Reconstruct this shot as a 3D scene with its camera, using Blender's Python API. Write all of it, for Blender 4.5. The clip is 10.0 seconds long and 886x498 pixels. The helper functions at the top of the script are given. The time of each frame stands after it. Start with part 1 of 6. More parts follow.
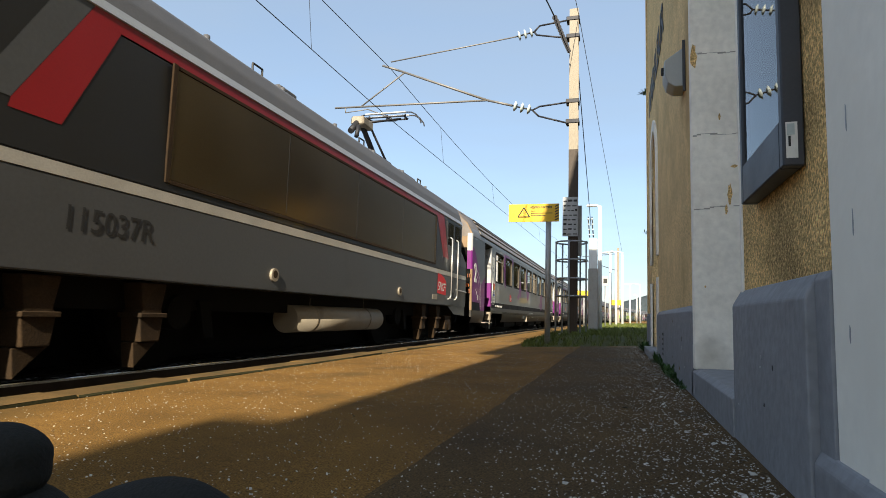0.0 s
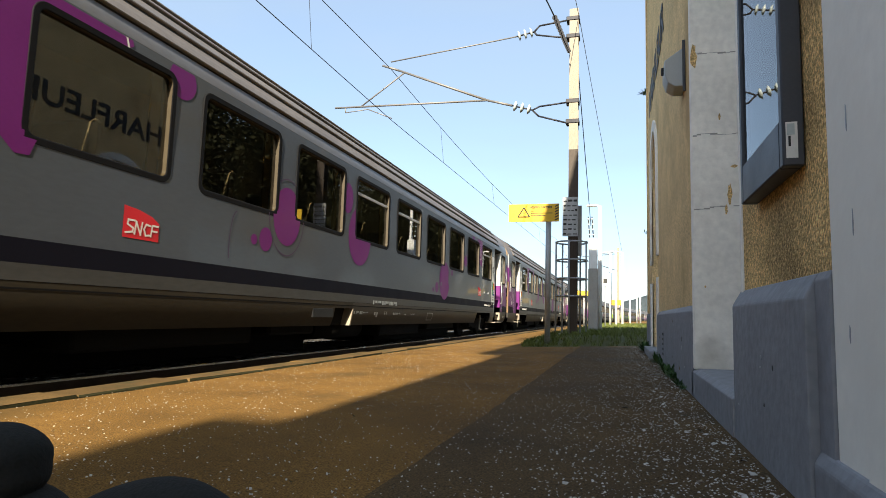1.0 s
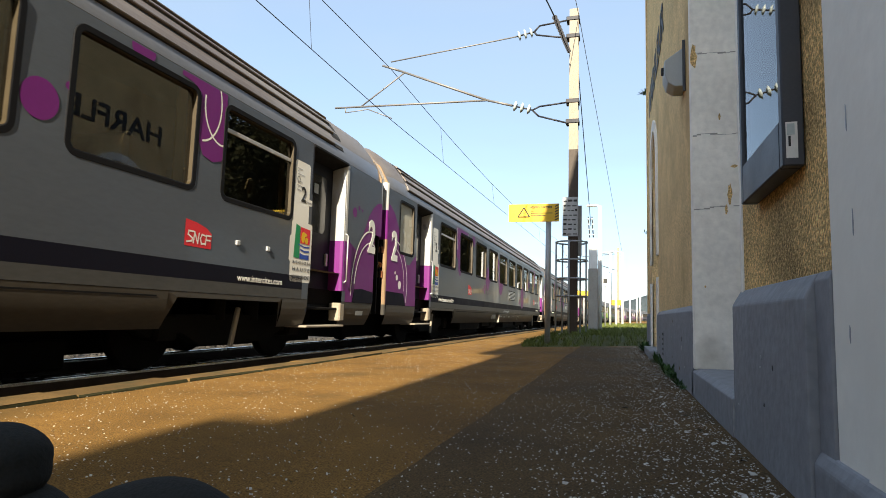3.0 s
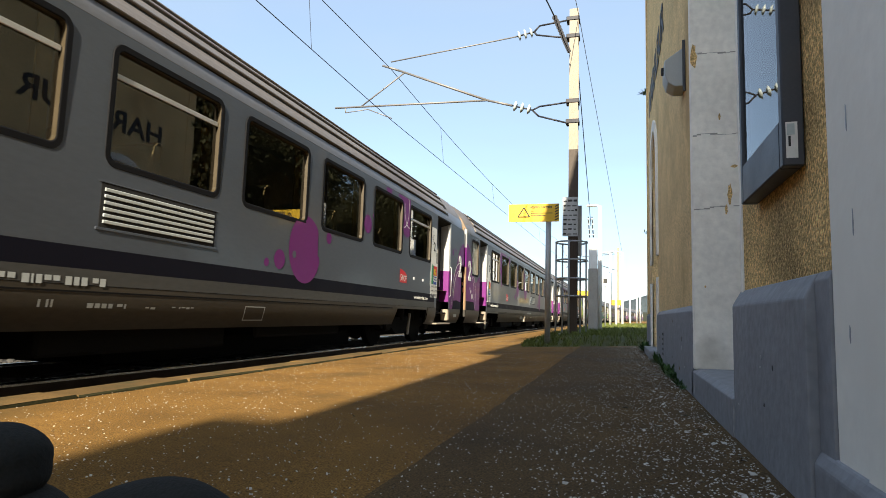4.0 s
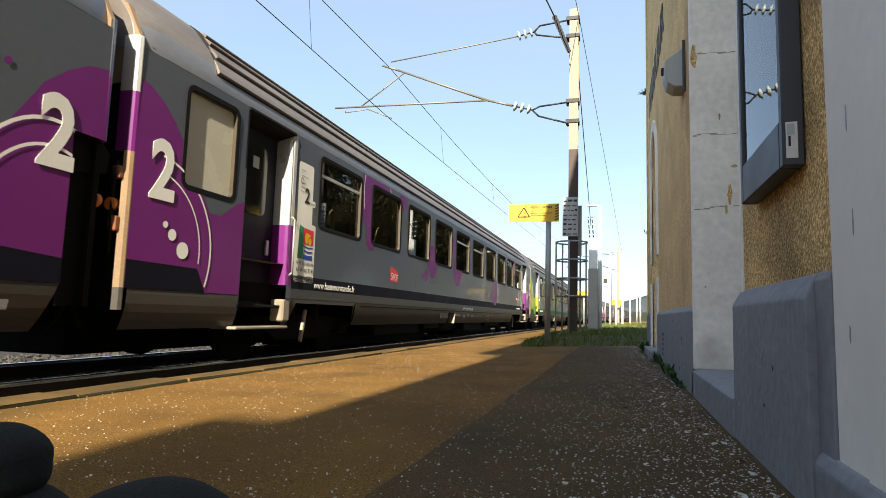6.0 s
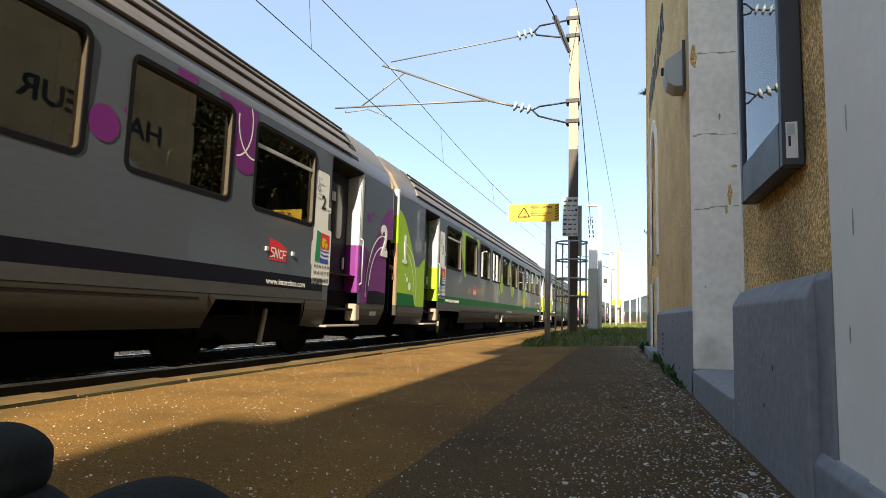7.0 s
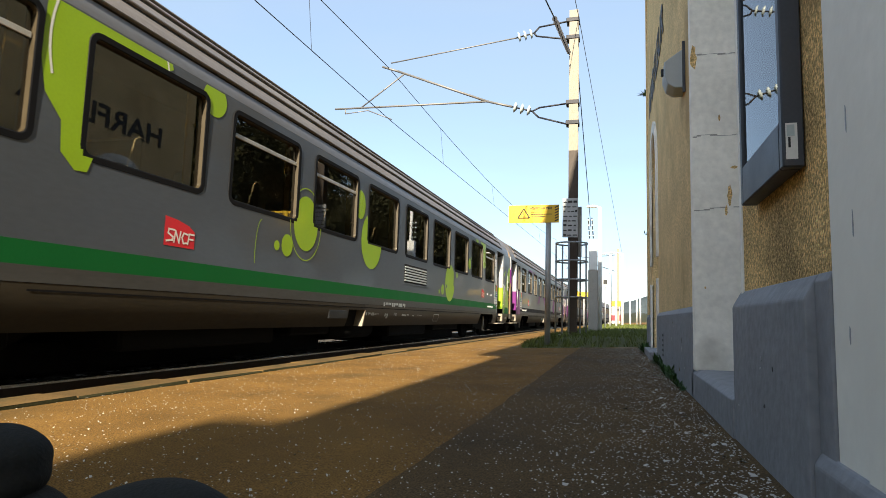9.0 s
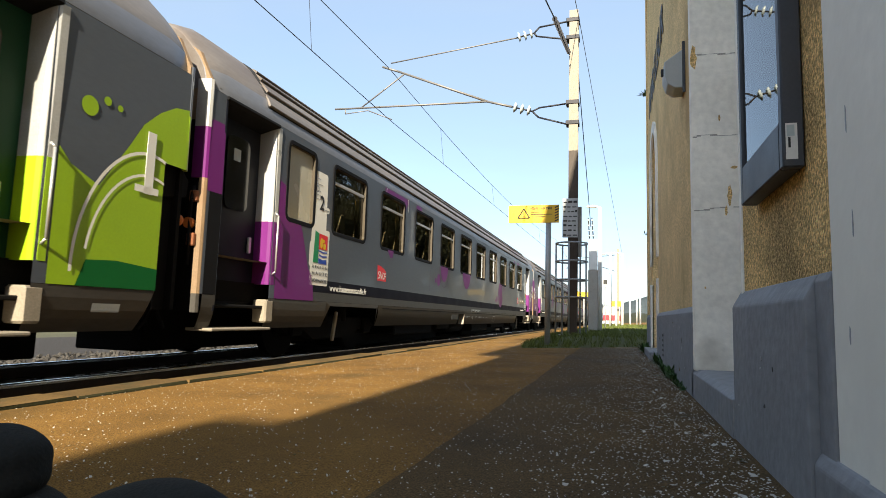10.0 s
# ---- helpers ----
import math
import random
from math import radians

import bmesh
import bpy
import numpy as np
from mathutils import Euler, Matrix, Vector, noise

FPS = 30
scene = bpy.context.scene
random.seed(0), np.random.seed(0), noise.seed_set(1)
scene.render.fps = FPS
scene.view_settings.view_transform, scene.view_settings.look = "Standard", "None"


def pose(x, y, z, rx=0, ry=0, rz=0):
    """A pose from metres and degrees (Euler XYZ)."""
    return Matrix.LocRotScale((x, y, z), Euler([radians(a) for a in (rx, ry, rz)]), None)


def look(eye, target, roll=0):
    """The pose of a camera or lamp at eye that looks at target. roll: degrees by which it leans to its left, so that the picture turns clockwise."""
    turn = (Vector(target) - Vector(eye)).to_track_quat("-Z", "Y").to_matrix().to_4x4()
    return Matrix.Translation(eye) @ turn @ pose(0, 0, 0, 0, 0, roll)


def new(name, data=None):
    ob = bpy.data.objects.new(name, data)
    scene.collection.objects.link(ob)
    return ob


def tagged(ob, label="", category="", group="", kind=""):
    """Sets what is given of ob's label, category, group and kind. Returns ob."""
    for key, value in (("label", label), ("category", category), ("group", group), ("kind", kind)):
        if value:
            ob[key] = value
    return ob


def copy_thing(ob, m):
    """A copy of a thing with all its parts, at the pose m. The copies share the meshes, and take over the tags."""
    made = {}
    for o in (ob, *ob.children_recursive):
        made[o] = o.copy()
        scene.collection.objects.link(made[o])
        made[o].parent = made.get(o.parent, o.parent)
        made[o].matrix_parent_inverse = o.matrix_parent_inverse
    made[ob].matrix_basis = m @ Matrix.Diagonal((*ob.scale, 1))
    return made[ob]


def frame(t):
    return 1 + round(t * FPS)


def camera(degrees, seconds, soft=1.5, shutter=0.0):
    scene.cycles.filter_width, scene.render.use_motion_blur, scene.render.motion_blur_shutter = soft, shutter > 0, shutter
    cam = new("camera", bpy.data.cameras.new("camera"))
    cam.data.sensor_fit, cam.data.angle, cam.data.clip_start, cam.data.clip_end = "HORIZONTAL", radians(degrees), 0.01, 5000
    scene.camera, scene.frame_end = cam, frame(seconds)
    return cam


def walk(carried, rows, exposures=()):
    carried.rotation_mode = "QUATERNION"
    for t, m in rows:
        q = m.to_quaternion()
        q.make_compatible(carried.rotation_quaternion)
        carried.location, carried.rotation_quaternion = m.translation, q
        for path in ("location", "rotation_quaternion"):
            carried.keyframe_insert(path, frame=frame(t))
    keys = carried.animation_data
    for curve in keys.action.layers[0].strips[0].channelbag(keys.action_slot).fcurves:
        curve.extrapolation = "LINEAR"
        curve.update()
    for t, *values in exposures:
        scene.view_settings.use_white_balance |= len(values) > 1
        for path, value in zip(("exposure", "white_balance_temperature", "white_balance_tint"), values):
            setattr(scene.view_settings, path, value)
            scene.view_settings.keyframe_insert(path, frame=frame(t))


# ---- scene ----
# ---------------------------------------------------------------- camera
EYE = (0.0, 0.0, 0.644)


def aim(yaw, pitch, roll):
    """Camera pose: degrees left of the track's line, up, and lean."""
    y, p = radians(yaw), radians(pitch)
    way = Vector((-math.sin(y) * math.cos(p), math.cos(y) * math.cos(p), math.sin(p)))
    return look(EYE, Vector(EYE) + way, roll)


cam = camera(72.82, 10.0, 0.65, 0.02)
walk(cam, [(0.0, aim(16.35, 6.22, 1.72)), (7.5, aim(16.35, 6.22, 1.72)), (8.6, aim(16.35, 6.31, 1.72)), (10.0, aim(16.35, 6.33, 1.72))],
     [(0.0, 1.12), (0.5, 1.30), (1.0, 1.44), (2.0, 1.47), (10.0, 1.47)])

# ---------------------------------------------------------------- light
SUN_UP, SUN_SIDE = radians(30), radians(7.75)   # height of the sun; its way off the line of the track, to the building's side
sun_from = Vector((math.sin(SUN_SIDE) * math.cos(SUN_UP), -math.cos(SUN_SIDE) * math.cos(SUN_UP), math.sin(SUN_UP)))
world = bpy.data.worlds.new("sky")
world.use_nodes = True
scene.world = world
wn = world.node_tree.nodes
sky = wn.new("ShaderNodeTexSky")
sky.sky_type, sky.sun_disc = "NISHITA", False
sky.sun_elevation, sky.sun_rotation = SUN_UP, math.atan2(sun_from.x, sun_from.y)
sky.air_density, sky.dust_density, sky.ozone_density = 1.0, 0.9, 1.6
# a thin, streaky veil of high cloud over the blue
wl = world.node_tree.links
dirs, turn, streak, veil, mixed = wn.new("ShaderNodeTexCoord"), wn.new("ShaderNodeMapping"), wn.new("ShaderNodeTexNoise"), wn.new("ShaderNodeMapRange"), wn.new("ShaderNodeMix")
turn.inputs["Rotation"].default_value, turn.inputs["Scale"].default_value = (0.3, 0.2, 0.6), (1.2, 5.0, 9.0)
streak.inputs["Scale"].default_value, streak.inputs["Detail"].default_value = 1.1, 5
veil.inputs["From Min"].default_value, veil.inputs["From Max"].default_value = 0.3, 0.75
veil.inputs["To Min"].default_value, veil.inputs["To Max"].default_value = 0.50, 0.74
mixed.data_type = "RGBA"
mixed.inputs["B"].default_value = (2.1, 2.55, 3.1, 1)
wl.new(dirs.outputs["Generated"], turn.inputs["Vector"])
wl.new(turn.outputs["Vector"], streak.inputs["Vector"])
wl.new(streak.outputs["Fac"], veil.inputs["Value"])
wl.new(veil.outputs["Result"], mixed.inputs["Factor"])
wl.new(sky.outputs["Color"], mixed.inputs["A"])
wl.new(mixed.outputs["Result"], wn["Background"].inputs["Color"])
wn["Background"].inputs["Strength"].default_value = 0.106
sun = new("sun", bpy.data.lights.new("sun", "SUN"))
sun.data.energy, sun.data.angle, sun.data.color = 5.0, radians(0.6), (1.0, 0.87, 0.67)
sun.matrix_world = look(sun_from * 50, (0, 0, 0))
scene.view_settings.use_white_balance = True
scene.view_settings.white_balance_temperature, scene.view_settings.white_balance_tint = 6340, 8


# ---------------------------------------------------------------- materials
def material(name, color, rough=0.6, metal=0.0, vary=0.25, scale=6.0, bump=0.15, fine=60.0, spec=0.5, stretch=(1, 1, 1), stain=None, stain_at=0.55, coat=0.0, per=0.0, speck=None):
    """A surface with broad and fine variation, fine relief and, if given, stains of a second colour. per: how much pieces differ."""
    m = bpy.data.materials.new(name)
    m.use_nodes = True
    t = m.node_tree
    n, l = t.nodes, t.links
    b = n["Principled BSDF"]
    co = n.new("ShaderNodeTexCoord")
    mp = n.new("ShaderNodeMapping")
    mp.inputs["Scale"].default_value = stretch
    l.new(co.outputs["Object"], mp.inputs["Vector"])
    big, small = n.new("ShaderNodeTexNoise"), n.new("ShaderNodeTexNoise")
    for node, s, d in ((big, scale, 4), (small, fine, 3)):
        node.inputs["Scale"].default_value, node.inputs["Detail"].default_value = s, d
        l.new(mp.outputs["Vector"], node.inputs["Vector"])
    add = n.new("ShaderNodeMath")
    add.operation = "ADD"
    l.new(big.outputs["Fac"], add.inputs[0])
    l.new(small.outputs["Fac"], add.inputs[1])
    rng = n.new("ShaderNodeMapRange")
    rng.inputs["From Min"].default_value, rng.inputs["From Max"].default_value = 0.6, 1.4
    rng.inputs["To Min"].default_value, rng.inputs["To Max"].default_value = 1 - vary, 1 + vary
    l.new(add.outputs[0], rng.inputs["Value"])
    val = rng.outputs["Result"]
    if per:
        inf = n.new("ShaderNodeObjectInfo")
        pr = n.new("ShaderNodeMapRange")
        pr.inputs["To Min"].default_value, pr.inputs["To Max"].default_value = 1 - per, 1 + per
        l.new(inf.outputs["Random"], pr.inputs["Value"])
        mu = n.new("ShaderNodeMath")
        mu.operation = "MULTIPLY"
        l.new(val, mu.inputs[0])
        l.new(pr.outputs["Result"], mu.inputs[1])
        val = mu.outputs[0]
    if speck:
        gr, gm, mu2 = n.new("ShaderNodeTexNoise"), n.new("ShaderNodeMapRange"), n.new("ShaderNodeMath")
        gr.inputs["Scale"].default_value, gr.inputs["Detail"].default_value = speck[0], 2
        l.new(mp.outputs["Vector"], gr.inputs["Vector"])
        gm.inputs["From Min"].default_value, gm.inputs["From Max"].default_value = 0.36, 0.64
        gm.inputs["To Min"].default_value, gm.inputs["To Max"].default_value = 1 - speck[1], 1 + speck[1]
        l.new(gr.outputs["Fac"], gm.inputs["Value"])
        mu2.operation = "MULTIPLY"
        l.new(val, mu2.inputs[0])
        l.new(gm.outputs["Result"], mu2.inputs[1])
        val = mu2.outputs[0]
    mix = n.new("ShaderNodeVectorMath")
    mix.operation = "SCALE"
    mix.inputs[0].default_value = color
    l.new(val, mix.inputs["Scale"])
    out = mix.outputs["Vector"]
    if stain:
        st = n.new("ShaderNodeTexNoise")
        st.inputs["Scale"].default_value, st.inputs["Detail"].default_value = scale * 0.45, 6
        l.new(mp.outputs["Vector"], st.inputs["Vector"])
        ramp = n.new("ShaderNodeMapRange")
        ramp.inputs["From Min"].default_value, ramp.inputs["From Max"].default_value = stain_at, stain_at + 0.12
        l.new(st.outputs["Fac"], ramp.inputs["Value"])
        mc = n.new("ShaderNodeMix")
        mc.data_type = "RGBA"
        mc.inputs["B"].default_value = (*stain, 1)
        l.new(ramp.outputs["Result"], mc.inputs["Factor"])
        l.new(out, mc.inputs["A"])
        out = mc.outputs["Result"]
    l.new(out, b.inputs["Base Color"])
    rr = n.new("ShaderNodeMapRange")
    rr.inputs["To Min"].default_value, rr.inputs["To Max"].default_value = max(rough - 0.12, 0.02), min(rough + 0.12, 1)
    l.new(big.outputs["Fac"], rr.inputs["Value"])
    l.new(rr.outputs["Result"], b.inputs["Roughness"])
    b.inputs["Metallic"].default_value = metal
    b.inputs["Specular IOR Level"].default_value = spec
    b.inputs["Coat Weight"].default_value = coat
    if bump:
        bp = n.new("ShaderNodeBump")
        bp.inputs["Strength"].default_value, bp.inputs["Distance"].default_value = bump, 0.01
        l.new(small.outputs["Fac"], bp.inputs["Height"])
        l.new(bp.outputs["Normal"], b.inputs["Normal"])
    return m


def glass(name, tint, mirror, rough=0.01):
    """A tinted pane: light goes through it, dimmed, and part of it is mirrored."""
    m = bpy.data.materials.new(name)
    m.use_nodes = True
    n, l = m.node_tree.nodes, m.node_tree.links
    n.remove(n["Principled BSDF"])
    tr, gl, fr, mx = n.new("ShaderNodeBsdfTransparent"), n.new("ShaderNodeBsdfGlossy"), n.new("ShaderNodeFresnel"), n.new("ShaderNodeMixShader")
    tr.inputs["Color"].default_value = (*tint, 1)
    gl.inputs["Roughness"].default_value = rough
    fr.inputs["IOR"].default_value = mirror
    l.new(fr.outputs[0], mx.inputs[0])
    l.new(tr.outputs[0], mx.inputs[1])
    l.new(gl.outputs[0], mx.inputs[2])
    l.new(mx.outputs[0], n["Material Output"].inputs["Surface"])
    return m


M = {}
M["asphalt"] = material("platform_asphalt", (0.178, 0.096, 0.024), 0.9, 0, 0.5, 1.6, 0.7, 210, 0.15, stain=(0.105, 0.064, 0.02), stain_at=0.6, speck=(170, 0.45))
M["old_asphalt"] = material("old_dark_asphalt", (0.098, 0.062, 0.026), 0.92, 0, 0.5, 1.8, 0.8, 190, 0.15, stain=(0.062, 0.046, 0.026), stain_at=0.55, speck=(150, 0.45))
M["coping"] = material("coping_stone", (0.115, 0.07, 0.024), 0.9, 0, 0.35, 5, 0.5, 60, 0.2, stain=(0.06, 0.048, 0.02), stain_at=0.5, per=0.15)
M["joint"] = material("mossy_joint", (0.03, 0.028, 0.012), 0.95, 0, 0.5, 6, 0.6, 60, 0.1)
M["earth"] = material("earth", (0.08, 0.075, 0.04), 0.95, 0, 0.4, 0.4, 0.6, 8, 0.2)
M["ballast"] = material("ballast_bed", (0.038, 0.033, 0.029), 0.95, 0, 0.5, 8, 1.0, 45, 0.2)
M["stone"] = material("ballast_stone", (0.055, 0.050, 0.044), 0.9, 0, 0.4, 3, 0.3, 40, 0.2)
M["fleck"] = material("pale_grit", (0.55, 0.52, 0.47), 0.9, 0, 0.3, 9, 0.1, 60, 0.3)
M["grass"] = material("grass_blade", (0.11, 0.135, 0.028), 0.7, 0, 0.45, 1.6, 0.0, 9, 0.3)
M["turf"] = material("turf", (0.075, 0.08, 0.03), 0.95, 0, 0.4, 2, 0.6, 40, 0.2)
M["rail_top"] = material("polished_rail_head", (0.85, 0.85, 0.84), 0.24, 1.0, 0.1, 3, 0.02, 60)
M["rail"] = material("rusty_rail_web", (0.06, 0.04, 0.03), 0.85, 0.2, 0.3, 6, 0.3, 60)
M["sleeper"] = material("sleeper_concrete", (0.2, 0.18, 0.16), 0.9, 0, 0.3, 4, 0.4, 40)
M["stucco"] = material("ochre_render", (0.74, 0.54, 0.275), 0.95, 0, 0.25, 1.6, 0.8, 70, 0.1, stain=(0.52, 0.36, 0.175), stain_at=0.58, speck=(45, 0.22))
M["roughcast"] = material("ochre_roughcast", (0.62, 0.425, 0.185), 0.95, 0, 0.75, 2.0, 1.0, 75, 0.1, stain=(0.24, 0.165, 0.085), stain_at=0.58, speck=(70, 0.38))
M["white_wall"] = material("weathered_white_paint", (0.90, 0.86, 0.77), 0.8, 0, 0.14, 2.2, 0.3, 18, 0.3, stain=(0.52, 0.48, 0.40), stain_at=0.60)
M["white_near"] = material("white_smooth_paint", (0.93, 0.90, 0.81), 0.75, 0, 0.06, 1.2, 0.15, 14, 0.3, stain=(0.87, 0.84, 0.75), stain_at=0.6)
M["plinth"] = material("blue_grey_paint", (0.25, 0.255, 0.272), 0.75, 0, 0.2, 2.0, 0.4, 16, 0.3, stain=(0.19, 0.193, 0.205), stain_at=0.6)
M["slate"] = material("roof_slate", (0.09, 0.095, 0.11), 0.7, 0, 0.3, 3, 0.4, 30)
M["letter"] = material("black_letter", (0.02, 0.02, 0.02), 0.6, 0, 0.1, 5, 0.0)
M["anthracite"] = material("anthracite_frame", (0.055, 0.06, 0.07), 0.5, 0.3, 0.1, 6, 0.05, 80)
# poster's pale blue stands for the bright sky mirrored in the pane
M["poster"] = material("sky_toned_poster", (0.6, 0.62, 0.72), 0.6, 0, 0.1, 1.5, 0.0)
M["vitrine_glass"] = glass("vitrine_glass", (0.9, 0.92, 0.95), 2.1)
M["galv"] = material("galvanised_steel", (0.36, 0.37, 0.38), 0.5, 0.5, 0.2, 8, 0.1, 60)
M["white_steel"] = material("white_painted_steel", (0.8, 0.8, 0.78), 0.5, 0, 0.08, 5, 0.05)
# two mast tones: the dark one stands for shade, the pale one for sunlight
M["mast"] = material("mast_shaded_tone", (0.05, 0.034, 0.023), 0.65, 0.1, 0.3, 3, 0.2, 40, stretch=(1, 1, 0.25), stain=(0.1, 0.065, 0.04), stain_at=0.6)
M["mast_lit"] = material("mast_sunlit_tone", (0.25, 0.215, 0.165), 0.65, 0.1, 0.2, 3, 0.2, 40, stretch=(1, 1, 0.25), stain=(0.3, 0.24, 0.17), stain_at=0.6)
M["concrete"] = material("pale_concrete", (0.38, 0.36, 0.32), 0.9, 0, 0.18, 2, 0.3, 30)
M["wire"] = material("dark_wire", (0.035, 0.035, 0.04), 0.6, 0.6, 0.1, 5, 0)
M["tube"] = material("weathered_tube", (0.20, 0.19, 0.18), 0.6, 0.5, 0.2, 5, 0)
M["insulator"] = material("glass_insulator", (0.5, 0.56, 0.55), 0.15, 0, 0.1, 5, 0)
M["yellow"] = material("yellow_sign", (0.66, 0.42, 0.008), 0.5, 0, 0.06, 5, 0)
M["black"] = material("black_print", (0.015, 0.015, 0.015), 0.6, 0, 0.1, 5, 0)
M["plate"] = material("plate_metal", (0.4, 0.41, 0.42), 0.6, 0.2, 0.2, 6, 0.1)
M["bag"] = material("dark_grey_cloth", (0.024, 0.025, 0.024), 0.95, 0, 0.2, 5, 0.3, 160, 0.15)
M["lamp_white"] = material("lamp_housing", (0.42, 0.45, 0.45), 0.55, 0, 0.08, 5, 0.05)
# train
M["grey"] = material("carriage_grey", (0.078, 0.090, 0.111), 0.36, 0.15, 0.10, 1.2, 0.04, 30, 0.5, stretch=(1, 0.3, 1), stain=(0.075, 0.075, 0.075), stain_at=0.62, coat=0.14)
M["skirt"] = material("dusty_lower_body", (0.056, 0.051, 0.044), 0.45, 0.1, 0.22, 1.5, 0.06, 30, 0.4, stretch=(1, 0.3, 1), stain=(0.035, 0.029, 0.022), stain_at=0.55)
M["roof_rib"] = material("carriage_roof", (0.18, 0.160, 0.146), 0.5, 0.25, 0.18, 1.5, 0.05, 30, stretch=(1, 0.3, 1), stain=(0.11, 0.085, 0.07), stain_at=0.55)
# near-black: stands for shade in the rib gaps; also seam and grille opening
M["groove"] = material("shade_and_seam_black", (0.012, 0.012, 0.013), 0.9, 0, 0.1, 5, 0)
# body grey made paler: stands for the sky's sheen on the curved shoulder
M["shoulder"] = material("sky_sheen_shoulder", (0.175, 0.182, 0.205), 0.38, 0.3, 0.12, 2, 0.03, 30, stretch=(1, 0.3, 1), stain=(0.16, 0.15, 0.15), stain_at=0.62)
M["cant"] = material("cantrail_silver", (0.36, 0.38, 0.41), 0.4, 0.3, 0.1, 2, 0.03)
M["purple"] = material("purple_livery", (0.135, 0.014, 0.142), 0.42, 0, 0.07, 2, 0.02, 40, spec=0.3, coat=0.05)
M["plum"] = material("dark_plum_line", (0.06, 0.03, 0.075), 0.45, 0, 0.1, 2, 0.02)
M["navy"] = material("navy_stripe", (0.006, 0.006, 0.012), 0.6, 0, 0.1, 2, 0.02, spec=0.12)
M["lime"] = material("lime_livery", (0.27, 0.43, 0.008), 0.38, 0, 0.07, 2, 0.02, 40, coat=0.15)
M["green"] = material("green_stripe", (0.006, 0.105, 0.022), 0.55, 0, 0.08, 2, 0.02, spec=0.18)
M["deepgreen"] = material("dark_green_door", (0.005, 0.042, 0.014), 0.5, 0, 0.08, 2, 0.02, spec=0.25)
M["white"] = material("white_vinyl", (0.74, 0.73, 0.68), 0.5, 0, 0.06, 4, 0.0)
M["skirt_dark"] = material("grimy_lower_panel", (0.036, 0.029, 0.018), 0.6, 0.1, 0.25, 1.5, 0.06, 30, 0.3, stretch=(1, 0.3, 1), stain=(0.025, 0.019, 0.012), stain_at=0.55)
M["skirt_mid"] = material("brown_lower_panel", (0.05, 0.043, 0.033), 0.5, 0.1, 0.25, 1.5, 0.06, 30, 0.35, stretch=(1, 0.3, 1), stain=(0.03, 0.024, 0.017), stain_at=0.55)
M["band"] = material("dusty_grey_band", (0.056, 0.056, 0.054), 0.5, 0.05, 0.2, 1.5, 0.05, 30, 0.35, stretch=(1, 0.3, 1), stain=(0.04, 0.036, 0.03), stain_at=0.58)
M["jamb"] = material("pale_door_jamb", (0.52, 0.52, 0.51), 0.32, 0.35, 0.15, 3, 0.05, stain=(0.45, 0.43, 0.38), stain_at=0.62)
M["door_dark"] = material("dark_blue_door", (0.008, 0.009, 0.016), 0.55, 0, 0.1, 3, 0.02, spec=0.2)
M["rubber"] = material("black_rubber", (0.006, 0.006, 0.007), 0.75, 0, 0.1, 5, 0, spec=0.15)
M["under"] = material("underframe_black", (0.006, 0.0055, 0.005), 0.9, 0.0, 0.4, 4, 0.3, spec=0.15)
M["bogie"] = material("brake_dust_brown", (0.036, 0.022, 0.011), 0.9, 0.0, 0.4, 5, 0.3, spec=0.2, stain=(0.022, 0.015, 0.009), stain_at=0.55)
M["alu"] = material("window_aluminium", (0.55, 0.55, 0.54), 0.35, 0.6, 0.08, 6, 0)
M["pane"] = glass("tinted_train_glass", (0.58, 0.53, 0.40), 2.25)
M["frosted"] = material("frosted_pane", (0.46, 0.44, 0.36), 0.25, 0, 0.06, 3, 0)
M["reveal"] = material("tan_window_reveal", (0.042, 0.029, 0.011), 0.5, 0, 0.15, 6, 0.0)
M["curtain"] = material("yellow_curtain", (0.27, 0.17, 0.035), 0.85, 0, 0.2, 4, 0.1, 30, stretch=(1, 6, 0.4))
M["interior"] = material("dim_interior", (0.26, 0.22, 0.14), 0.8, 0, 0.4, 2, 0.0)
M["red"] = material("red_vinyl", (0.62, 0.02, 0.03), 0.45, 0, 0.06, 4, 0)
M["blue"] = material("blue_vinyl", (0.02, 0.06, 0.35), 0.45, 0, 0.06, 4, 0)
M["flag_green"] = material("green_vinyl", (0.01, 0.22, 0.08), 0.45, 0, 0.06, 4, 0)
M["orange"] = material("orange_lens", (0.65, 0.2, 0.05), 0.3, 0, 0.06, 4, 0)
M["loco_dark"] = material("loco_charcoal", (0.013, 0.013, 0.014), 0.4, 0.1, 0.15, 1.5, 0.04, 30, coat=0.1)
M["loco_red"] = material("loco_red", (0.23, 0.005, 0.008), 0.4, 0, 0.1, 2, 0.03)
M["loco_grey"] = material("loco_grey", (0.068, 0.07, 0.074), 0.42, 0.1, 0.13, 1.4, 0.05, 30, stain=(0.05, 0.05, 0.048), stain_at=0.6)
M["loco_white"] = material("loco_stripe", (0.40, 0.38, 0.34), 0.5, 0, 0.18, 3, 0.03)
M["louvre"] = material("smoked_side_grille", (0.13, 0.09, 0.04), 0.32, 0.9, 0.1, 0.8, 0.0, spec=0.9)
M["loco_roof"] = material("loco_roof", (0.10, 0.10, 0.108), 0.6, 0.2, 0.2, 3, 0.1)
M["dark_glass"] = material("dark_glass", (0.012, 0.012, 0.014), 0.07, 0, 0.1, 3, 0.0, spec=0.8)
M["tan"] = material("dusty_tan_paint", (0.22, 0.145, 0.08), 0.7, 0, 0.25, 3, 0.1, stain=(0.2, 0.12, 0.06), stain_at=0.56)
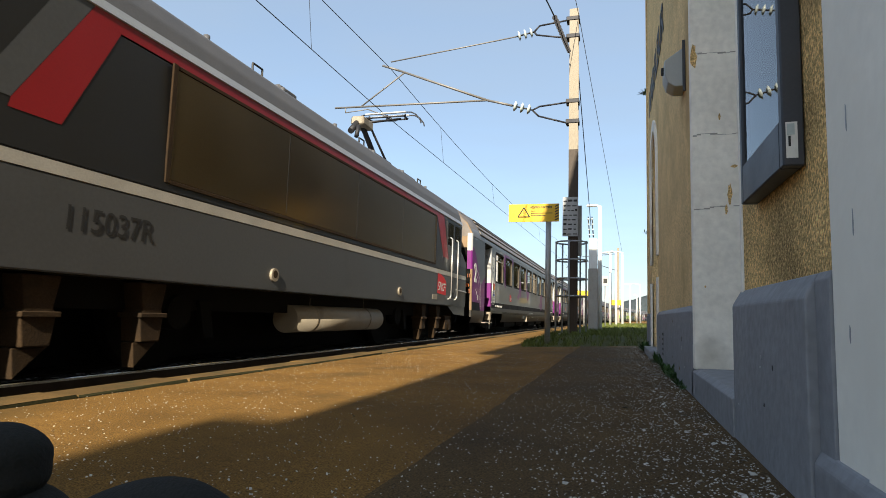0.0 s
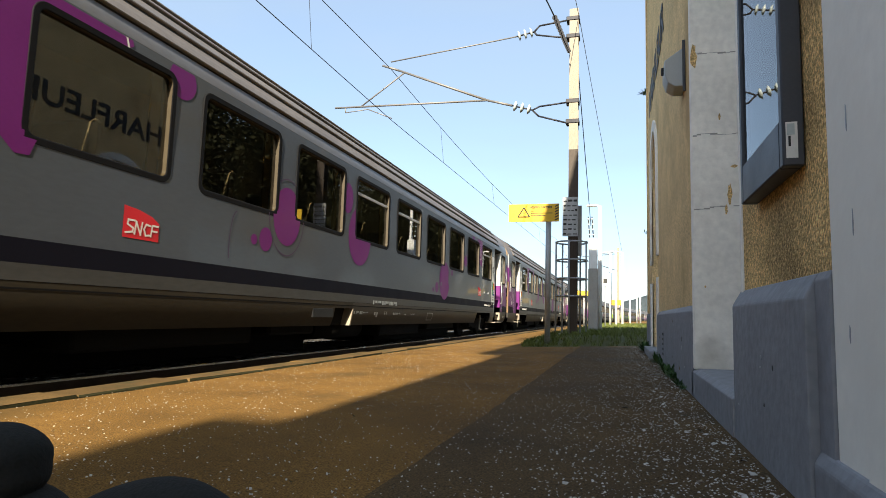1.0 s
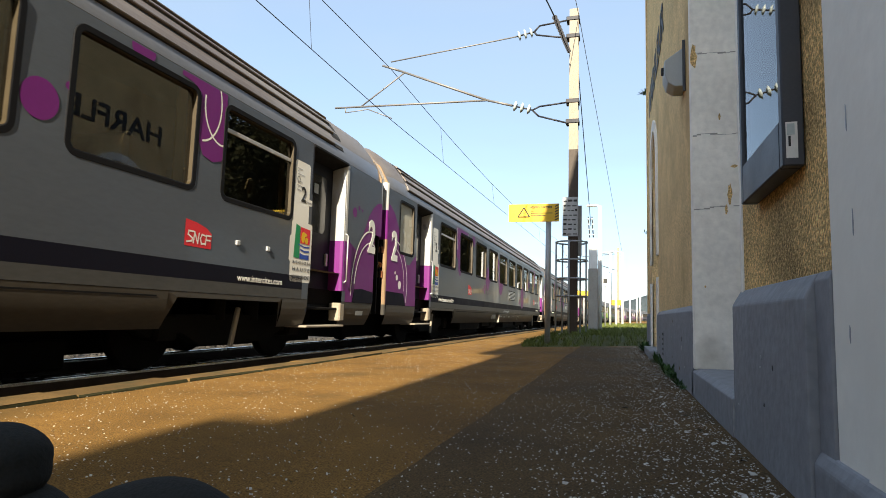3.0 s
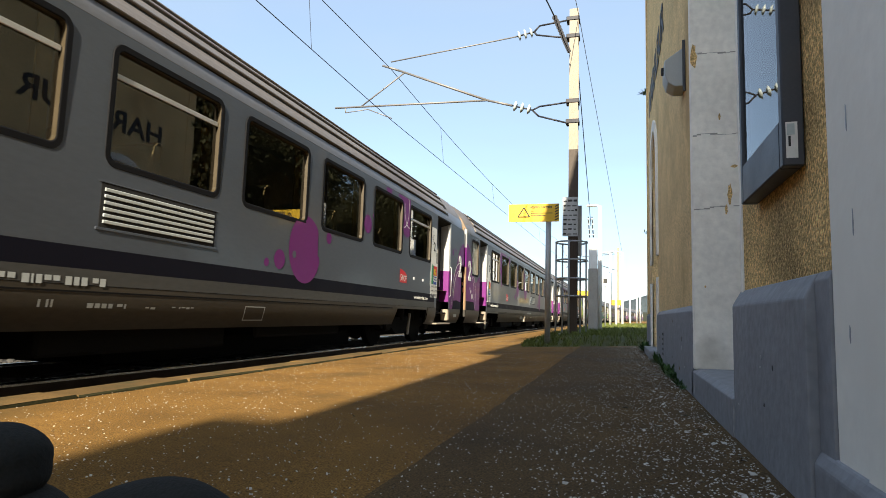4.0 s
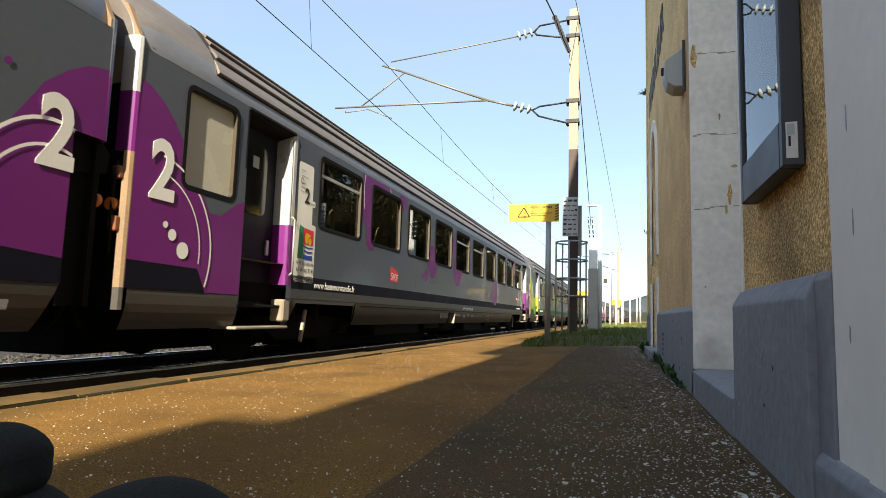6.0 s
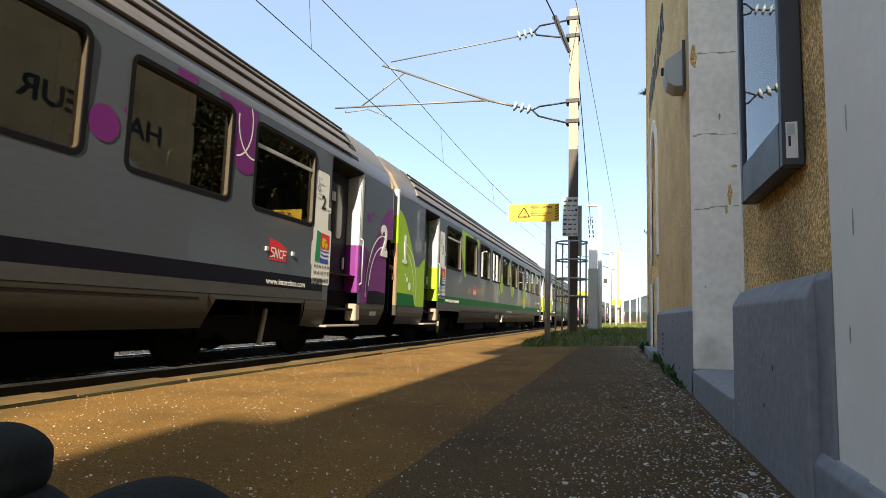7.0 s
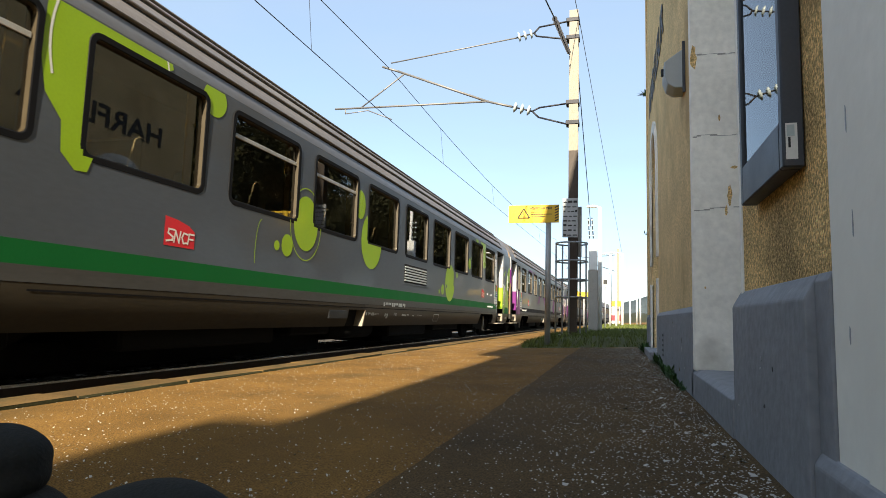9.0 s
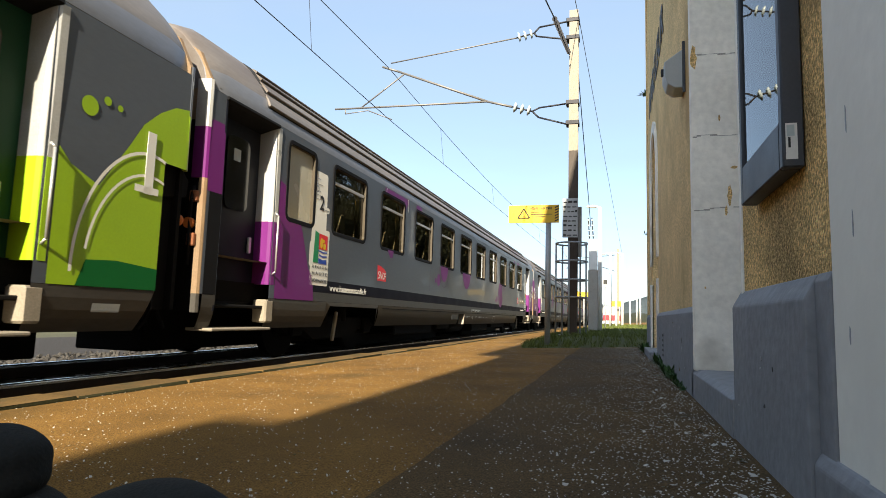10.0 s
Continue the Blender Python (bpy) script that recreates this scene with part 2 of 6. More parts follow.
M["socket"] = material("orange_brown_socket", (0.20, 0.07, 0.025), 0.6, 0, 0.2, 4, 0.1)
M["tank"] = material("tank_grey", (0.30, 0.26, 0.20), 0.6, 0.2, 0.25, 2, 0.1, stain=(0.16, 0.12, 0.08), stain_at=0.56)
M["hill"] = material("wooded_hill", (0.055, 0.068, 0.075), 1.0, 0, 0.3, 0.02, 0, 0.2, 0.0)
M["bark"] = material("bark", (0.10, 0.08, 0.06), 0.95, 0, 0.3, 4, 0.5)
M["leaf"] = material("dark_leaf", (0.034, 0.034, 0.014), 0.7, 0, 0.5, 0.8, 0, 6, 0.2)
M["weed"] = material("weed_leaf", (0.05, 0.10, 0.03), 0.6, 0, 0.4, 6, 0, 30, 0.3)


# ---------------------------------------------------------------- mesh helpers
def finish(name, bm, mat, smooth=False):
    me = bpy.data.meshes.new(name)
    bm.to_mesh(me)
    bm.free()
    for m in mat if isinstance(mat, (list, tuple)) else [mat]:
        me.materials.append(m)
    if smooth:
        me.shade_smooth()
    return me


def part(name, data, mat=None, parent=None, label="", at=None):
    """One mesh object under a thing: data is a bmesh or a mesh that is shared."""
    me = data if isinstance(data, bpy.types.Mesh) else finish(name, data, mat)
    ob = new(name, me)
    ob.parent = parent
    if at is not None:
        ob.matrix_basis = at if isinstance(at, Matrix) else Matrix.Translation(at)
    if label:
        ob["label"] = label
    return ob


def thing(name, label, category, group="", kind="", at=(0, 0, 0)):
    ob = new(name)
    ob.empty_display_size = 0.2
    ob.location = at
    return tagged(ob, label, category, group, kind)


def solid(name, bm, mat, label="", category="", group="", kind="", smooth=False):
    return tagged(new(name, finish(name, bm, mat, smooth)), label, category, group, kind)


def box(x0, x1, y0, y1, z0, z1, bevel=0.0, bm=None, seg=1, mi=0):
    own = bmesh.new()
    bmesh.ops.create_cube(own, size=1, matrix=Matrix.Translation(((x0 + x1) / 2, (y0 + y1) / 2, (z0 + z1) / 2)) @ Matrix.Diagonal((x1 - x0, y1 - y0, z1 - z0, 1)))
    if bevel:
        bmesh.ops.bevel(own, geom=own.edges[:], offset=bevel, segments=seg, affect="EDGES", profile=0.5)
    for f in own.faces:
        f.material_index = mi
    return merge(bm, own)


def merge(bm, own):
    if bm is None:
        return own
    me = bpy.data.meshes.new("tmp")
    own.to_mesh(me)
    own.free()
    bm.from_mesh(me)
    bpy.data.meshes.remove(me)
    return bm


def rod(a, b, r, bm=None, n=8, r2=None, mi=0):
    a, b = Vector(a), Vector(b)
    own = bmesh.new()
    d = b - a
    bmesh.ops.create_cone(own, cap_ends=True, segments=n, radius1=r, radius2=r if r2 is None else r2, depth=d.length,
                          matrix=Matrix.Translation((a + b) / 2) @ d.to_track_quat("Z", "Y").to_matrix().to_4x4())
    for f in own.faces:
        f.smooth = len(f.verts) == 4 and n > 6
        f.material_index = mi
    return merge(bm, own)


def pipe(points, r, bm=None, n=8):
    for a, b in zip(points, points[1:]):
        bm = rod(a, b, r, bm, n)
    return bm


def prism(outline, lo, hi, axis="x", bevel=0.0, bm=None):
    """An outline of two coordinates, given depth along an axis (outline in yz, xz or xy)."""
    own = bmesh.new()
    put = {"x": lambda a, b, c: (c, a, b), "y": lambda a, b, c: (a, c, b), "z": lambda a, b, c: (a, b, c)}[axis]
    r0 = [own.verts.new(put(a, b, lo)) for a, b in outline]
    r1 = [own.verts.new(put(a, b, hi)) for a, b in outline]
    own.faces.new(r0)
    own.faces.new(r1)
    for i in range(len(outline)):
        j = (i + 1) % len(outline)
        own.faces.new((r0[i], r0[j], r1[j], r1[i]))
    bmesh.ops.recalc_face_normals(own, faces=own.faces[:])
    if bevel:
        bmesh.ops.bevel(own, geom=own.edges[:], offset=bevel, segments=2, affect="EDGES", profile=0.5)
    return merge(bm, own)


def words(text, size, thick=0.002, bold=0.0):
    """A mesh of lettering in the plane x to the right, y up."""
    cu = bpy.data.curves.new("words", "FONT")
    cu.body, cu.size, cu.extrude, cu.resolution_u = text, size, thick, 3
    cu.offset = bold
    ob = bpy.data.objects.new("words", cu)
    scene.collection.objects.link(ob)
    bpy.context.view_layer.update()
    me = bpy.data.meshes.new_from_object(ob.evaluated_get(bpy.context.evaluated_depsgraph_get()))
    bpy.data.objects.remove(ob)
    bpy.data.curves.remove(cu)
    return me


def lettering(name, text, size, mat, parent, at, facing, thick=0.002, narrow=1.0, label="", length=0, bold=0.0):
    """Lettering on a wall that faces +x (the train), -x (the station) or -y; at is its lower left corner."""
    me = words(text, size, thick, bold)
    if length:
        narrow = length / max(v.co.x for v in me.vertices)
    side = {"+x": Matrix(((0, 0, 1, 0), (1, 0, 0, 0), (0, 1, 0, 0), (0, 0, 0, 1))),
            "-x": Matrix(((0, 0, -1, 0), (-1, 0, 0, 0), (0, 1, 0, 0), (0, 0, 0, 1))),
            "-y": Matrix(((1, 0, 0, 0), (0, 0, -1, 0), (0, 1, 0, 0), (0, 0, 0, 1)))}[facing]
    me.transform(side @ Matrix.Diagonal((narrow, 1, 1, 1)))
    me.materials.clear()
    me.materials.append(mat)
    return part(name, me, None, parent, label, at)


TRACK_X, CURVE_FROM, RADIUS = -5.66, 40.0, 1370.0


def track_x(y):
    """The middle of the track at y: straight past the station, then a long bend."""
    return TRACK_X + (max(y - CURVE_FROM, 0) ** 2) / (2 * RADIUS)


# ---------------------------------------------------------------- ground, platform, track
def strip(ys, left, right, z, bm=None):
    """A sheet between two lines that follow y."""
    bm = bm or bmesh.new()
    row = [(bm.verts.new((left(y), y, z)), bm.verts.new((right(y), y, z))) for y in ys]
    for (a, b), (c, d) in zip(row, row[1:]):
        bm.faces.new((a, b, d, c))
    return bm


def along(a, b, step):
    return [a + (b - a) * i / round((b - a) / step) for i in range(round((b - a) / step) + 1)]


bm = bmesh.new()
bmesh.ops.create_grid(bm, x_segments=8, y_segments=8, size=2500, matrix=Matrix.Translation((0, 0, -0.62)))
solid("ground", bm, M["earth"], "brown earth and dry grass reaching the horizon", "ground", kind="structure")
solid("ballast_bed", strip(along(-60, 330, 5), lambda y: track_x(y) - 9, lambda y: track_x(y) + 1.9, -0.25), M["ballast"], "grey stone ballast under the railway track", "ballast", kind="structure")

EDGE = 2.16                       # from the middle of the track
FALL = 0.0227                     # the platform falls towards the track


def deck(x):
    """Height of the platform at x."""
    return 0.064 + (x + 3.5) * FALL


platform = thing("platform", "old low platform of brown gritty asphalt with stone coping", "platform", kind="structure")
bm = strip(along(-60, 330, 0.2), lambda y: track_x(y) + EDGE + 0.352 + 0.010 * math.sin(y * 7.3) * math.sin(y * 2.9 + 1) + 0.008 * math.sin(y * 17.0), lambda y: max(8.0, track_x(y) + 9), 0.0)
for v in bm.verts:
    v.co.z = deck(v.co.x)
part("asphalt", bm, M["asphalt"], platform)
# an older, darker strip of asphalt along the station wall, with a ragged edge
bm = strip(along(-12, 11.6, 0.1), lambda y: -0.67 + 0.018 * noise.noise((0.0, y * 3.1, 1.7)) + 0.03 * noise.noise((0.0, y * 0.7, 4.2)), lambda y: 2.0, 0.0)
for v in bm.verts:
    v.co.z = deck(v.co.x) + 0.004
part("old_asphalt", bm, M["old_asphalt"], platform, "older dark asphalt strip along the wall")
bm = bmesh.new()
ys = along(-60, 330, 3)
row = [(bm.verts.new((track_x(y) + EDGE + 0.06, y, deck(-3.5) - 0.08)), bm.verts.new((track_x(y) + EDGE + 0.06, y, -0.6))) for y in ys]
for (a, b), (c, d) in zip(row, row[1:]):
    bm.faces.new((a, c, d, b))
part("platform_wall", bm, M["coping"], platform)

rng = random.Random(4)
coping_mesh = []
for k in range(5):
    bm = box(0, 0.32, 0, 0.992, -0.1, 0.014)
    bmesh.ops.bevel(bm, geom=[e for e in bm.edges if all(v.co.z > 0 for v in e.verts)], offset=0.012, segments=1, affect="EDGES")
    for v in bm.verts:
        v.co.x += rng.uniform(-0.008, 0.008)
        v.co.z += rng.uniform(-0.006, 0.006) + v.co.x * FALL
    for f in bm.faces:
        f.material_index = 1 if f.normal.x > 0.7 else 0
    coping_mesh.append(finish("coping_stone", bm, [M["coping"], M["joint"]]))
bm = strip(along(-60, 330, 3), lambda y: track_x(y) + EDGE + 0.05, lambda y: track_x(y) + EDGE + 0.6, deck(-3.5) - 0.05)
part("joint_soil", bm, M["joint"], platform, "dark mossy joint behind the coping")
for i in range(-12, 90):
    y = i * 1.0
    part("coping_stone", coping_mesh[i % 5], None, platform, at=pose(track_x(y + 0.5) + EDGE + rng.uniform(-0.006, 0.006), y, deck(-3.5) + rng.uniform(-0.006, 0.004), 0, 0, -math.degrees(math.atan(max(y - CURVE_FROM, 0) / RADIUS))))

RAIL_TOP = -0.03
track = thing("track", "single railway track with polished steel rails on sleepers", "railway track", kind="structure")
for side in (-0.7525, 0.7525):
    for nm, w, z0, z1, mt in (("rail_head", 0.036, RAIL_TOP - 0.035, RAIL_TOP, "rail_top"), ("rail_web", 0.012, RAIL_TOP - 0.15, RAIL_TOP - 0.033, "rail"), ("rail_foot", 0.07, RAIL_TOP - 0.17, RAIL_TOP - 0.148, "rail")):
        bm = bmesh.new()
        prev = None
        for y in along(-60, 330, 3):
            c = track_x(y) + side
            prof = ((-w, z0), (w, z0), (w, z1), (-w, z1))
            if nm == "rail_head":
                prof = ((-w, z0), (w, z0), (w, z1 - 0.016), (w - 0.004, z1 - 0.008), (w - 0.010, z1 - 0.003), (w - 0.02, z1), (-w + 0.02, z1), (-w + 0.01, z1 - 0.003), (-w, z1 - 0.016))
            ring = [bm.verts.new((c + dx, y, z)) for dx, z in prof]
            if prev:
                for i in range(len(ring)):
                    j = (i + 1) % len(ring)
                    bm.faces.new((prev[i], prev[j], ring[j], ring[i]))
            prev = ring
        bmesh.ops.recalc_face_normals(bm, faces=bm.faces[:])
        part(nm, bm, M[mt], track, "shiny worn rail head" if nm == "rail_head" else "")
sl = finish("sleeper", box(-1.28, 1.28, -0.13, 0.13, -0.32, RAIL_TOP - 0.165, 0.02), M["sleeper"])
for i in range(-10, 90):
    y = i * 0.6 + 0.2
    part("sleeper", sl, None, track, at=(track_x(y), y, 0))


def scatter(name, count, place, size, mat, label, category, seed, flat=0.6, kind="stuff"):
    """Many small broken stones in one mesh."""
    r = np.random.default_rng(seed)
    base = np.array([(0, 0, 1), (1, 0, 0.1), (0.2, 1, -0.1), (-1, 0.2, 0.1), (-0.1, -1, 0), (0, 0, -0.7)])
    tri = np.array([(0, 1, 2), (0, 2, 3), (0, 3, 4), (0, 4, 1), (5, 2, 1), (5, 3, 2), (5, 4, 3), (5, 1, 4)])
    p = place(r, count)
    a = r.uniform(0, 6.283, count)
    s = r.uniform(*size, count)
    v = base[None] * r.uniform(0.65, 1.25, (count, 6, 3)) * s[:, None, None]
    v[:, :, 2] *= flat
    tilt = r.normal(0, 0.35, (count, 2))
    x = v[:, :, 0] * np.cos(a)[:, None] - v[:, :, 1] * np.sin(a)[:, None]
    y = v[:, :, 0] * np.sin(a)[:, None] + v[:, :, 1] * np.cos(a)[:, None]
    z = v[:, :, 2] + x * tilt[:, :1] + y * tilt[:, 1:]
    v = np.stack([x, y, z], 2) + p[:, None, :]
    f = (tri[None] + (np.arange(count) * 6)[:, None, None]).reshape(-1, 3)
    me = bpy.data.meshes.new(name)
    me.from_pydata(v.reshape(-1, 3).tolist(), [], f.tolist())
    me.materials.append(mat)
    return tagged(new(name, me), label, category, kind=kind)


def on_track(r, n):
    y = 1.0 + 45 * r.random(n) ** 1.8
    x = TRACK_X + r.uniform(-3.6, 1.75, n) + np.maximum(y - CURVE_FROM, 0) ** 2 / (2 * RADIUS)
    return np.stack([x, y, -0.235 + 0.03 * r.random(n) + 0.0 * x], 1)


scatter("ballast_stones", 15000, on_track, (0.022, 0.05), M["stone"], "loose grey-brown ballast stones between the rails", "ballast", 3, 0.8)


def grit(r, n):
    y = 1.5 + 12.5 * r.random(n) ** 1.5
    k = r.random(n)
    x = np.where(k < 0.55, 0.46 - np.abs(r.normal(0, 0.42, n)), r.uniform(-3.15, 0.45, n))
    x = np.clip(x, -3.15, 0.46)
    return np.stack([x, y, deck(x) + 0.005], 1)


scatter("pale_grit", 15000, grit, (0.001, 0.0056), M["fleck"], "pale grit and leaf crumbs scattered on the asphalt", "grit", 5, 0.35)

def flakes(r, n):
    y = 1.6 + 9.0 * r.random(n) ** 1.3
    x = np.clip(0.44 - np.abs(r.normal(0, 0.22, n)), -1.5, 0.455)
    return np.stack([x, y, deck(x) + 0.006], 1)


scatter("dry_leaf_flakes", 220, flakes, (0.006, 0.017), M["fleck"], "pale dry leaf flakes lying along the foot of the wall", "litter", 17, 0.18)

# raised grass patch behind the station's end
bm = bmesh.new()
gx, gy = 26, 40
grid = []
for j in range(gy + 1):
    y = 10.8 + 48 * (j / gy) ** 1.6
    line = []
    for i in range(gx + 1):
        u = i / gx
        left = track_x(y) + 3.95 + 0.25 * noise.noise((0, y * 0.5, 3))
        x = left + (7.5 - left) * u ** 1.4
        front = min(1, max(0, (y - 10.8 - 0.72 * max(0, x + 1.7)) / 1.1))
        side = min(1, u * 14)
        z = (0.16 + 0.05 * noise.noise((x * 0.8, y * 0.6, 0))) * min(front, side) - 0.01 + deck(x)
        line.append(bm.verts.new((x, y, z)))
    grid.append(line)
for j in range(gy):
    for i in range(gx):
        bm.faces.new((grid[j][i], grid[j][i + 1], grid[j + 1][i + 1], grid[j + 1][i]))
turf_pts = [[v.co.copy() for v in line] for line in grid]
solid("grass_bank", bm, M["turf"], "low bank of rough green grass beside the mast", "grass", kind="structure", smooth=True)


def blades(name, count, place, height, mat, label, seed, width=0.006):
    r = np.random.default_rng(seed)
    p = place(r, count)
    a, h = r.uniform(0, 6.283, count), r.uniform(*height, count)
    lean = r.normal(0, 0.45, (count, 2)) * h[:, None]
    w = width * r.uniform(0.7, 1.6, count)
    d = np.stack([np.cos(a) * w, np.sin(a) * w, 0 * w], 1)
    mid = p + np.stack([lean[:, 0] * 0.35, lean[:, 1] * 0.35, h * 0.6], 1)
    tip = p + np.stack([lean[:, 0], lean[:, 1], h], 1)
    v = np.stack([p - d, p + d, mid + d * 0.7, mid - d * 0.7, tip], 1).reshape(-1, 3)
    k = np.arange(count) * 5
    me = bpy.data.meshes.new(name)
    me.from_pydata(v.tolist(), [], np.stack([k, k + 1, k + 2, k + 3], 1).tolist() + np.stack([k + 3, k + 2, k + 4], 1).tolist())
    me.materials.append(mat)
    return tagged(new(name, me), label, "grass", kind="stuff")


def on_turf(r, n):
    out = []
    while len(out) < n:
        j = int(gy * r.random() ** 1.5)
        i = int(gx * r.random() ** 1.2)
        q = turf_pts[j][i].lerp(turf_pts[j][i + 1], r.random()).lerp(turf_pts[j + 1][i].lerp(turf_pts[j + 1][i + 1], r.random()), r.random())
        if q.z > deck(q.x):
            out.append(q)
    return np.array(out)


blades("grass", 26000, on_turf, (0.03, 0.11), M["grass"], "short rough green grass on the bank", 8)


# ---------------------------------------------------------------- station building
FAR_WALL, NEAR_WALL, PLINTH = 0.66, 1.07, 0.62     # planes that face the track
RETURN_Y, END_Y, BACK = 5.6, 14.4, 11.0
station = thing("station_building", "old station building in ochre render with white pilasters and blue-grey plinth", "building")
station.location, station.scale = (0, 0, 0.155), (0.76, 0.76, 0.76)
EAVE_FAR, EAVE_MID = 9.2, 9.2


def wall_piece(name, x0, x1, y0, y1, z0, z1, mat, bevel=0.0, label="", seg=2):
    return part(name, box(x0, x1, y0, y1, z0, z1, bevel, None, seg), M[mat], station, label)


# far section: rendered wall with an arched bay cut through, plinth, return face
bay0, bay1, arch_z = 10.9, 12.7, 3.3
bm = box(FAR_WALL, FAR_WALL + 0.45, RETURN_Y + 0.03, bay0, 0.0, EAVE_FAR)
box(FAR_WALL, FAR_WALL + 0.45, bay1, END_Y - 0.02, 0.0, EAVE_FAR, bm=bm)
steps = 14
for i in range(steps):
    a0, a1 = math.pi * i / steps, math.pi * (i + 1) / steps
    m, r0 = (bay0 + bay1) / 2, (bay1 - bay0) / 2
    ya, yb = m + r0 * math.cos(a1), m + r0 * math.cos(a0)
    za, zb = arch_z + 0.9 * math.sin(a1), arch_z + 0.9 * math.sin(a0)
    prism([(ya, za), (yb, zb), (yb, EAVE_FAR), (ya, EAVE_FAR)], FAR_WALL, FAR_WALL + 0.45, "x", bm=bm)
bmesh.ops.remove_doubles(bm, verts=bm.verts[:], dist=0.0008)
part("wall_far", bm, M["stucco"], station, "ochre rendered wall with rain stains")
bm = bmesh.new()
for i in range(steps):
    a0, a1 = math.pi * i / steps, math.pi * (i + 1) / steps
    pts = [(m + (r0 + q) * math.cos(a), arch_z + (0.9 + q) * math.sin(a)) for a, q in ((a0, 0.0), (a0, 0.2), (a1, 0.2), (a1, 0.0))]
    prism(pts, FAR_WALL - 0.035, FAR_WALL + 0.02, "x", bm=bm)
for yy in (bay0 - 0.2, bay1):
    box(FAR_WALL - 0.035, FAR_WALL + 0.02, yy, yy + 0.2, 1.75, arch_z, bm=bm)
    box(FAR_WALL - 0.035, FAR_WALL + 0.02, yy, yy + 0.2, 0.1, 1.38, bm=bm)
part("arch_surround", bm, M["white_wall"], station, "white painted arched surround")
bay = part("bay_door", box(FAR_WALL + 0.2, FAR_WALL + 0.26, bay0, bay1, 0.02, arch_z + 0.88), M["white_near"], station, "white boarded door in the arched bay")
wall_piece("door_step", 0.5, FAR_WALL + 0.2, bay0 - 0.15, bay1 + 0.15, 0.0, 0.14, "plinth", 0.02)
for y0, y1 in ((RETURN_Y + 0.1, bay0 - 0.22), (bay1 + 0.22, END_Y + 0.03)):
    part("plinth_far", prism([(PLINTH, 0.0), (PLINTH + 0.1, 0.0), (PLINTH + 0.1, 0.80), (FAR_WALL + 0.002, 0.80), (PLINTH, 0.74)], y0, y1, "y", 0.006), M["plinth"], station, "blue-grey painted plinth")
grille = part("vent_grille", box(PLINTH - 0.002, PLINTH + 0.01, 9.17, 9.43, 0.14, 0.50, 0.002), M["plinth"], station, "small cast vent grille")
for i in range(5):
    for j in range(2):
        part("vent_slot", box(PLINTH - 0.005, PLINTH + 0.01, 9.2 + 0.12 * j, 9.28 + 0.12 * j, 0.16 + 0.07 * i, 0.19 + 0.07 * i), M["black"], grille)
# the return face that closes the far section
part("pilaster", box(PLINTH + 0.005, 1.298, RETURN_Y, RETURN_Y + 0.1, 0.24, EAVE_FAR, 0.012, None, 2), M["white_wall"], station, "weathered white painted corner pilaster with cracks")
rng = random.Random(12)
for z, tilt in ((3.05, -0.05), (2.28, -0.03), (1.62, 0.04)):
    bm = bmesh.new()
    x, zz = PLINTH + 0.02, z
    while x < 1.04:
        nx, nz = x + rng.uniform(0.03, 0.07), zz + rng.uniform(-0.012, 0.014) + tilt * 0.05
        box(x, nx, RETURN_Y - 0.001, RETURN_Y + 0.01, min(zz, nz) - 0.001, max(zz, nz) + 0.001, bm=bm)
        x, zz = nx, nz
        if rng.random() < 0.12:
            x += 0.06
    part("crack", bm, M["concrete"], station, "thin dark crack")


def chip(name, cx, cz, w, h, y, seed, mat, label):
    r = random.Random(seed)
    pts = [(cx + w * math.cos(a) * r.uniform(0.6, 1.1), cz + h * math.sin(a) * r.uniform(0.7, 1.1)) for a in [k * 2 * math.pi / 14 for k in range(14)]]
    return part(name, prism(pts, y - 0.004, y + 0.01, "y"), M[mat], station, label)


chip("flaked_patch", 0.655, 3.02, 0.028, 0.13, RETURN_Y, 2, "roughcast", "flaked patch showing the render")
for k, (cx, cz, w, h) in enumerate(((0.93, 1.75, 0.02, 0.10), (0.90, 1.62, 0.012, 0.05), (0.98, 0.32, 0.014, 0.022), (0.72, 0.95, 0.008, 0.012), (0.86, 2.45, 0.01, 0.03), (0.97, 2.0, 0.03, 0.014))):
    chip("dirt_patch", cx, cz, w, h, RETURN_Y + 0.002, 20 + k, "roughcast", "small dirty flake")
# step at the foot of the pilaster
part("step", prism([(PLINTH, 0.0), (1.29, 0.0), (1.29, 0.26), (PLINTH + 0.04, 0.25), (PLINTH, 0.215)], 3.8, 5.78, "y", 0.008), M["plinth"], station, "worn blue-grey stone step")
# doorway recess and near section
part("door_back", box(1.3, 1.4, 3.6, RETURN_Y + 0.1, 0.24, EAVE_MID), M["white_near"], station, "white boarded door at the back of the recess")
part("wall_near", box(0.68, 1.31, 2.25, 3.75, 0.24, EAVE_MID, 0.006), M["roughcast"], station, "dark ochre roughcast wall")
part("door_edge", box(0.672, 0.72, 3.70, 3.757, 0.8, EAVE_MID, 0.006), M["white_wall"], station, "narrow white painted edge of the doorway")
part("plinth_near", prism([(0.63, 0.0), (0.75, 0.0), (0.75, 0.83), (0.679, 0.83), (0.642, 0.765), (0.63, 0.74)], 2.4, 3.8, "y", 0.008), M["plinth"], station, "blue-grey painted plinth with chamfered top")
part("plinth_end", prism([(0.664, 0.0), (0.75, 0.0), (0.75, 0.83), (0.679, 0.83), (0.664, 0.80)], 2.25, 2.399, "y", 0.004), M["plinth"], station, "blue-grey painted end of the plinth")
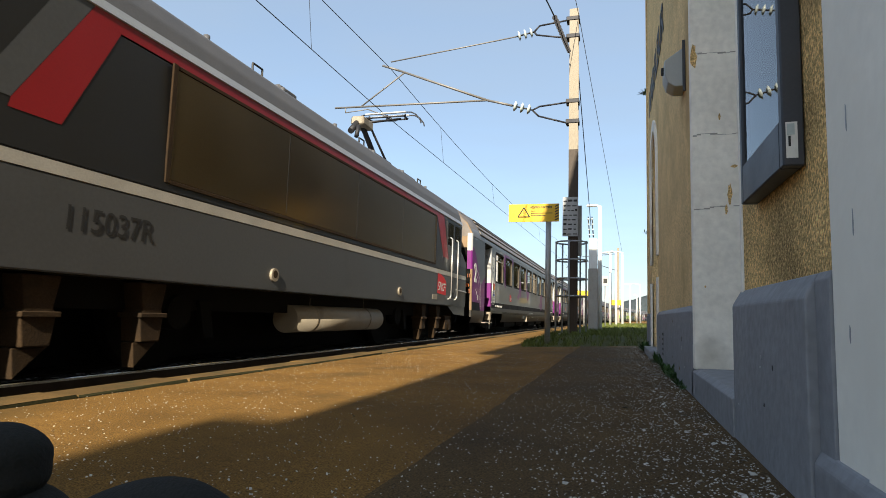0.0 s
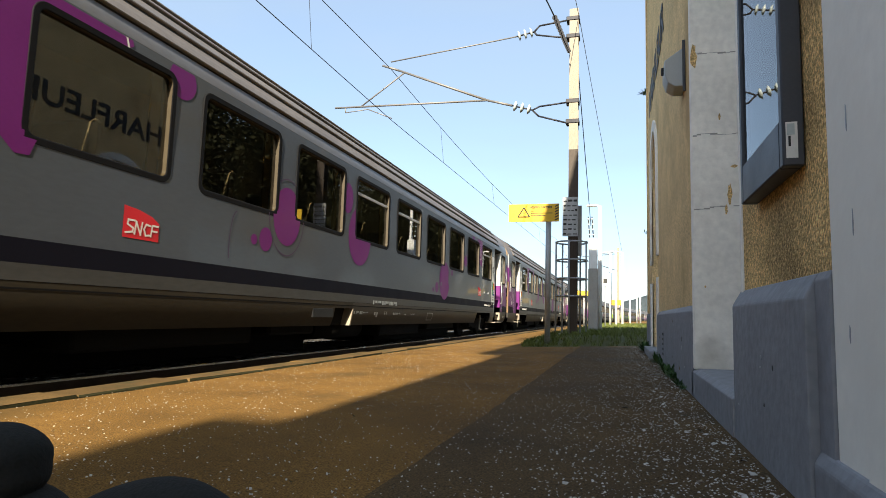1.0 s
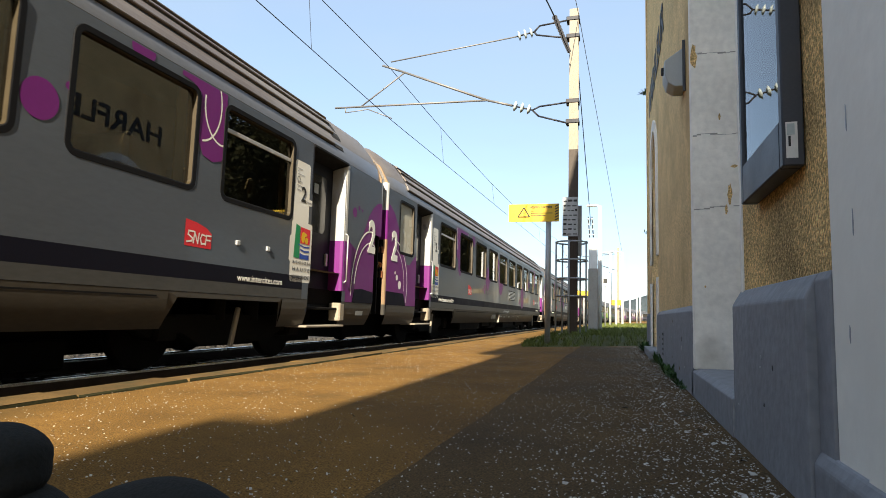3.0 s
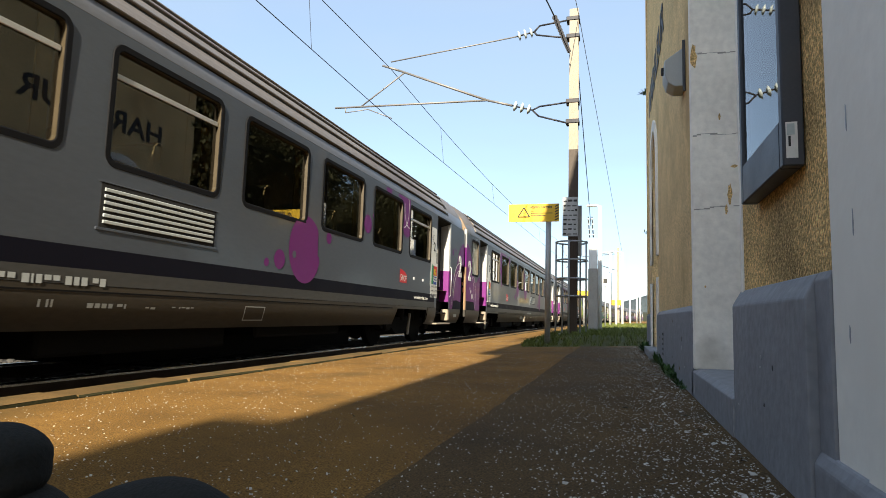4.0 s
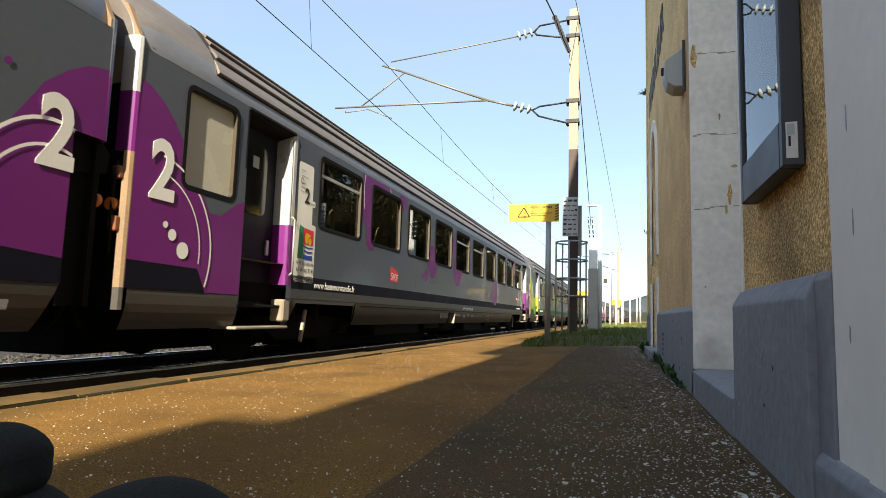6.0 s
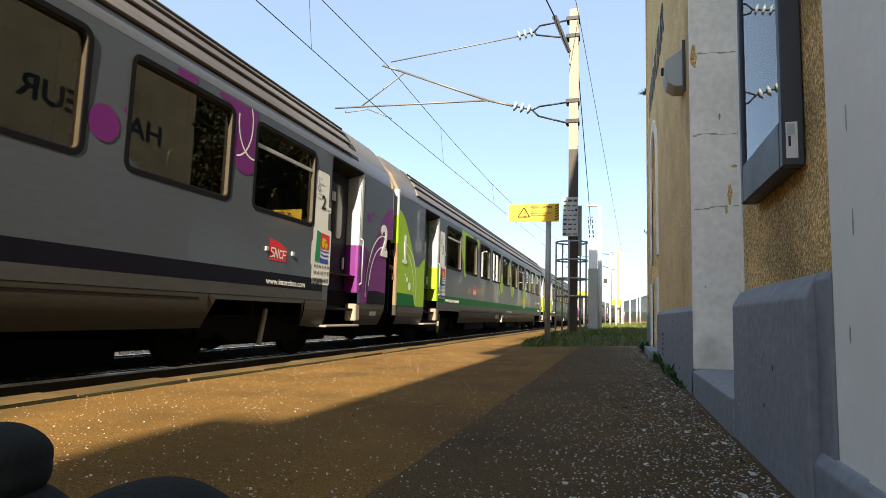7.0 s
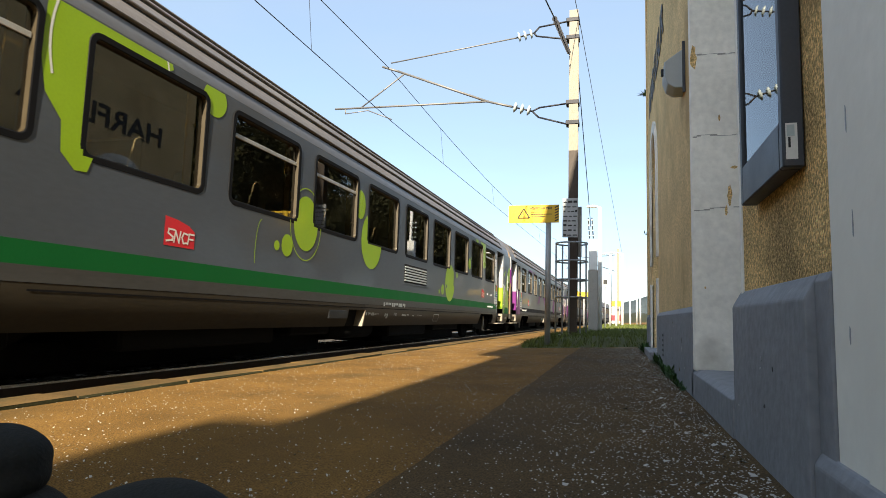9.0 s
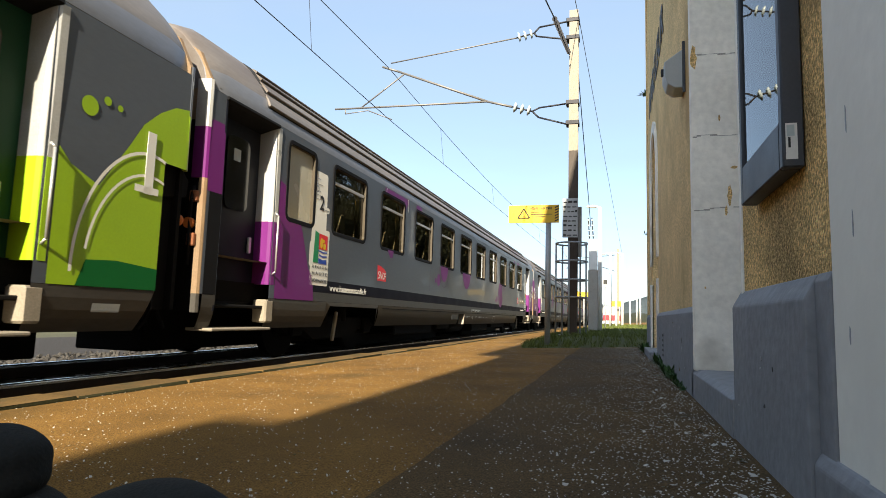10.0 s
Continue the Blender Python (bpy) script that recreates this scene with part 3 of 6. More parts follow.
part("door_pilaster", box(0.673, 1.2, 1.99, 2.247, 0.2, EAVE_MID, 0.008, None, 2), M["white_near"], station, "smooth white pilaster")
part("door_jamb", box(0.664, 1.2, -0.6, 1.986, 0.2, EAVE_MID, 0.008, None, 2), M["white_near"], station, "smooth white door jamb")
part("base_course", prism([(0.64, 0.0), (1.1, 0.0), (1.1, 0.22), (0.662, 0.22), (0.64, 0.18)], -0.6, 2.39, "y", 0.01), M["plinth"], station, "worn blue-grey base course")
for k, (cy, cz, w, h) in enumerate(((2.06, 1.28, 0.006, 0.05), (2.04, 0.95, 0.004, 0.05), (2.1, 0.62, 0.006, 0.03))):
    rr_ = random.Random(40 + k)
    pts = [(cy + w * math.cos(a) * rr_.uniform(0.6, 1.2), cz + h * math.sin(a) * rr_.uniform(0.7, 1.1)) for a in [q * 2 * math.pi / 10 for q in range(10)]]
    part("scratch", prism(pts, 0.6715, 0.69, "x"), M["galv"], station, "thin dark scratch")
for k in range(5):
    rr_ = random.Random(60 + k)
    cy, cz, w, h = rr_.uniform(2.5, 3.75), rr_.uniform(0.1, 0.72), rr_.uniform(0.006, 0.02), rr_.uniform(0.004, 0.014)
    pts = [(cy + w * math.cos(a) * rr_.uniform(0.5, 1.2), cz + h * math.sin(a) * rr_.uniform(0.5, 1.2)) for a in [q * 2 * math.pi / 9 for q in range(9)]]
    part("paint_chip", prism(pts, 0.6285, 0.64, "x"), M["galv"] if k % 3 else M["black"], station, "small chip in the paint")
for k in range(14):
    rr_ = random.Random(90 + k)
    cy, cz, w, h = rr_.uniform(6.0, 10.4), rr_.uniform(0.1, 0.7), rr_.uniform(0.01, 0.05), rr_.uniform(0.008, 0.04)
    pts = [(cy + w * math.cos(a) * rr_.uniform(0.5, 1.2), cz + h * math.sin(a) * rr_.uniform(0.5, 1.2)) for a in [q * 2 * math.pi / 9 for q in range(9)]]
    part("paint_chip", prism(pts, PLINTH - 0.0015, PLINTH + 0.02, "x"), M["galv"] if k % 3 else M["coping"], station, "small chip in the paint")
# the rest of the front, behind the eye, and the sides, back and roofs
wall_piece("wall_front", 0.74, 1.14, -34.0, -0.62, 0.0, 9.2, "stucco", label="ochre rendered wall")
wall_piece("plinth_front", 0.66, 0.735, -34.0, -0.62, 0.0, 0.74, "plinth", 0.01)
wall_piece("wall_end", 1.12, BACK, END_Y - 0.45, END_Y - 0.02, 0.0, 9.2, "stucco")
wall_piece("wall_south", 1.15, BACK, -34.0, -33.6, 0.0, 9.2, "stucco")
wall_piece("wall_back", BACK, BACK + 0.4, -34.0, END_Y - 0.02, 0.0, 9.2, "stucco")
wall_piece("corner_quoin", FAR_WALL - 0.025, FAR_WALL + 0.2, END_Y - 0.3, END_Y, 0.8, 9.2, "stucco", 0.008)
part("roof", prism([(0.25, 9.2), (BACK + 0.7, 9.2), (BACK + 0.7, 9.35), (5.8, 13.6), (0.25, 9.35)], -34.3, END_Y + 0.25, "y"), M["slate"], station, "slate roof")
part("roof_gutter", rod((0.2, -34.3, 9.28), (0.2, END_Y + 0.25, 9.28), 0.07), M["anthracite"], station, "zinc gutter")
# upper storey and a chimney stack, both unseen, sized to cast the platform's shadow edge
part("upper_storey", box(0.67, 6.0, -9.4, END_Y - 0.03, 9.3, 11.9), M["stucco"], station, "unseen ochre upper storey, sized for its shadow")
part("cornice", box(0.30, 6.2, -9.6, END_Y + 0.1, 11.9, 12.25, 0.03), M["white_wall"], station, "unseen white cornice, its edge set for the shadow")
part("chimney", box(0.33, 1.2, -18.5, -17.6, 9.2, 12.25, 0.02), M["stucco"], station, "unseen chimney stack, placed to shape the shadow edge")
# station name
lettering("station_name", "HARFLEUR", 0.76, M["letter"], station, (FAR_WALL - 0.012, 13.2, 4.95), "-x", 0.003, 1.0, "black station name lettering", 4.2, 0.014)
# weeds growing from the wall
r = random.Random(5)


def weed(name, at, n, size, label):
    bm = bmesh.new()
    for k in range(n):
        a, e, s = r.uniform(0, 6.28), r.uniform(0.1, 1.2), size * r.uniform(0.5, 1.1)
        d = Vector((math.cos(a) * math.cos(e), math.sin(a) * math.cos(e), math.sin(e))) * s
        w = Vector((-math.sin(a), math.cos(a), 0)) * s * 0.11
        o = Vector((r.uniform(-0.3, 0.3), r.uniform(-0.5, 0.5), r.uniform(0, 0.25))) * size
        v = [bm.verts.new(o + q) for q in (Vector((0, 0, 0)), d * 0.5 + w, d, d * 0.5 - w)]
        bm.faces.new(v)
    ob = solid(name, bm, M["weed"], label, "weed")
    ob.location = (at[0] * 0.76, at[1] * 0.76, 0.155 + at[2] * 0.76)
    return ob


for k in range(14):
    y = 6.2 + k * 0.33
    weed("weed", (0.585, y, 0.0), 46, (0.04, 0.07, 0.05, 0.10, 0.14, 0.09, 0.05)[k % 7], "small green weeds along the foot of the plinth")
for k in range(4):
    weed("weed", (0.56, 12.9 + 0.3 * k, 0.0), 110, 0.16, "green weeds at the foot of the building's corner")
weed("wall_plant", (0.62, 14.38, 5.9), 70, 0.13, "dark tuft growing out of the wall's corner")
weed("wall_plant", (0.62, 14.38, 2.6), 14, 0.09, "dry twigs growing out of the wall's corner")

# poster case on the roughcast wall
case = thing("poster_case", "anthracite metal poster case with reflecting glass on the wall", "display case")
case.location, case.scale = station.location, station.scale
cx0, cy0, cy1, cz0, cz1 = 0.60, 2.49, 3.3, 1.24, 2.9
bm = box(cx0, 0.676, cy0, cy0 + 0.05, cz0, cz1, 0.006)
box(cx0, 0.676, cy1 - 0.05, cy1, cz0, cz1, 0.006, bm)
box(cx0, 0.676, cy0 + 0.051, cy1 - 0.051, cz0, cz0 + 0.19, 0.006, bm)
box(cx0, 0.676, cy0 + 0.051, cy1 - 0.051, cz1 - 0.07, cz1, 0.006, bm)
part("case_frame", bm, M["anthracite"], case)
part("poster", box(0.655, 0.668, cy0 + 0.05, cy1 - 0.05, cz0 + 0.19, cz1 - 0.07), M["poster"], case, "poster behind glass, pale blue to stand for mirrored sky")
part("pane", box(cx0 + 0.012, cx0 + 0.018, cy0 + 0.05, cy1 - 0.05, cz0 + 0.19, cz1 - 0.07), M["vitrine_glass"], case, "clear reflecting pane")
st = part("sticker", box(cx0 + 0.012, cx0 + 0.052, cy0 - 0.0015, cy0 + 0.004, cz0 + 0.03, cz0 + 0.17), M["white"], case, "pale sticker")
part("sticker_mark", box(cx0 + 0.016, cx0 + 0.042, cy0 - 0.003, cy0 + 0.003, cz0 + 0.12, cz0 + 0.163), M["insulator"], case, "blue-green round mark")
part("sticker_mark", box(cx0 + 0.02, cx0 + 0.028, cy0 - 0.003, cy0 + 0.003, cz0 + 0.075, cz0 + 0.115), M["black"], case, "dark bar")

# half-round lamp on the far wall
lampw = thing("wall_lamp", "pale grey half-round wall lamp with metal bracket", "wall lamp")
lampw.location, lampw.scale = station.location, station.scale
pts = [(FAR_WALL - 0.002, 3.02), (FAR_WALL - 0.10, 3.02), (FAR_WALL - 0.17, 3.07), (FAR_WALL - 0.2, 3.16), (FAR_WALL - 0.2, 3.30), (FAR_WALL - 0.002, 3.44)]
part("housing", prism(pts, 6.3, 6.6, "y", 0.01), M["lamp_white"], lampw)
part("bracket", box(FAR_WALL - 0.03, FAR_WALL - 0.002, 6.28, 6.296, 2.96, 3.5, 0.003), M["anthracite"], lampw)
part("knob", box(FAR_WALL - 0.225, FAR_WALL - 0.198, 6.4, 6.46, 3.2, 3.27, 0.006), M["black"], lampw)


# ---------------------------------------------------------------- catenary mast and wires
MY = 14.2
mast = thing("catenary_mast", "tall rusty steel catenary mast, dark below for shade, cream above for sun", "catenary mast")
bm = bmesh.new()
for y in (MY - 0.11, MY + 0.11):
    box(-1.115, -0.905, y - 0.012, y + 0.012, 0.15, 4.6, bm=bm)
box(-1.02, -1.0, MY - 0.098, MY + 0.098, 0.15, 4.6, bm=bm)
part("column", bm, M["mast"], mast, "rusty H-section steel column, darkened to stand for shade")
# upper length takes the pale tone that stands for sunlight
bm = bmesh.new()
for y in (MY - 0.11, MY + 0.11):
    box(-1.115, -0.905, y - 0.012, y + 0.012, 4.601, 8.09, bm=bm)
box(-1.02, -1.0, MY - 0.098, MY + 0.098, 4.601, 8.09, bm=bm)
part("upper_column", bm, M["mast_lit"], mast, "upper column, coloured cream to stand for sunlight")
part("foot_block", box(-1.35, -0.7, MY - 0.35, MY + 0.35, 0.05, 0.3, 0.04), M["concrete"], mast, "concrete foot")
for z in (7.85, 7.41, 5.79, 5.29):
    part("clamp", box(-1.19, -0.88, MY - 0.14, MY + 0.14, z - 0.05, z + 0.05, 0.01), M["wire"], mast, "dark steel clamp")


def insulator(name, a, b, parent, n=3, r=0.13):
    a, b = Vector(a), Vector(b)
    d = (b - a).normalized()
    core = part(name, rod(a, b, 0.02, None, 8), M["wire"], parent, "glass disc insulator")
    for k in range(n):
        c = a.lerp(b, (k + 0.5) / n)
        part("disc", rod(c - d * 0.035, c + d * 0.02, r * 0.35, rod(c - d * 0.015, c + d * 0.03, r, None, 16, r * 0.55), 10), M["insulator"], core)
    return core


arm = thing("cantilever_arm", "weathered steel tube cantilever carrying the overhead wire", "catenary arm")
for nm, pts, rad in (("top_tie", [(-5.75, MY, 7.23), (-2.42, MY, 7.58)], 0.017), ("main_strut", [(-5.98, MY, 7.15), (-5.5, MY, 6.97), (-3.12, MY, 5.99), (-2.5, MY, 5.81)], 0.03),
                     ("registration_tube", [(-7.31, MY, 6.08), (-3.1, MY, 5.99)], 0.026), ("diagonal", [(-6.55, MY, 6.07), (-5.36, MY, 6.9)], 0.02),
                     ("steady_arm", [(-7.0, MY, 6.06), (-7.0, MY, 5.93), (-6.35, MY, 5.98), (-5.66, MY, 5.69)], 0.014)):
    part(nm, pipe(pts, rad, None, 8), M["tube"], arm)
insulator("upper_insulator", (-2.42, MY, 7.58), (-1.98, MY, 7.66), arm)
insulator("lower_insulator", (-2.5, MY, 5.81), (-2.0, MY, 5.66), arm)
for nm, pts in (("upper_bracket", [(-1.15, MY, 7.87), (-1.85, MY, 7.80), (-1.98, MY, 7.66), (-1.92, MY, 7.57), (-1.15, MY, 7.41)]), ("lower_bracket", [(-1.15, MY, 5.80), (-1.83, MY, 5.74), (-2.0, MY, 5.66), (-1.85, MY, 5.5), (-1.15, MY, 5.28)])):
    part(nm, pipe(pts, 0.022, None, 8), M["wire"], arm, "dark bracket")


def wire(name, pts, r, label, sag=0.0, mat="wire"):
    bm = bmesh.new()
    out = []
    for (a, b) in zip(pts, pts[1:]):
        n = 12
        for k in range(n):
            t = k / n
            p = Vector(a).lerp(Vector(b), t)
            p.z -= sag * 4 * t * (1 - t)
            out.append(p)
    out.append(Vector(pts[-1]))
    return solid(name, pipe(out, r, None, 6), M[mat], label, "overhead wire")


SPAN = 50.0
CONTACT = [(-5.5, MY - SPAN, 5.63), (-5.66, MY, 5.63), (-4.75, 49.0, 5.66), (track_x(95.0), 95.0, 5.68)]
MESSENGER = [(-5.6, MY - SPAN, 7.05), (-5.8, MY, 7.1), (-4.85, 49.0, 7.05), (track_x(95.0), 95.0, 7.05)]
SAG = 0.56


def hung(pts, y, sag):
    """Where a wire that sags between its supports passes y."""
    for a, b in zip(pts, pts[1:]):
        if a[1] <= y <= b[1]:
            t = (y - a[1]) / (b[1] - a[1])
            p = Vector(a).lerp(Vector(b), t)
            p.z -= sag * 4 * t * (1 - t)
            return p


wire("contact_wire", CONTACT, 0.009, "thin copper contact wire above the track")
wire("messenger_wire", MESSENGER, 0.009, "thin messenger wire above the contact wire", SAG)
for y in (4.0, 9.87, 18.65, 26.2, 33.0, 40.0):
    solid("dropper", rod(hung(CONTACT, y, 0.0), hung(MESSENGER, y, SAG), 0.005, None, 5), M["wire"], "thin dropper between the two wires", "dropper", "droppers")
# wires on the platform side of the mast
wire("feeder_wire", [(-1.12, 2.0, 4.0), (-1.12, 9.0, 5.7), (-1.12, 10.6, 6.15)], 0.012, "dark feeder wire coming down past the mast")
fi = thing("strain_insulator", "string of dark insulators on the feeder wire", "insulator")
p0, p1 = Vector((-1.12, 10.6, 6.15)), Vector((-1.1, 14.05, 6.95))
for k in range(14):
    c = p0.lerp(p1, (k + 0.5) / 14 if k < 6 else (k + 1.6) / 16)
    part("disc", rod(c, c + (p1 - p0).normalized() * 0.035, 0.05, None, 12, 0.025), M["wire"], fi)
part("core", rod(p0, p1, 0.012, None, 6), M["wire"], fi)
wire("feeder_wire", [(-0.93, MY, 6.8), (-0.93, 21.8, 3.95)], 0.012, "dark wire running down to the pillar")
wire("earth_wire", [(-0.8, 4.0, 5.5), (-0.9, MY, 7.93), (0.27, 45.0, 5.5)], 0.008, "thin grey wire on top of the masts", 0.0, "tube")
# number plate stack and climbing guard on the mast
sp = thing("mast_plates", "stack of weathered metal plates on the mast, lettering worn away", "sign plate")
part("backing", box(-1.24, -0.89, MY - 0.17, MY - 0.14, 2.53, 3.45, 0.004), M["plate"], sp)
r = random.Random(9)
for k in range(8):
    bm = bmesh.new()
    x = -1.22
    while x < -0.95:
        w = r.uniform(0.04, 0.1)
        box(x, min(x + w, -0.91), MY - 0.178, MY - 0.168, 2.57 + k * 0.11, 2.57 + k * 0.11 + r.uniform(0.02, 0.05), bm=bm)
        x += w + r.uniform(0.02, 0.05)
    part("worn_mark", bm, M["black"], sp)
part("second_plate", box(-0.98, -0.82, MY + 0.13, MY + 0.16, 2.1, 3.3, 0.004), M["plate"], sp)
guard = thing("climbing_guard", "galvanised hoop guard round the foot of the mast", "guard rail")
gc, gr_ = (-1.04, MY), 0.36
hoop = [(gc[0] + gr_ * math.cos(2 * math.pi * k / 20), gc[1] + gr_ * math.sin(2 * math.pi * k / 20)) for k in range(21)]
for z in (2.4, 1.98, 1.55, 1.15):
    part("hoop", pipe([(x, y, z) for x, y in hoop], 0.02, None, 8), M["galv"], guard)
for a in (195, 265, 340, 60, 130):
    x, y = gc[0] + gr_ * math.cos(radians(a)), gc[1] + gr_ * math.sin(radians(a))
    part("upright", rod((x, y, 0.1), (x, y, 2.42), 0.02, None, 8), M["galv"], guard)

# ---------------------------------------------------------------- warning sign
SY = 13.3
sign = thing("warning_sign", "yellow rectangular warning sign on a galvanised steel post", "sign")
part("post", rod((-1.48, SY, 0.02), (-1.48, SY, 3.1), 0.062, None, 16), M["galv"], sign, "galvanised round post")
board = part("board", box(-2.36, -1.245, SY - 0.09, SY - 0.065, 2.75, 3.15, 0.004), M["yellow"], sign, "yellow board")
sy = SY - 0.092
tri = [(-2.15, 2.86), (-2.02, 3.07), (-1.89, 2.86)]
bm = bmesh.new()
for (a, b) in zip(tri, tri[1:] + tri[:1]):
    rod((a[0], sy, a[1]), (b[0], sy, b[1]), 0.013, bm, 6)
box(-2.027, -2.013, sy - 0.003, sy + 0.003, 2.93, 3.02, bm=bm)
box(-2.027, -2.013, sy - 0.003, sy + 0.003, 2.89, 2.91, bm=bm)
part("warning_triangle", bm, M["black"], board, "black outlined triangle with exclamation mark")
lettering("sign_text", "Attention aux trains", 0.095, M["black"], board, (-1.88, sy, 3.05), "-y", 0.001, 0.62, "", 0, 0.0025)
for z, w in ((2.99, 0.2), (2.94, 0.47), (2.885, 0.32)):
    part("text_bar", box(-1.86, -1.86 + w, sy - 0.002, sy + 0.002, z - 0.007, z + 0.007), M["black"], board)
for k in range(6):
    z = 2.77 + k * 0.06
    part("hazard_stripe", prism([(-1.335, z), (-1.25, z + 0.04), (-1.25, z + 0.068), (-1.335, z + 0.028)], sy - 0.002, sy + 0.002, "y"), M["black"], board)

SMALL = 11.5 / SY                 # the sign is a little smaller and nearer than drawn above
sign.matrix_basis = Matrix.Translation(Vector(EYE) * (1 - SMALL)) @ Matrix.Diagonal((SMALL, SMALL, SMALL, 1))

# ---------------------------------------------------------------- pillar, lamps and things farther down the platform
pil = thing("concrete_pillar", "pale concrete pillar with hanging insulators", "pillar")
# one shaft in two colours: grey for its shaded length, white for the sunlit
part("shaft", box(-1.02, -0.69, 21.85, 22.15, 0.1, 2.42, 0.02), M["concrete"], pil)
part("upper_shaft", box(-1.0, -0.71, 21.87, 22.13, 2.42, 3.5, 0.02), M["white_steel"], pil, "upper shaft, in white to stand for sunlight")
for x in (-0.98, -0.85):
    insulator("insulator", (x, 22.0, 3.55), (x - 0.05, 21.95, 4.3), pil, 4, 0.05)


def street_lamp(x, y, base, top, reach, r=0.055):
    lamp = thing("platform_lamp", "white steel platform lamp post with arm", "lamp post", "lamps along the platform")
    part("post", rod((x, y, base - 0.15), (x, y, top), r, None, 12, r * 0.7), M["white_steel"], lamp)
    part("arm", pipe([(x, y, top - 0.03), (x - reach * 0.5, y, top + 0.05), (x - reach, y, top + 0.02)], r * 0.45, None, 8), M["white_steel"], lamp)
    part("lamp_head", box(x - reach - 0.12, x - reach + 0.22, y - 0.09, y + 0.09, top - 0.02, top + 0.05, 0.02), M["white_steel"], lamp)
    return lamp


street_lamp(-0.64, 22.5, 0.2, 4.78, 0.35, 0.085)
street_lamp(-0.48, 40, 0.2, 4.9, 0.5, 0.09)
street_lamp(-0.13, 38, 0.2, 4.75, 0.45, 0.085)
street_lamp(0.28, 45, 0.2, 5.5, 0.8, 0.11)
street_lamp(1.08, 60, 0.2, 4.0, 0.6, 0.1)
street_lamp(2.11, 75, 0.3, 3.6, 0.3, 0.1)
street_lamp(2.5, 75, 0.3, 4.9, 1.2, 0.11)
board2 = thing("platform_board", "small dark platform display board on a pole", "sign")
part("board", box(-0.78, -0.45, 30, 30.08, 2.25, 2.7, 0.01), M["plate"], board2)
part("screen", box(-0.68, -0.5, 29.985, 29.998, 2.38, 2.6), M["black"], board2)
part("pole", rod((-0.6, 30.04, 0.1), (-0.6, 30.04, 2.3), 0.03, None, 8), M["galv"], board2)
s2 = thing("warning_sign", "yellow warning sign far along the platform", "sign")
part("board", box(-0.67, 0.22, 55, 55.04, 1.9, 2.36, 0.01), M["yellow"], s2, "yellow board")
part("post", rod((-0.2, 55.08, 0.1), (-0.2, 55.08, 2.1), 0.05, None, 8), M["galv"], s2)
s3 = thing("warning_sign", "yellow warning sign beyond the mast", "sign")
part("board", box(-2.0, -1.1, 30, 30.04, 1.75, 2.0, 0.01), M["yellow"], s3, "yellow board")
part("post", rod((-1.6, 30.08, 0.1), (-1.6, 30.08, 1.9), 0.04, None, 8), M["galv"], s3)
far_mast = thing("catenary_mast", "slim far catenary mast with arm over the track", "catenary mast")
part("column", box(-0.1, 0.12, 63.9, 64.1, 0.1, 8.0, 0.01), M["mast_lit"], far_mast)
part("arm", pipe([(0, 64, 7.4), (-4.2, 64, 7.0), (-5.2, 64, 5.9)], 0.03, None, 6), M["wire"], far_mast)
part("strut", pipe([(0, 64, 5.6), (-4.2, 64, 7.0)], 0.03, None, 6), M["wire"], far_mast)
hut = thing("trackside_hut", "white hut with a red band beyond the bend", "hut")
part("wall", box(-6.0, 0.6, 200, 205, -0.6, 5.2, 0.05), M["white_steel"], hut)
part("red_band", box(-6.02, 0.62, 199.96, 205.04, 0.6, 2.4, 0.05), M["red"], hut)
part("roof", box(-6.2, 0.8, 199.8, 205.2, 5.2, 5.4, 0.05), M["slate"], hut)


# ---------------------------------------------------------------- distance
def ridge(name, y, x0, x1, height, seed, mat, label, step=12):
    bm = bmesh.new()
    prev = None
    for k in range(int((x1 - x0) / step) + 1):
        x = x0 + k * step
        h = height(x) * (1 + 0.12 * noise.noise((x * 0.012, seed, 0)) + 0.05 * noise.noise((x * 0.07, seed, 4)))
        row = [bm.verts.new((x, y - 30, -2)), bm.verts.new((x, y, h * 0.7)), bm.verts.new((x, y + 60, h)), bm.verts.new((x, y + 200, h * 0.8))]
        if prev:
            for i in range(3):
                bm.faces.new((prev[i], row[i], row[i + 1], prev[i + 1]))
        prev = row
    return solid(name, bm, mat, label, "hill", kind="structure", smooth=True)


ridge("hill", 1500, -900, 1500, lambda x: 42 + 0.24 * min(max(x, -100), 160) + 12 * math.sin(x * 0.006), 2.0, M["hill"], "hazy wooded hill on the horizon")


ridge("far_hedge", 420, -10, 260, lambda x: 5.5 + 1.5 * math.sin(x * 0.11), 5.0, M["leaf"], "dark far hedge and scrub below the hill", 4)


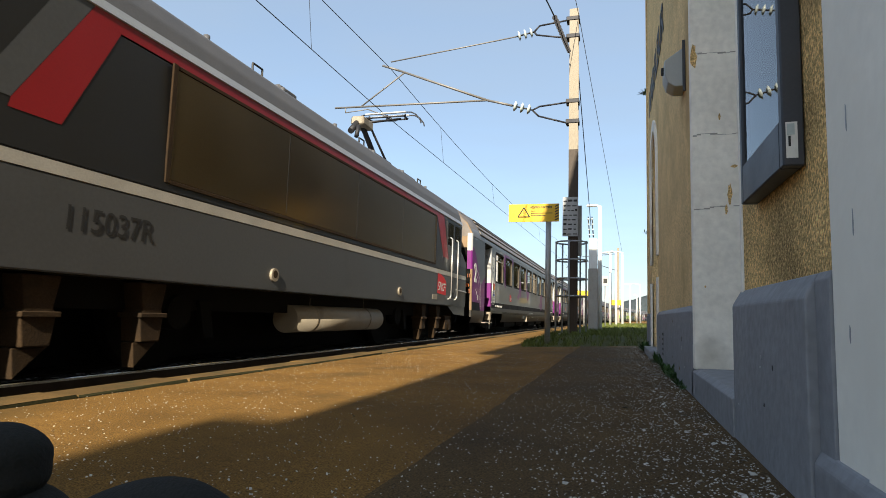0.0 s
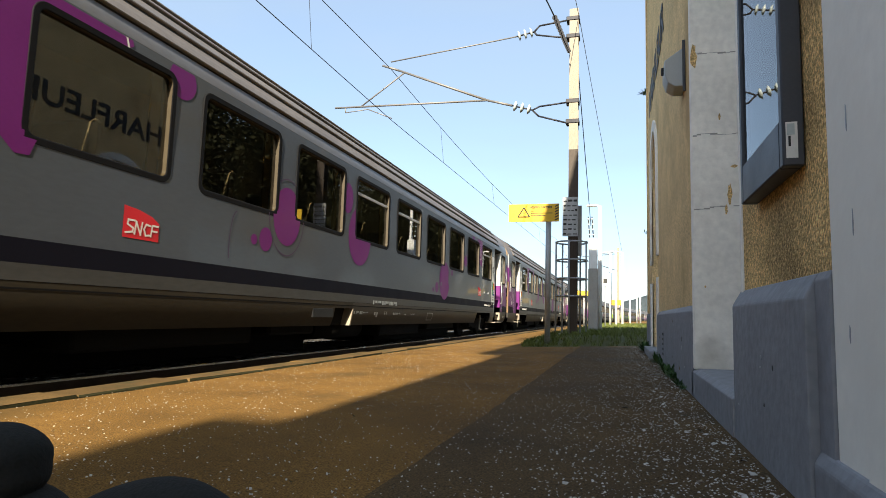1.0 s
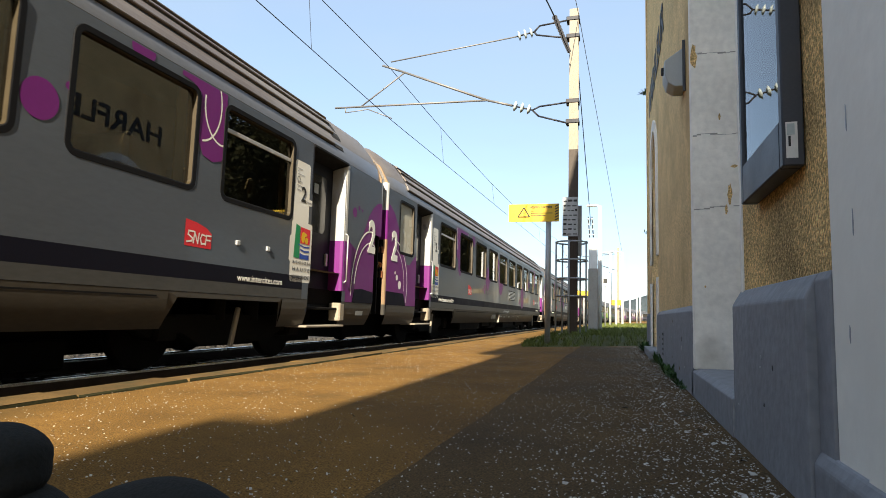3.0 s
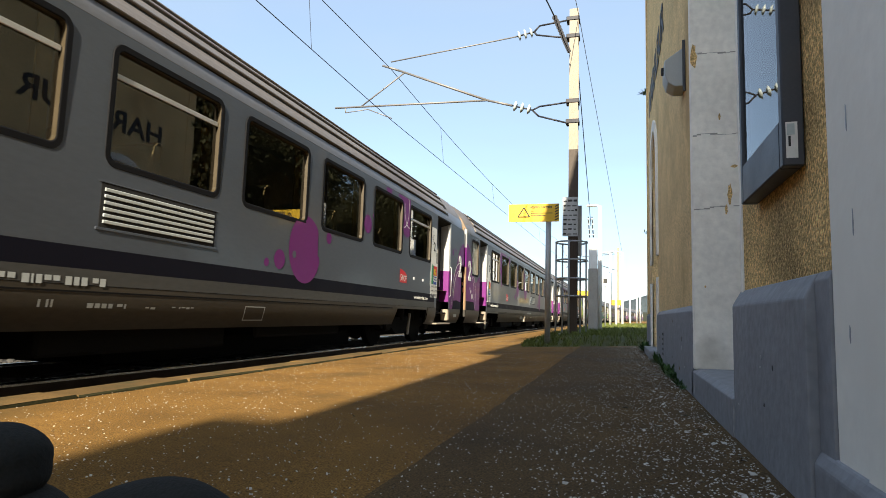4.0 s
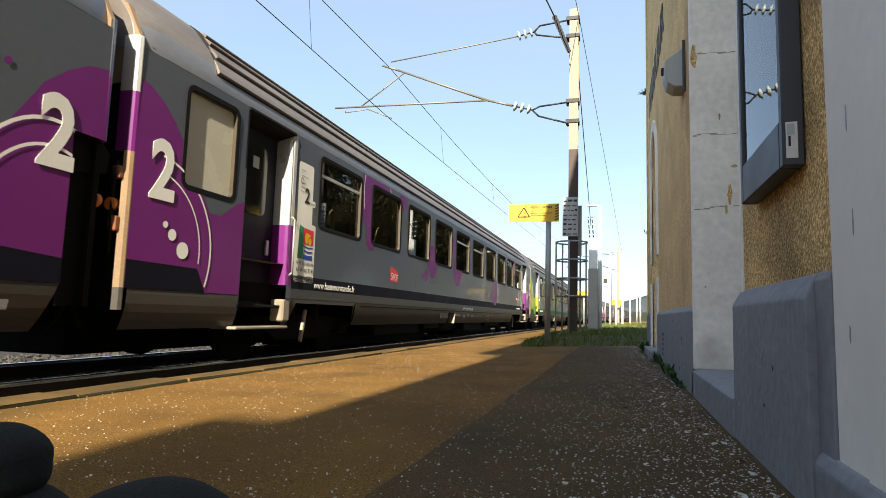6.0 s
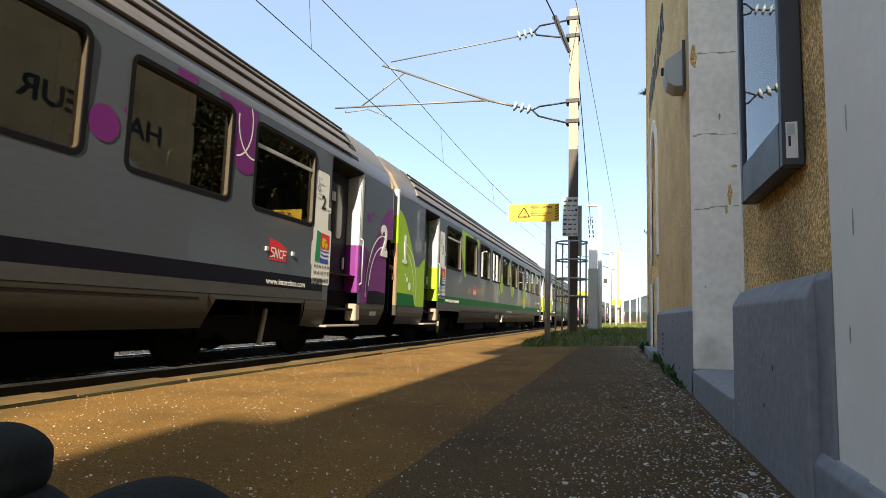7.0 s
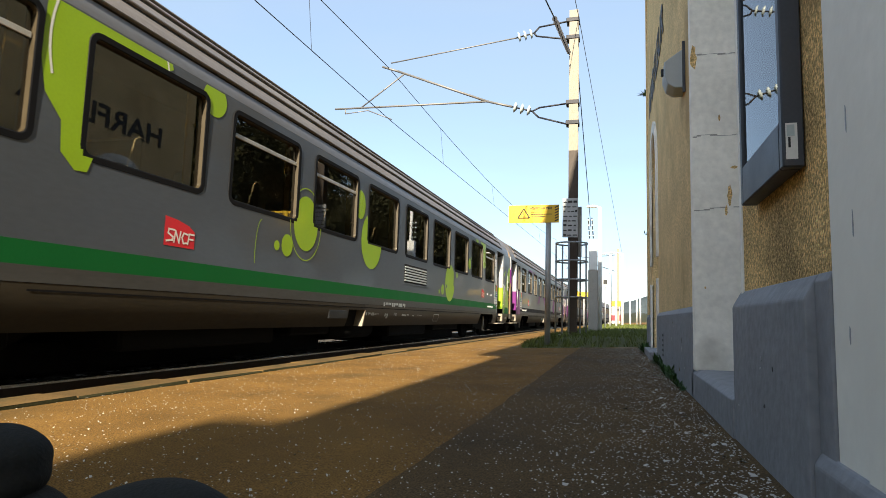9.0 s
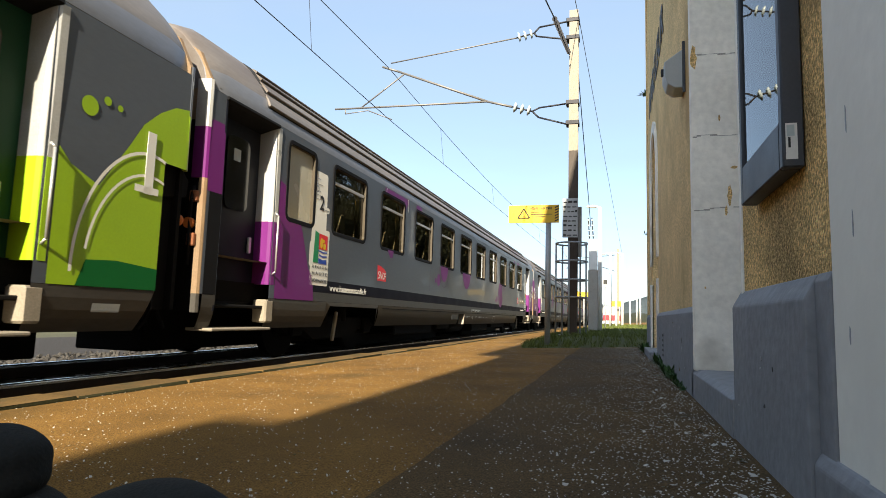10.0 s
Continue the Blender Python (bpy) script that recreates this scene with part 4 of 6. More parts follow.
def tree(name, at, height, spread, leaves, seed, label):
    r = random.Random(seed)
    t = thing(name, label, "tree", "trees behind the station", at=at)
    bm = bmesh.new()
    tips = []
    rod((0, 0, -0.7), (0.05, 0, height * 0.45), 0.22, bm, 8, 0.14)
    for k in range(10):
        a, z = r.uniform(0, 6.28), height * r.uniform(0.2, 0.5)
        e = Vector((math.cos(a) * spread * r.uniform(0.4, 0.9), math.sin(a) * spread * r.uniform(0.4, 0.9), height * r.uniform(0.55, 1.0)))
        rod((0, 0, z), e, 0.08, bm, 6, 0.02)
        tips.append(e)
        for j in range(3):
            f = e.lerp(Vector((0, 0, z)), r.uniform(0.1, 0.6)) + Vector((r.gauss(0, 0.6), r.gauss(0, 0.6), r.uniform(0, 0.9)))
            rod(e.lerp(Vector((0, 0, z)), 0.5), f, 0.03, bm, 5, 0.008)
            tips.append(f)
    part("trunk", bm, M["bark"], t)
    g = np.random.default_rng(seed)
    tp = np.array([list(q) for q in tips])
    c = tp[g.integers(0, len(tp), leaves)] + g.normal(0, 1, (leaves, 3)) * np.array([spread * 0.2, spread * 0.2, height * 0.075])
    a = g.normal(0, 1, (leaves, 3))
    b = np.cross(a, g.normal(0, 1, (leaves, 3)))
    a /= np.linalg.norm(a, axis=1)[:, None]
    b /= np.linalg.norm(b, axis=1)[:, None]
    s = g.uniform(0.05, 0.15, (leaves, 1))
    v = np.stack([c - a * s, c + b * s * 0.55, c + a * s, c - b * s * 0.55], 1).reshape(-1, 3)
    me = bpy.data.meshes.new("crown")
    me.from_pydata(v.tolist(), [], (np.arange(leaves)[:, None] * 4 + np.arange(4)[None]).tolist())
    me.materials.append(M["leaf"])
    part("crown", me, None, t, "dark leafy crown with gaps")
    return t


base = tree("tree", (9.0, 19.0, 0.0), 11.0, 3.0, 26000, 1, "tall dark leafy tree behind the station's end")
second = tree("tree", (14.0, 26.0, 0.0), 13.0, 3.6, 26000, 2, "tall dark leafy tree behind the station's end")
for k, (x, y) in enumerate(((6.5, 25.0), (11.0, 33.0), (8.5, 41.0), (15.0, 46.0), (12.0, 55.0), (17.0, 66.0), (16.0, 36.0), (21.0, 78.0), (14.5, 19.5), (26.0, 95.0), (19.0, 56.0), (7.0, 44.0), (7.6, 52.0), (8.6, 62.0), (9.4, 72.0), (10.8, 85.0), (12.0, 100.0), (13.5, 120.0), (15.5, 140.0))):
    copy_thing(base if k % 2 else second, pose(x, y, 0, 0, 0, 67 * k))

# soft dark bag beside the eye, its rolled top standing over the slumped body
bag = thing("cloth_bag", "dark grey soft cloth bag slumped on the platform", "bag")


def soft_lump(name, lumps, label):
    bm = bmesh.new()
    for c, size in lumps:
        own = bmesh.new()
        bmesh.ops.create_icosphere(own, subdivisions=4, radius=1, matrix=Matrix.Translation(c) @ Matrix.Diagonal((*size, 1)))
        merge(bm, own)
    for v in bm.verts:
        v.co += Vector((noise.noise(v.co * 9), noise.noise(v.co * 9 + Vector((5, 0, 0))), noise.noise(v.co * 9 + Vector((0, 7, 0))))) * 0.008
        v.co.z = max(v.co.z, deck(v.co.x) + 0.001)
    ob = part(name, bm, M["bag"], bag, label)
    skin = ob.modifiers.new("skin", "REMESH")
    skin.mode, skin.voxel_size, skin.use_smooth_shade = "VOXEL", 0.010, True


soft_lump("bag_body", (((-0.67, 0.80, 0.245), (0.19, 0.12, 0.135)), ((-0.84, 0.80, 0.16), (0.34, 0.19, 0.13)), ((-1.0, 0.80, 0.25), (0.135, 0.12, 0.095))), "slumped dark cloth body")
soft_lump("rolled_top", (((-1.09, 0.80, 0.376), (0.09, 0.09, 0.062)), ((-1.022, 0.80, 0.376), (0.086, 0.085, 0.058)), ((-1.01, 0.80, 0.35), (0.082, 0.08, 0.052))), "rolled top of the bag")


# ---------------------------------------------------------------- carriages
SIDE = 1.41                       # half width at the waist
ZB, ZWAIST, ZCANT = 0.42, 1.9, 3.065
W0, PITCH, WIDE, NWIN = 3.69, 1.975, 1.50, 10   # first window, spacing, width, count
WZ0, WZ1 = 1.87, 2.93
CAR_START, CAR_END = 0.1, 26.26     # body ends; the rear corner is cut back below CUT_Z
LOW_END, CUT_Z = 25.9, 2.05


def flank(z):
    """Half width of the body at height z."""
    if z < 0.75:
        return SIDE - 0.075 * ((0.75 - z) / 0.33) ** 2
    return SIDE - 0.012 * max(0, z - ZWAIST) / 1.25


def round_rect(u0, u1, z0, z1, r, n=5):
    pts = []
    for cu, cz, a0 in ((u1 - r, z1 - r, 0), (u0 + r, z1 - r, 90), (u0 + r, z0 + r, 180), (u1 - r, z0 + r, 270)):
        pts += [(cu + r * math.cos(radians(a0 + 90 * k / n)), cz + r * math.sin(radians(a0 + 90 * k / n))) for k in range(n + 1)]
    return pts


def disc(u, z, ru, rz=None, n=28):
    rz = rz or ru
    return [(u + ru * math.cos(2 * math.pi * k / n), z + rz * math.sin(2 * math.pi * k / n)) for k in range(n)]


def arc_band(u, z, ru, rz, a0, a1, w, n=20):
    """A bent band, as a list of small four-sided pieces."""
    a = [radians(a0 + (a1 - a0) * k / n) for k in range(n + 1)]
    out = [(u + ru * math.cos(q), z + rz * math.sin(q)) for q in a]
    inn = [(u + (ru - w) * math.cos(q), z + (rz - w) * math.sin(q)) for q in a]
    return [[out[k], out[k + 1], inn[k + 1], inn[k]] for k in range(n)]


def vinyl(polys, holes=(), proud=0.003, keep=None):
    """Flat shapes laid on the flank; cut away where windows and doors are; keep: only within this rectangle."""
    bm = bmesh.new()
    for poly in [q for p in polys for q in (p if isinstance(p[0], list) else [p])]:
        own = bmesh.new()
        own.faces.new([own.verts.new((0, u, z)) for u, z in poly])
        bmesh.ops.triangulate(own, faces=own.faces[:])

        def cut(co, no):
            bmesh.ops.bisect_plane(own, geom=own.verts[:] + own.edges[:] + own.faces[:], plane_co=co, plane_no=no)
        for z in (0.5, 0.6, 0.68, 0.75, ZWAIST):
            cut((0, 0, z), (0, 0, 1))
        for u0, u1, z0, z1 in list(holes) + ([keep] if keep else []):
            if max(p[0] for p in poly) > u0 and min(p[0] for p in poly) < u1:
                for u in (u0, u1):
                    cut((0, u, 0), (0, 1, 0))
                for z in (z0, z1):
                    cut((0, 0, z), (0, 0, 1))
        gone = []
        for f in own.faces:
            c = f.calc_center_median()
            if any(u0 < c.y < u1 and z0 < c.z < z1 for u0, u1, z0, z1 in holes) or (keep and not (keep[0] < c.y < keep[1] and keep[2] < c.z < keep[3])):
                gone.append(f)
        bmesh.ops.delete(own, geom=gone, context="FACES")
        for v in own.verts:
            v.co.x = flank(v.co.z) + proud
        bmesh.ops.recalc_face_normals(own, faces=own.faces[:])
        for f in own.faces:
            if f.normal.x < 0:
                f.normal_flip()
        merge(bm, own)
    return bm


def pane_cell(bm, u0, u1, z0, z1, hole, r, n=5):
    """A piece of wall with a round-cornered hole in it."""
    h0, h1, k0, k1 = hole
    ring = round_rect(h0, h1, k0, k1, r, n)
    vin = [bm.verts.new((flank(z), u, z)) for u, z in ring]
    cor = [bm.verts.new((flank(z), u, z)) for u, z in ((u1, z1), (u0, z1), (u0, z0), (u1, z0))]
    for c in range(4):
        for k in range(n):
            bm.faces.new((cor[c], vin[c * (n + 1) + k], vin[c * (n + 1) + k + 1]))
        a, b = vin[c * (n + 1) + n], vin[((c + 1) % 4) * (n + 1)]
        bm.faces.new((cor[c], a, b, cor[(c + 1) % 4]))


def quad(bm, u0, u1, z0, z1):
    zs = [z0] + [z for z in (0.5, 0.58, 0.66, 0.75, ZWAIST) if z0 < z < z1] + [z1]
    for a, b in zip(zs, zs[1:]):
        bm.faces.new([bm.verts.new((flank(z), u, z)) for u, z in ((u0, a), (u1, a), (u1, b), (u0, b))])


def ring_frame(w, h, r, wide, deep, proud, n=5):
    """A round-cornered rubber frame with its centre at the origin."""
    bm = bmesh.new()
    loops = []
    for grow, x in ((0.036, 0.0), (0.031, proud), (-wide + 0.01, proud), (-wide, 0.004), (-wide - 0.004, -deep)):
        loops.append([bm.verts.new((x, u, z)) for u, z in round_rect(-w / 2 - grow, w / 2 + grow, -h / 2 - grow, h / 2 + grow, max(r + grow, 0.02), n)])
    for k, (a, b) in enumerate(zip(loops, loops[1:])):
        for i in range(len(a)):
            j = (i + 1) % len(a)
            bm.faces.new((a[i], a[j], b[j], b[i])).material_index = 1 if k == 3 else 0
    bmesh.ops.recalc_face_normals(bm, faces=bm.faces[:])
    return bm


def pane_mesh(w, h, r, x):
    bm = bmesh.new()
    bm.faces.new([bm.verts.new((x, u, z)) for u, z in round_rect(-w / 2, w / 2, -h / 2, h / 2, r)])
    return bm


CACHE = {}


def shared(key, make, mat):
    if key not in CACHE:
        CACHE[key] = finish(key[0] if isinstance(key, tuple) else key, make(), mat)
    return CACHE[key]


def windows_of(style):
    if style == "end_doors":
        return [(3.10 + 1.985 * k, 4.36 + 1.985 * k) for k in range(NWIN)]
    return [(W0 + PITCH * k, W0 + PITCH * k + WIDE) for k in range(NWIN)]


def ends_of(style, rear_wc=False):
    """Door openings and lavatory windows by kind of carriage: (doors), (lavatory windows)."""
    f = (0.42, 1.45) if style == "end_doors" else (1.85, 2.88)
    return [f, (23.52, 24.62)]


def make_shell(style, toilets, rear_wc):
    """Side walls, with openings, of one carriage."""
    bm = bmesh.new()
    doors = ends_of(style, rear_wc)
    wins = windows_of(style)
    open_at = sorted([(a, b, "door") for a, b in doors] + [(a, b, "win") for a, b in wins] + [(a, b, "wc") for a, b in toilets])
    u = CAR_START + 0.06
    for a, b, what in open_at:
        pad = 0.0 if what == "door" else 0.06
        quad(bm, u, a - pad, 0.80, ZCANT)
        if what == "door":
            quad(bm, a, b, 3.03, ZCANT)
        else:
            quad(bm, a - pad, b + pad, 0.80, WZ0 - 0.06)
            pane_cell(bm, a - pad, b + pad, WZ0 - 0.06, WZ1 + 0.06, (a, b, WZ0, WZ1), 0.09)
            quad(bm, a - pad, b + pad, WZ1 + 0.06, ZCANT)
        u = b + pad
    quad(bm, u, LOW_END, 0.80, CUT_Z)
    quad(bm, u, CAR_END - 0.06, CUT_Z, ZCANT)
    # the far flank and the ends
    own = bmesh.new()
    for a, b in ((0.80, ZWAIST), (ZWAIST, ZCANT)):
        own.faces.new([own.verts.new((-flank(z), q, z)) for q, z in ((0.06, a), (0.06, b), (CAR_END - 0.06, b), (CAR_END - 0.06, a))])
    merge(bm, own)
    bmesh.ops.remove_doubles(bm, verts=bm.verts[:], dist=0.0005)
    return bm


def make_skirt(style, rear_wc):
    """Lower body with the bogie cut-outs and the door wells."""
    bm = bmesh.new()
    doors = ends_of(style, rear_wc)
    cuts = [(3.02, 5.1), (20.75, 22.85)]
    u = CAR_START + 0.10
    spans = sorted([(a, b, "door") for a, b in doors] + [(a, b, "cut") for a, b in cuts])
    for a, b, what in spans:
        if not (5.0 < u < 5.2):
            quad(bm, u, a, ZB, 0.797)
        if what == "cut":
            bm.faces.new([bm.verts.new((flank(z), q, z)) for q, z in ((a + 0.14, 0.74), (b - 0.08, 0.74), (b, 0.797), (a, 0.797))])
            bm.faces.new([bm.verts.new((flank(z), q, z)) for q, z in ((b - 0.08, 0.74), (b, ZB + 0.02), (b, 0.797))])
            bm.faces.new([bm.verts.new((flank(z), q, z)) for q, z in ((a, 0.797), (a, ZB + 0.02), (a + 0.14, 0.74))])
        u = b
    for a, b in zip((ZB, 0.47, 0.53, 0.6, 0.7), (0.47, 0.53, 0.6, 0.7, 0.797)):
        bm.faces.new([bm.verts.new((flank(z), q, z)) for q, z in ((u, a), (LOW_END - 0.16 * (0.797 - a) / 0.377, a), (LOW_END - 0.16 * (0.797 - b) / 0.377, b), (u, b))])
    for q in (-1,):
        own = bmesh.new()
        own.faces.new([own.verts.new((-SIDE, w, z)) for w, z in ((0.1, 0.5), (0.1, 0.797), (CAR_END - 0.1, 0.797), (CAR_END - 0.1, 0.5))])
        merge(bm, own)
    bmesh.ops.remove_doubles(bm, verts=bm.verts[:], dist=0.0005)
    return bm


def make_mid_skirt():
    bm = bmesh.new()
    quad(bm, 5.1, 10.96, ZB, 0.797)
    quad(bm, 10.96, 11.62, 0.70, 0.797)
    bmesh.ops.remove_doubles(bm, verts=bm.verts[:], dist=0.0005)
    for f in bm.faces:
        f.smooth = True
    return bm


def make_fore_skirt():
    """Lighter lower panels behind the recess, with its slanted pale edge."""
    bm = bmesh.new()
    quad(bm, 11.62, 20.75, ZB, 0.797)
    bm.faces.new([bm.verts.new((flank(z), u, z)) for u, z in ((11.50, ZB), (11.62, ZB), (11.62, 0.70))])
    bmesh.ops.remove_doubles(bm, verts=bm.verts[:], dist=0.0005)
    for f in bm.faces:
        f.smooth = True
    return bm


ROOF_PROFILE = [(0.012, 3.07), (0.014, 3.12), (0.022, 3.17), (0.034, 3.225), (0.06, 3.33), (0.108, 3.43), (0.17, 3.53), (0.245, 3.625), (0.35, 3.755), (0.46, 3.85), (0.62, 3.95), (0.92, 4.05), (SIDE, 4.10)]


def make_roof():
    """Roof skin: rounded shoulders made paler for sky sheen, the ribbed middle above them."""
    prof = [(SIDE - a, z) for a, z in ROOF_PROFILE]
    prof = prof + [(-x, z) for x, z in reversed(prof[:-1])]
    last = len(prof) - 2
    bm = bmesh.new()
    rows = []
    for u in (CAR_START + 0.02, CAR_START + 0.10, CAR_START + 0.35, 1.25, 24.5, CAR_END - 0.35, CAR_END - 0.10, CAR_END - 0.02):
        e = min(u - CAR_START - 0.02, CAR_END - 0.02 - u)
        k = max(0, 1 - e / 0.33) ** 2
        rows.append([bm.verts.new((x * (1 - 0.05 * k), u, 3.07 + (z - 3.07) * (1 - 0.12 * k))) for x, z in prof])
    for a, b in zip(rows, rows[1:]):
        for i in range(last + 1):
            f = bm.faces.new((a[i], b[i], b[i + 1], a[i + 1]))
            f.material_index = 1 if min(i, last - i) < 4 else 0
            f.smooth = True
    for r_ in (rows[0], rows[-1]):
        bm.faces.new(r_)
    bmesh.ops.recalc_face_normals(bm, faces=bm.faces[:])
    return bm


RIBS = [(SIDE - 0.030, 3.22), (SIDE - 0.108, 3.43), (SIDE - 0.245, 3.625), (SIDE - 0.35, 3.755), (SIDE - 0.46, 3.85)]


def make_rib(k):
    """One long roof rib, proud at its lower edge, over a dark groove."""
    (xa, za), (xb, zb) = RIBS[k], RIBS[k + 1]
    d = Vector((xb - xa, 0, zb - za)).normalized()
    nrm = Vector((d.z, 0, -d.x))
    a = Vector((xa, 0, za)) + d * 0.018
    b = Vector((xb, 0, zb)) - d * 0.018
    prof = [a - nrm * 0.01, a + nrm * 0.030, a + nrm * 0.038 + d * 0.010, (a + b) / 2 + nrm * 0.030, b + nrm * 0.008, b - nrm * 0.01]
    return prism([(p.x, p.z) for p in prof], 1.25 + 0.05 * k, 24.45 - 0.1 * (3 - k), "y")


# sheet under the ribs; its near-black colour stands for the overhang's shade
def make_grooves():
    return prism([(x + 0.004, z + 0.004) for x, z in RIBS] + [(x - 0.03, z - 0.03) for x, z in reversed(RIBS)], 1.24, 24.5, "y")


def make_end(u, way, z0=2.72):
    """End wall with its rounded pillars and gangway plate; way: -1 faces the front."""
    bm = bmesh.new()
    prism([(SIDE - 0.02, z0), (SIDE - 0.02, 3.15), (SIDE - 0.2, 3.5), (SIDE - 0.55, 3.72), (0, 3.8), (-SIDE + 0.55, 3.72), (-SIDE + 0.2, 3.5), (-SIDE + 0.02, 3.15), (-SIDE + 0.02, z0)],
          min(u, u - way * 0.05), max(u, u - way * 0.05), "y", bm=bm)
    return bm


def make_pillar(u, way, z0, z1, deep=0.16):
    """Rounded corner pillar of the body end."""
    pts = [(SIDE, u - way * 0.06), (SIDE, u - way * 0.05), (SIDE - 0.012, u - way * 0.02), (SIDE - 0.04, u), (SIDE - deep, u + way * 0.01), (SIDE - deep, u - way * 0.06)]
    return prism(pts, z0, z1, "z")


def make_wheelset():
    bm = rod((-0.9, 0, 0.42), (0.9, 0, 0.42), 0.08, None, 10)
    for x in (-0.75, 0.75):
        rod((x - 0.06, 0, 0.42), (x + 0.06, 0, 0.42), 0.45, bm, 28)
        rod((x + 0.055, 0, 0.42), (x + 0.075, 0, 0.42), 0.2, bm, 20)
    return bm


def make_bogie():
    bm = box(-1.0, 1.0, -0.25, 0.25, 0.34, 0.6, 0.03)
    for x in (-1.0, 1.0):
        prism([(-1.7, 0.42), (-1.5, 0.32), (-1.0, 0.36), (-0.7, 0.22), (0.7, 0.22), (1.0, 0.36), (1.5, 0.32), (1.7, 0.42), (1.5, 0.52), (0.9, 0.56), (-0.9, 0.56), (-1.5, 0.52)], x - 0.07, x + 0.07, "x", bm=bm)
        for y in (-1.28, 1.28):
            box(x - 0.13, x + 0.13, y - 0.16, y + 0.16, 0.28, 0.56, 0.03, bm)
        for y in (-0.35, 0.35):
            rod((x, y, 0.5), (x, y, 0.9), 0.11, bm, 12)
    return bm


def make_underframe():
    bm = box(-1.2, 1.2, 0.3, CAR_END - 0.3, 0.74, 0.98)
    box(-0.7, 0.3, 0.6, CAR_END - 0.6, 0.12, 0.76, 0.02, bm)
    box(-1.3, -0.9, 5.6, 20.6, 0.06, 0.8, 0.02, bm)
    box(-0.6, 0.6, 5.5, 11.5, 0.0, 0.3, 0.02, bm)
    box(-0.6, 0.6, 14.5, 20.4, 0.02, 0.3, 0.02, bm)
    for u0, u1, z0 in ((6.4, 9.0, 0.22), (9.4, 10.6, 0.30), (13.2, 15.6, 0.20), (16.2, 18.6, 0.28)):
        for x in (0.45, -1.25):
            box(x, x + 0.8, u0, u1, z0, 0.75, 0.03, bm)
    rod((0.9, 11.0, 0.36), (0.9, 12.8, 0.36), 0.17, bm, 14)
    for u in (-0.28, CAR_END - 0.3):
        for x in (-0.875, 0.875):
            rod((x, u, 1.03), (x, u + 0.58, 1.03), 0.11, bm, 12)
    return bm


HOSES = ((0.5, 0.1), (0.72, 0.16), (0.95, 0.12), (0.3, 0.2))


def make_hose(u, way, x, s):
    return pipe([(x, u - way * 0.15, 0.95), (x + 0.03, u + way * 0.1, 0.72), (x + 0.02, u + way * 0.24, 0.38 + s), (x, u + way * 0.30, 0.30 + s)], 0.025, None, 6)


def liner():
    bm = bmesh.new()
    bm.faces.new([bm.verts.new((0.35, u, z)) for u, z in ((0.3, 0.8), (CAR_END - 0.3, 0.8), (CAR_END - 0.3, 3.1), (0.3, 3.1))])
    bm.faces.new([bm.verts.new((x, u, 3.12)) for x, u in ((0.3, 0.3), (SIDE - 0.05, 0.3), (SIDE - 0.05, CAR_END - 0.3), (0.3, CAR_END - 0.3))])
    bm.faces.new([bm.verts.new((x, u, 1.25)) for x, u in ((0.3, 0.3), (SIDE - 0.05, 0.3), (SIDE - 0.05, CAR_END - 0.3), (0.3, CAR_END - 0.3))])
    for k in range(NWIN):
        a = W0 + PITCH * k
        for q in (0.1, 0.75):
            box(0.5, 1.25, a + q, a + q + 0.12, 1.5, 2.28, 0.04, bm)
    return bm


def make_slats():
    """Ventilation slats, each a tilted blade in a thin frame."""
    bm = bmesh.new()
    for i in range(6):
        z = 1.335 + 0.056 * i
        prism([(SIDE - 0.004, z), (SIDE + 0.013, z + 0.004), (SIDE + 0.013, z + 0.026), (SIDE - 0.004, z + 0.036)], 13.57, 15.03, "y", bm=bm)
    return bm


def logo(parent, u, z, w=0.55, k=0.55):
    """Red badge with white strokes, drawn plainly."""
    h = w * k
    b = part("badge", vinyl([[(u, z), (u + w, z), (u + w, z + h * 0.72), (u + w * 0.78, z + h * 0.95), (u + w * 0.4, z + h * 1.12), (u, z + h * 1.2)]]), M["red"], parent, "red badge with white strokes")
    s = w / 0.55
    zig = []
    for du, pts in ((0.04, [(0, 0), (0.1, 0.02), (0.11, 0.06), (0.02, 0.1), (0.03, 0.15), (0.13, 0.15)]), (0.17, [(0, 0), (0.02, 0.14), (0.09, 0.0), (0.11, 0.14)]), (0.31, [(0.10, 0.12), (0.03, 0.13), (0, 0.07), (0.03, 0.0), (0.1, 0.01)]), (0.42, [(0, 0), (0.02, 0.13), (0.11, 0.13)]), (0.43, [(0, 0.065), (0.085, 0.065)])):
        for (a0, b0), (a1, b1) in zip(pts, pts[1:]):
            d = Vector((a1 - a0, b1 - b0)).normalized() * 0.011
            o = Vector((-d.y, d.x))
            q = [(a0 - d.x + o.x, b0 - d.y + o.y), (a0 - d.x - o.x, b0 - d.y - o.y), (a1 + d.x - o.x, b1 + d.y - o.y), (a1 + d.x + o.x, b1 + d.y + o.y)]
            zig.append([(u + (du + x) * s, z + (0.055 + y) * s) for x, y in q])
    part("badge_strokes", vinyl(zig, proud=0.006), M["white"], b)


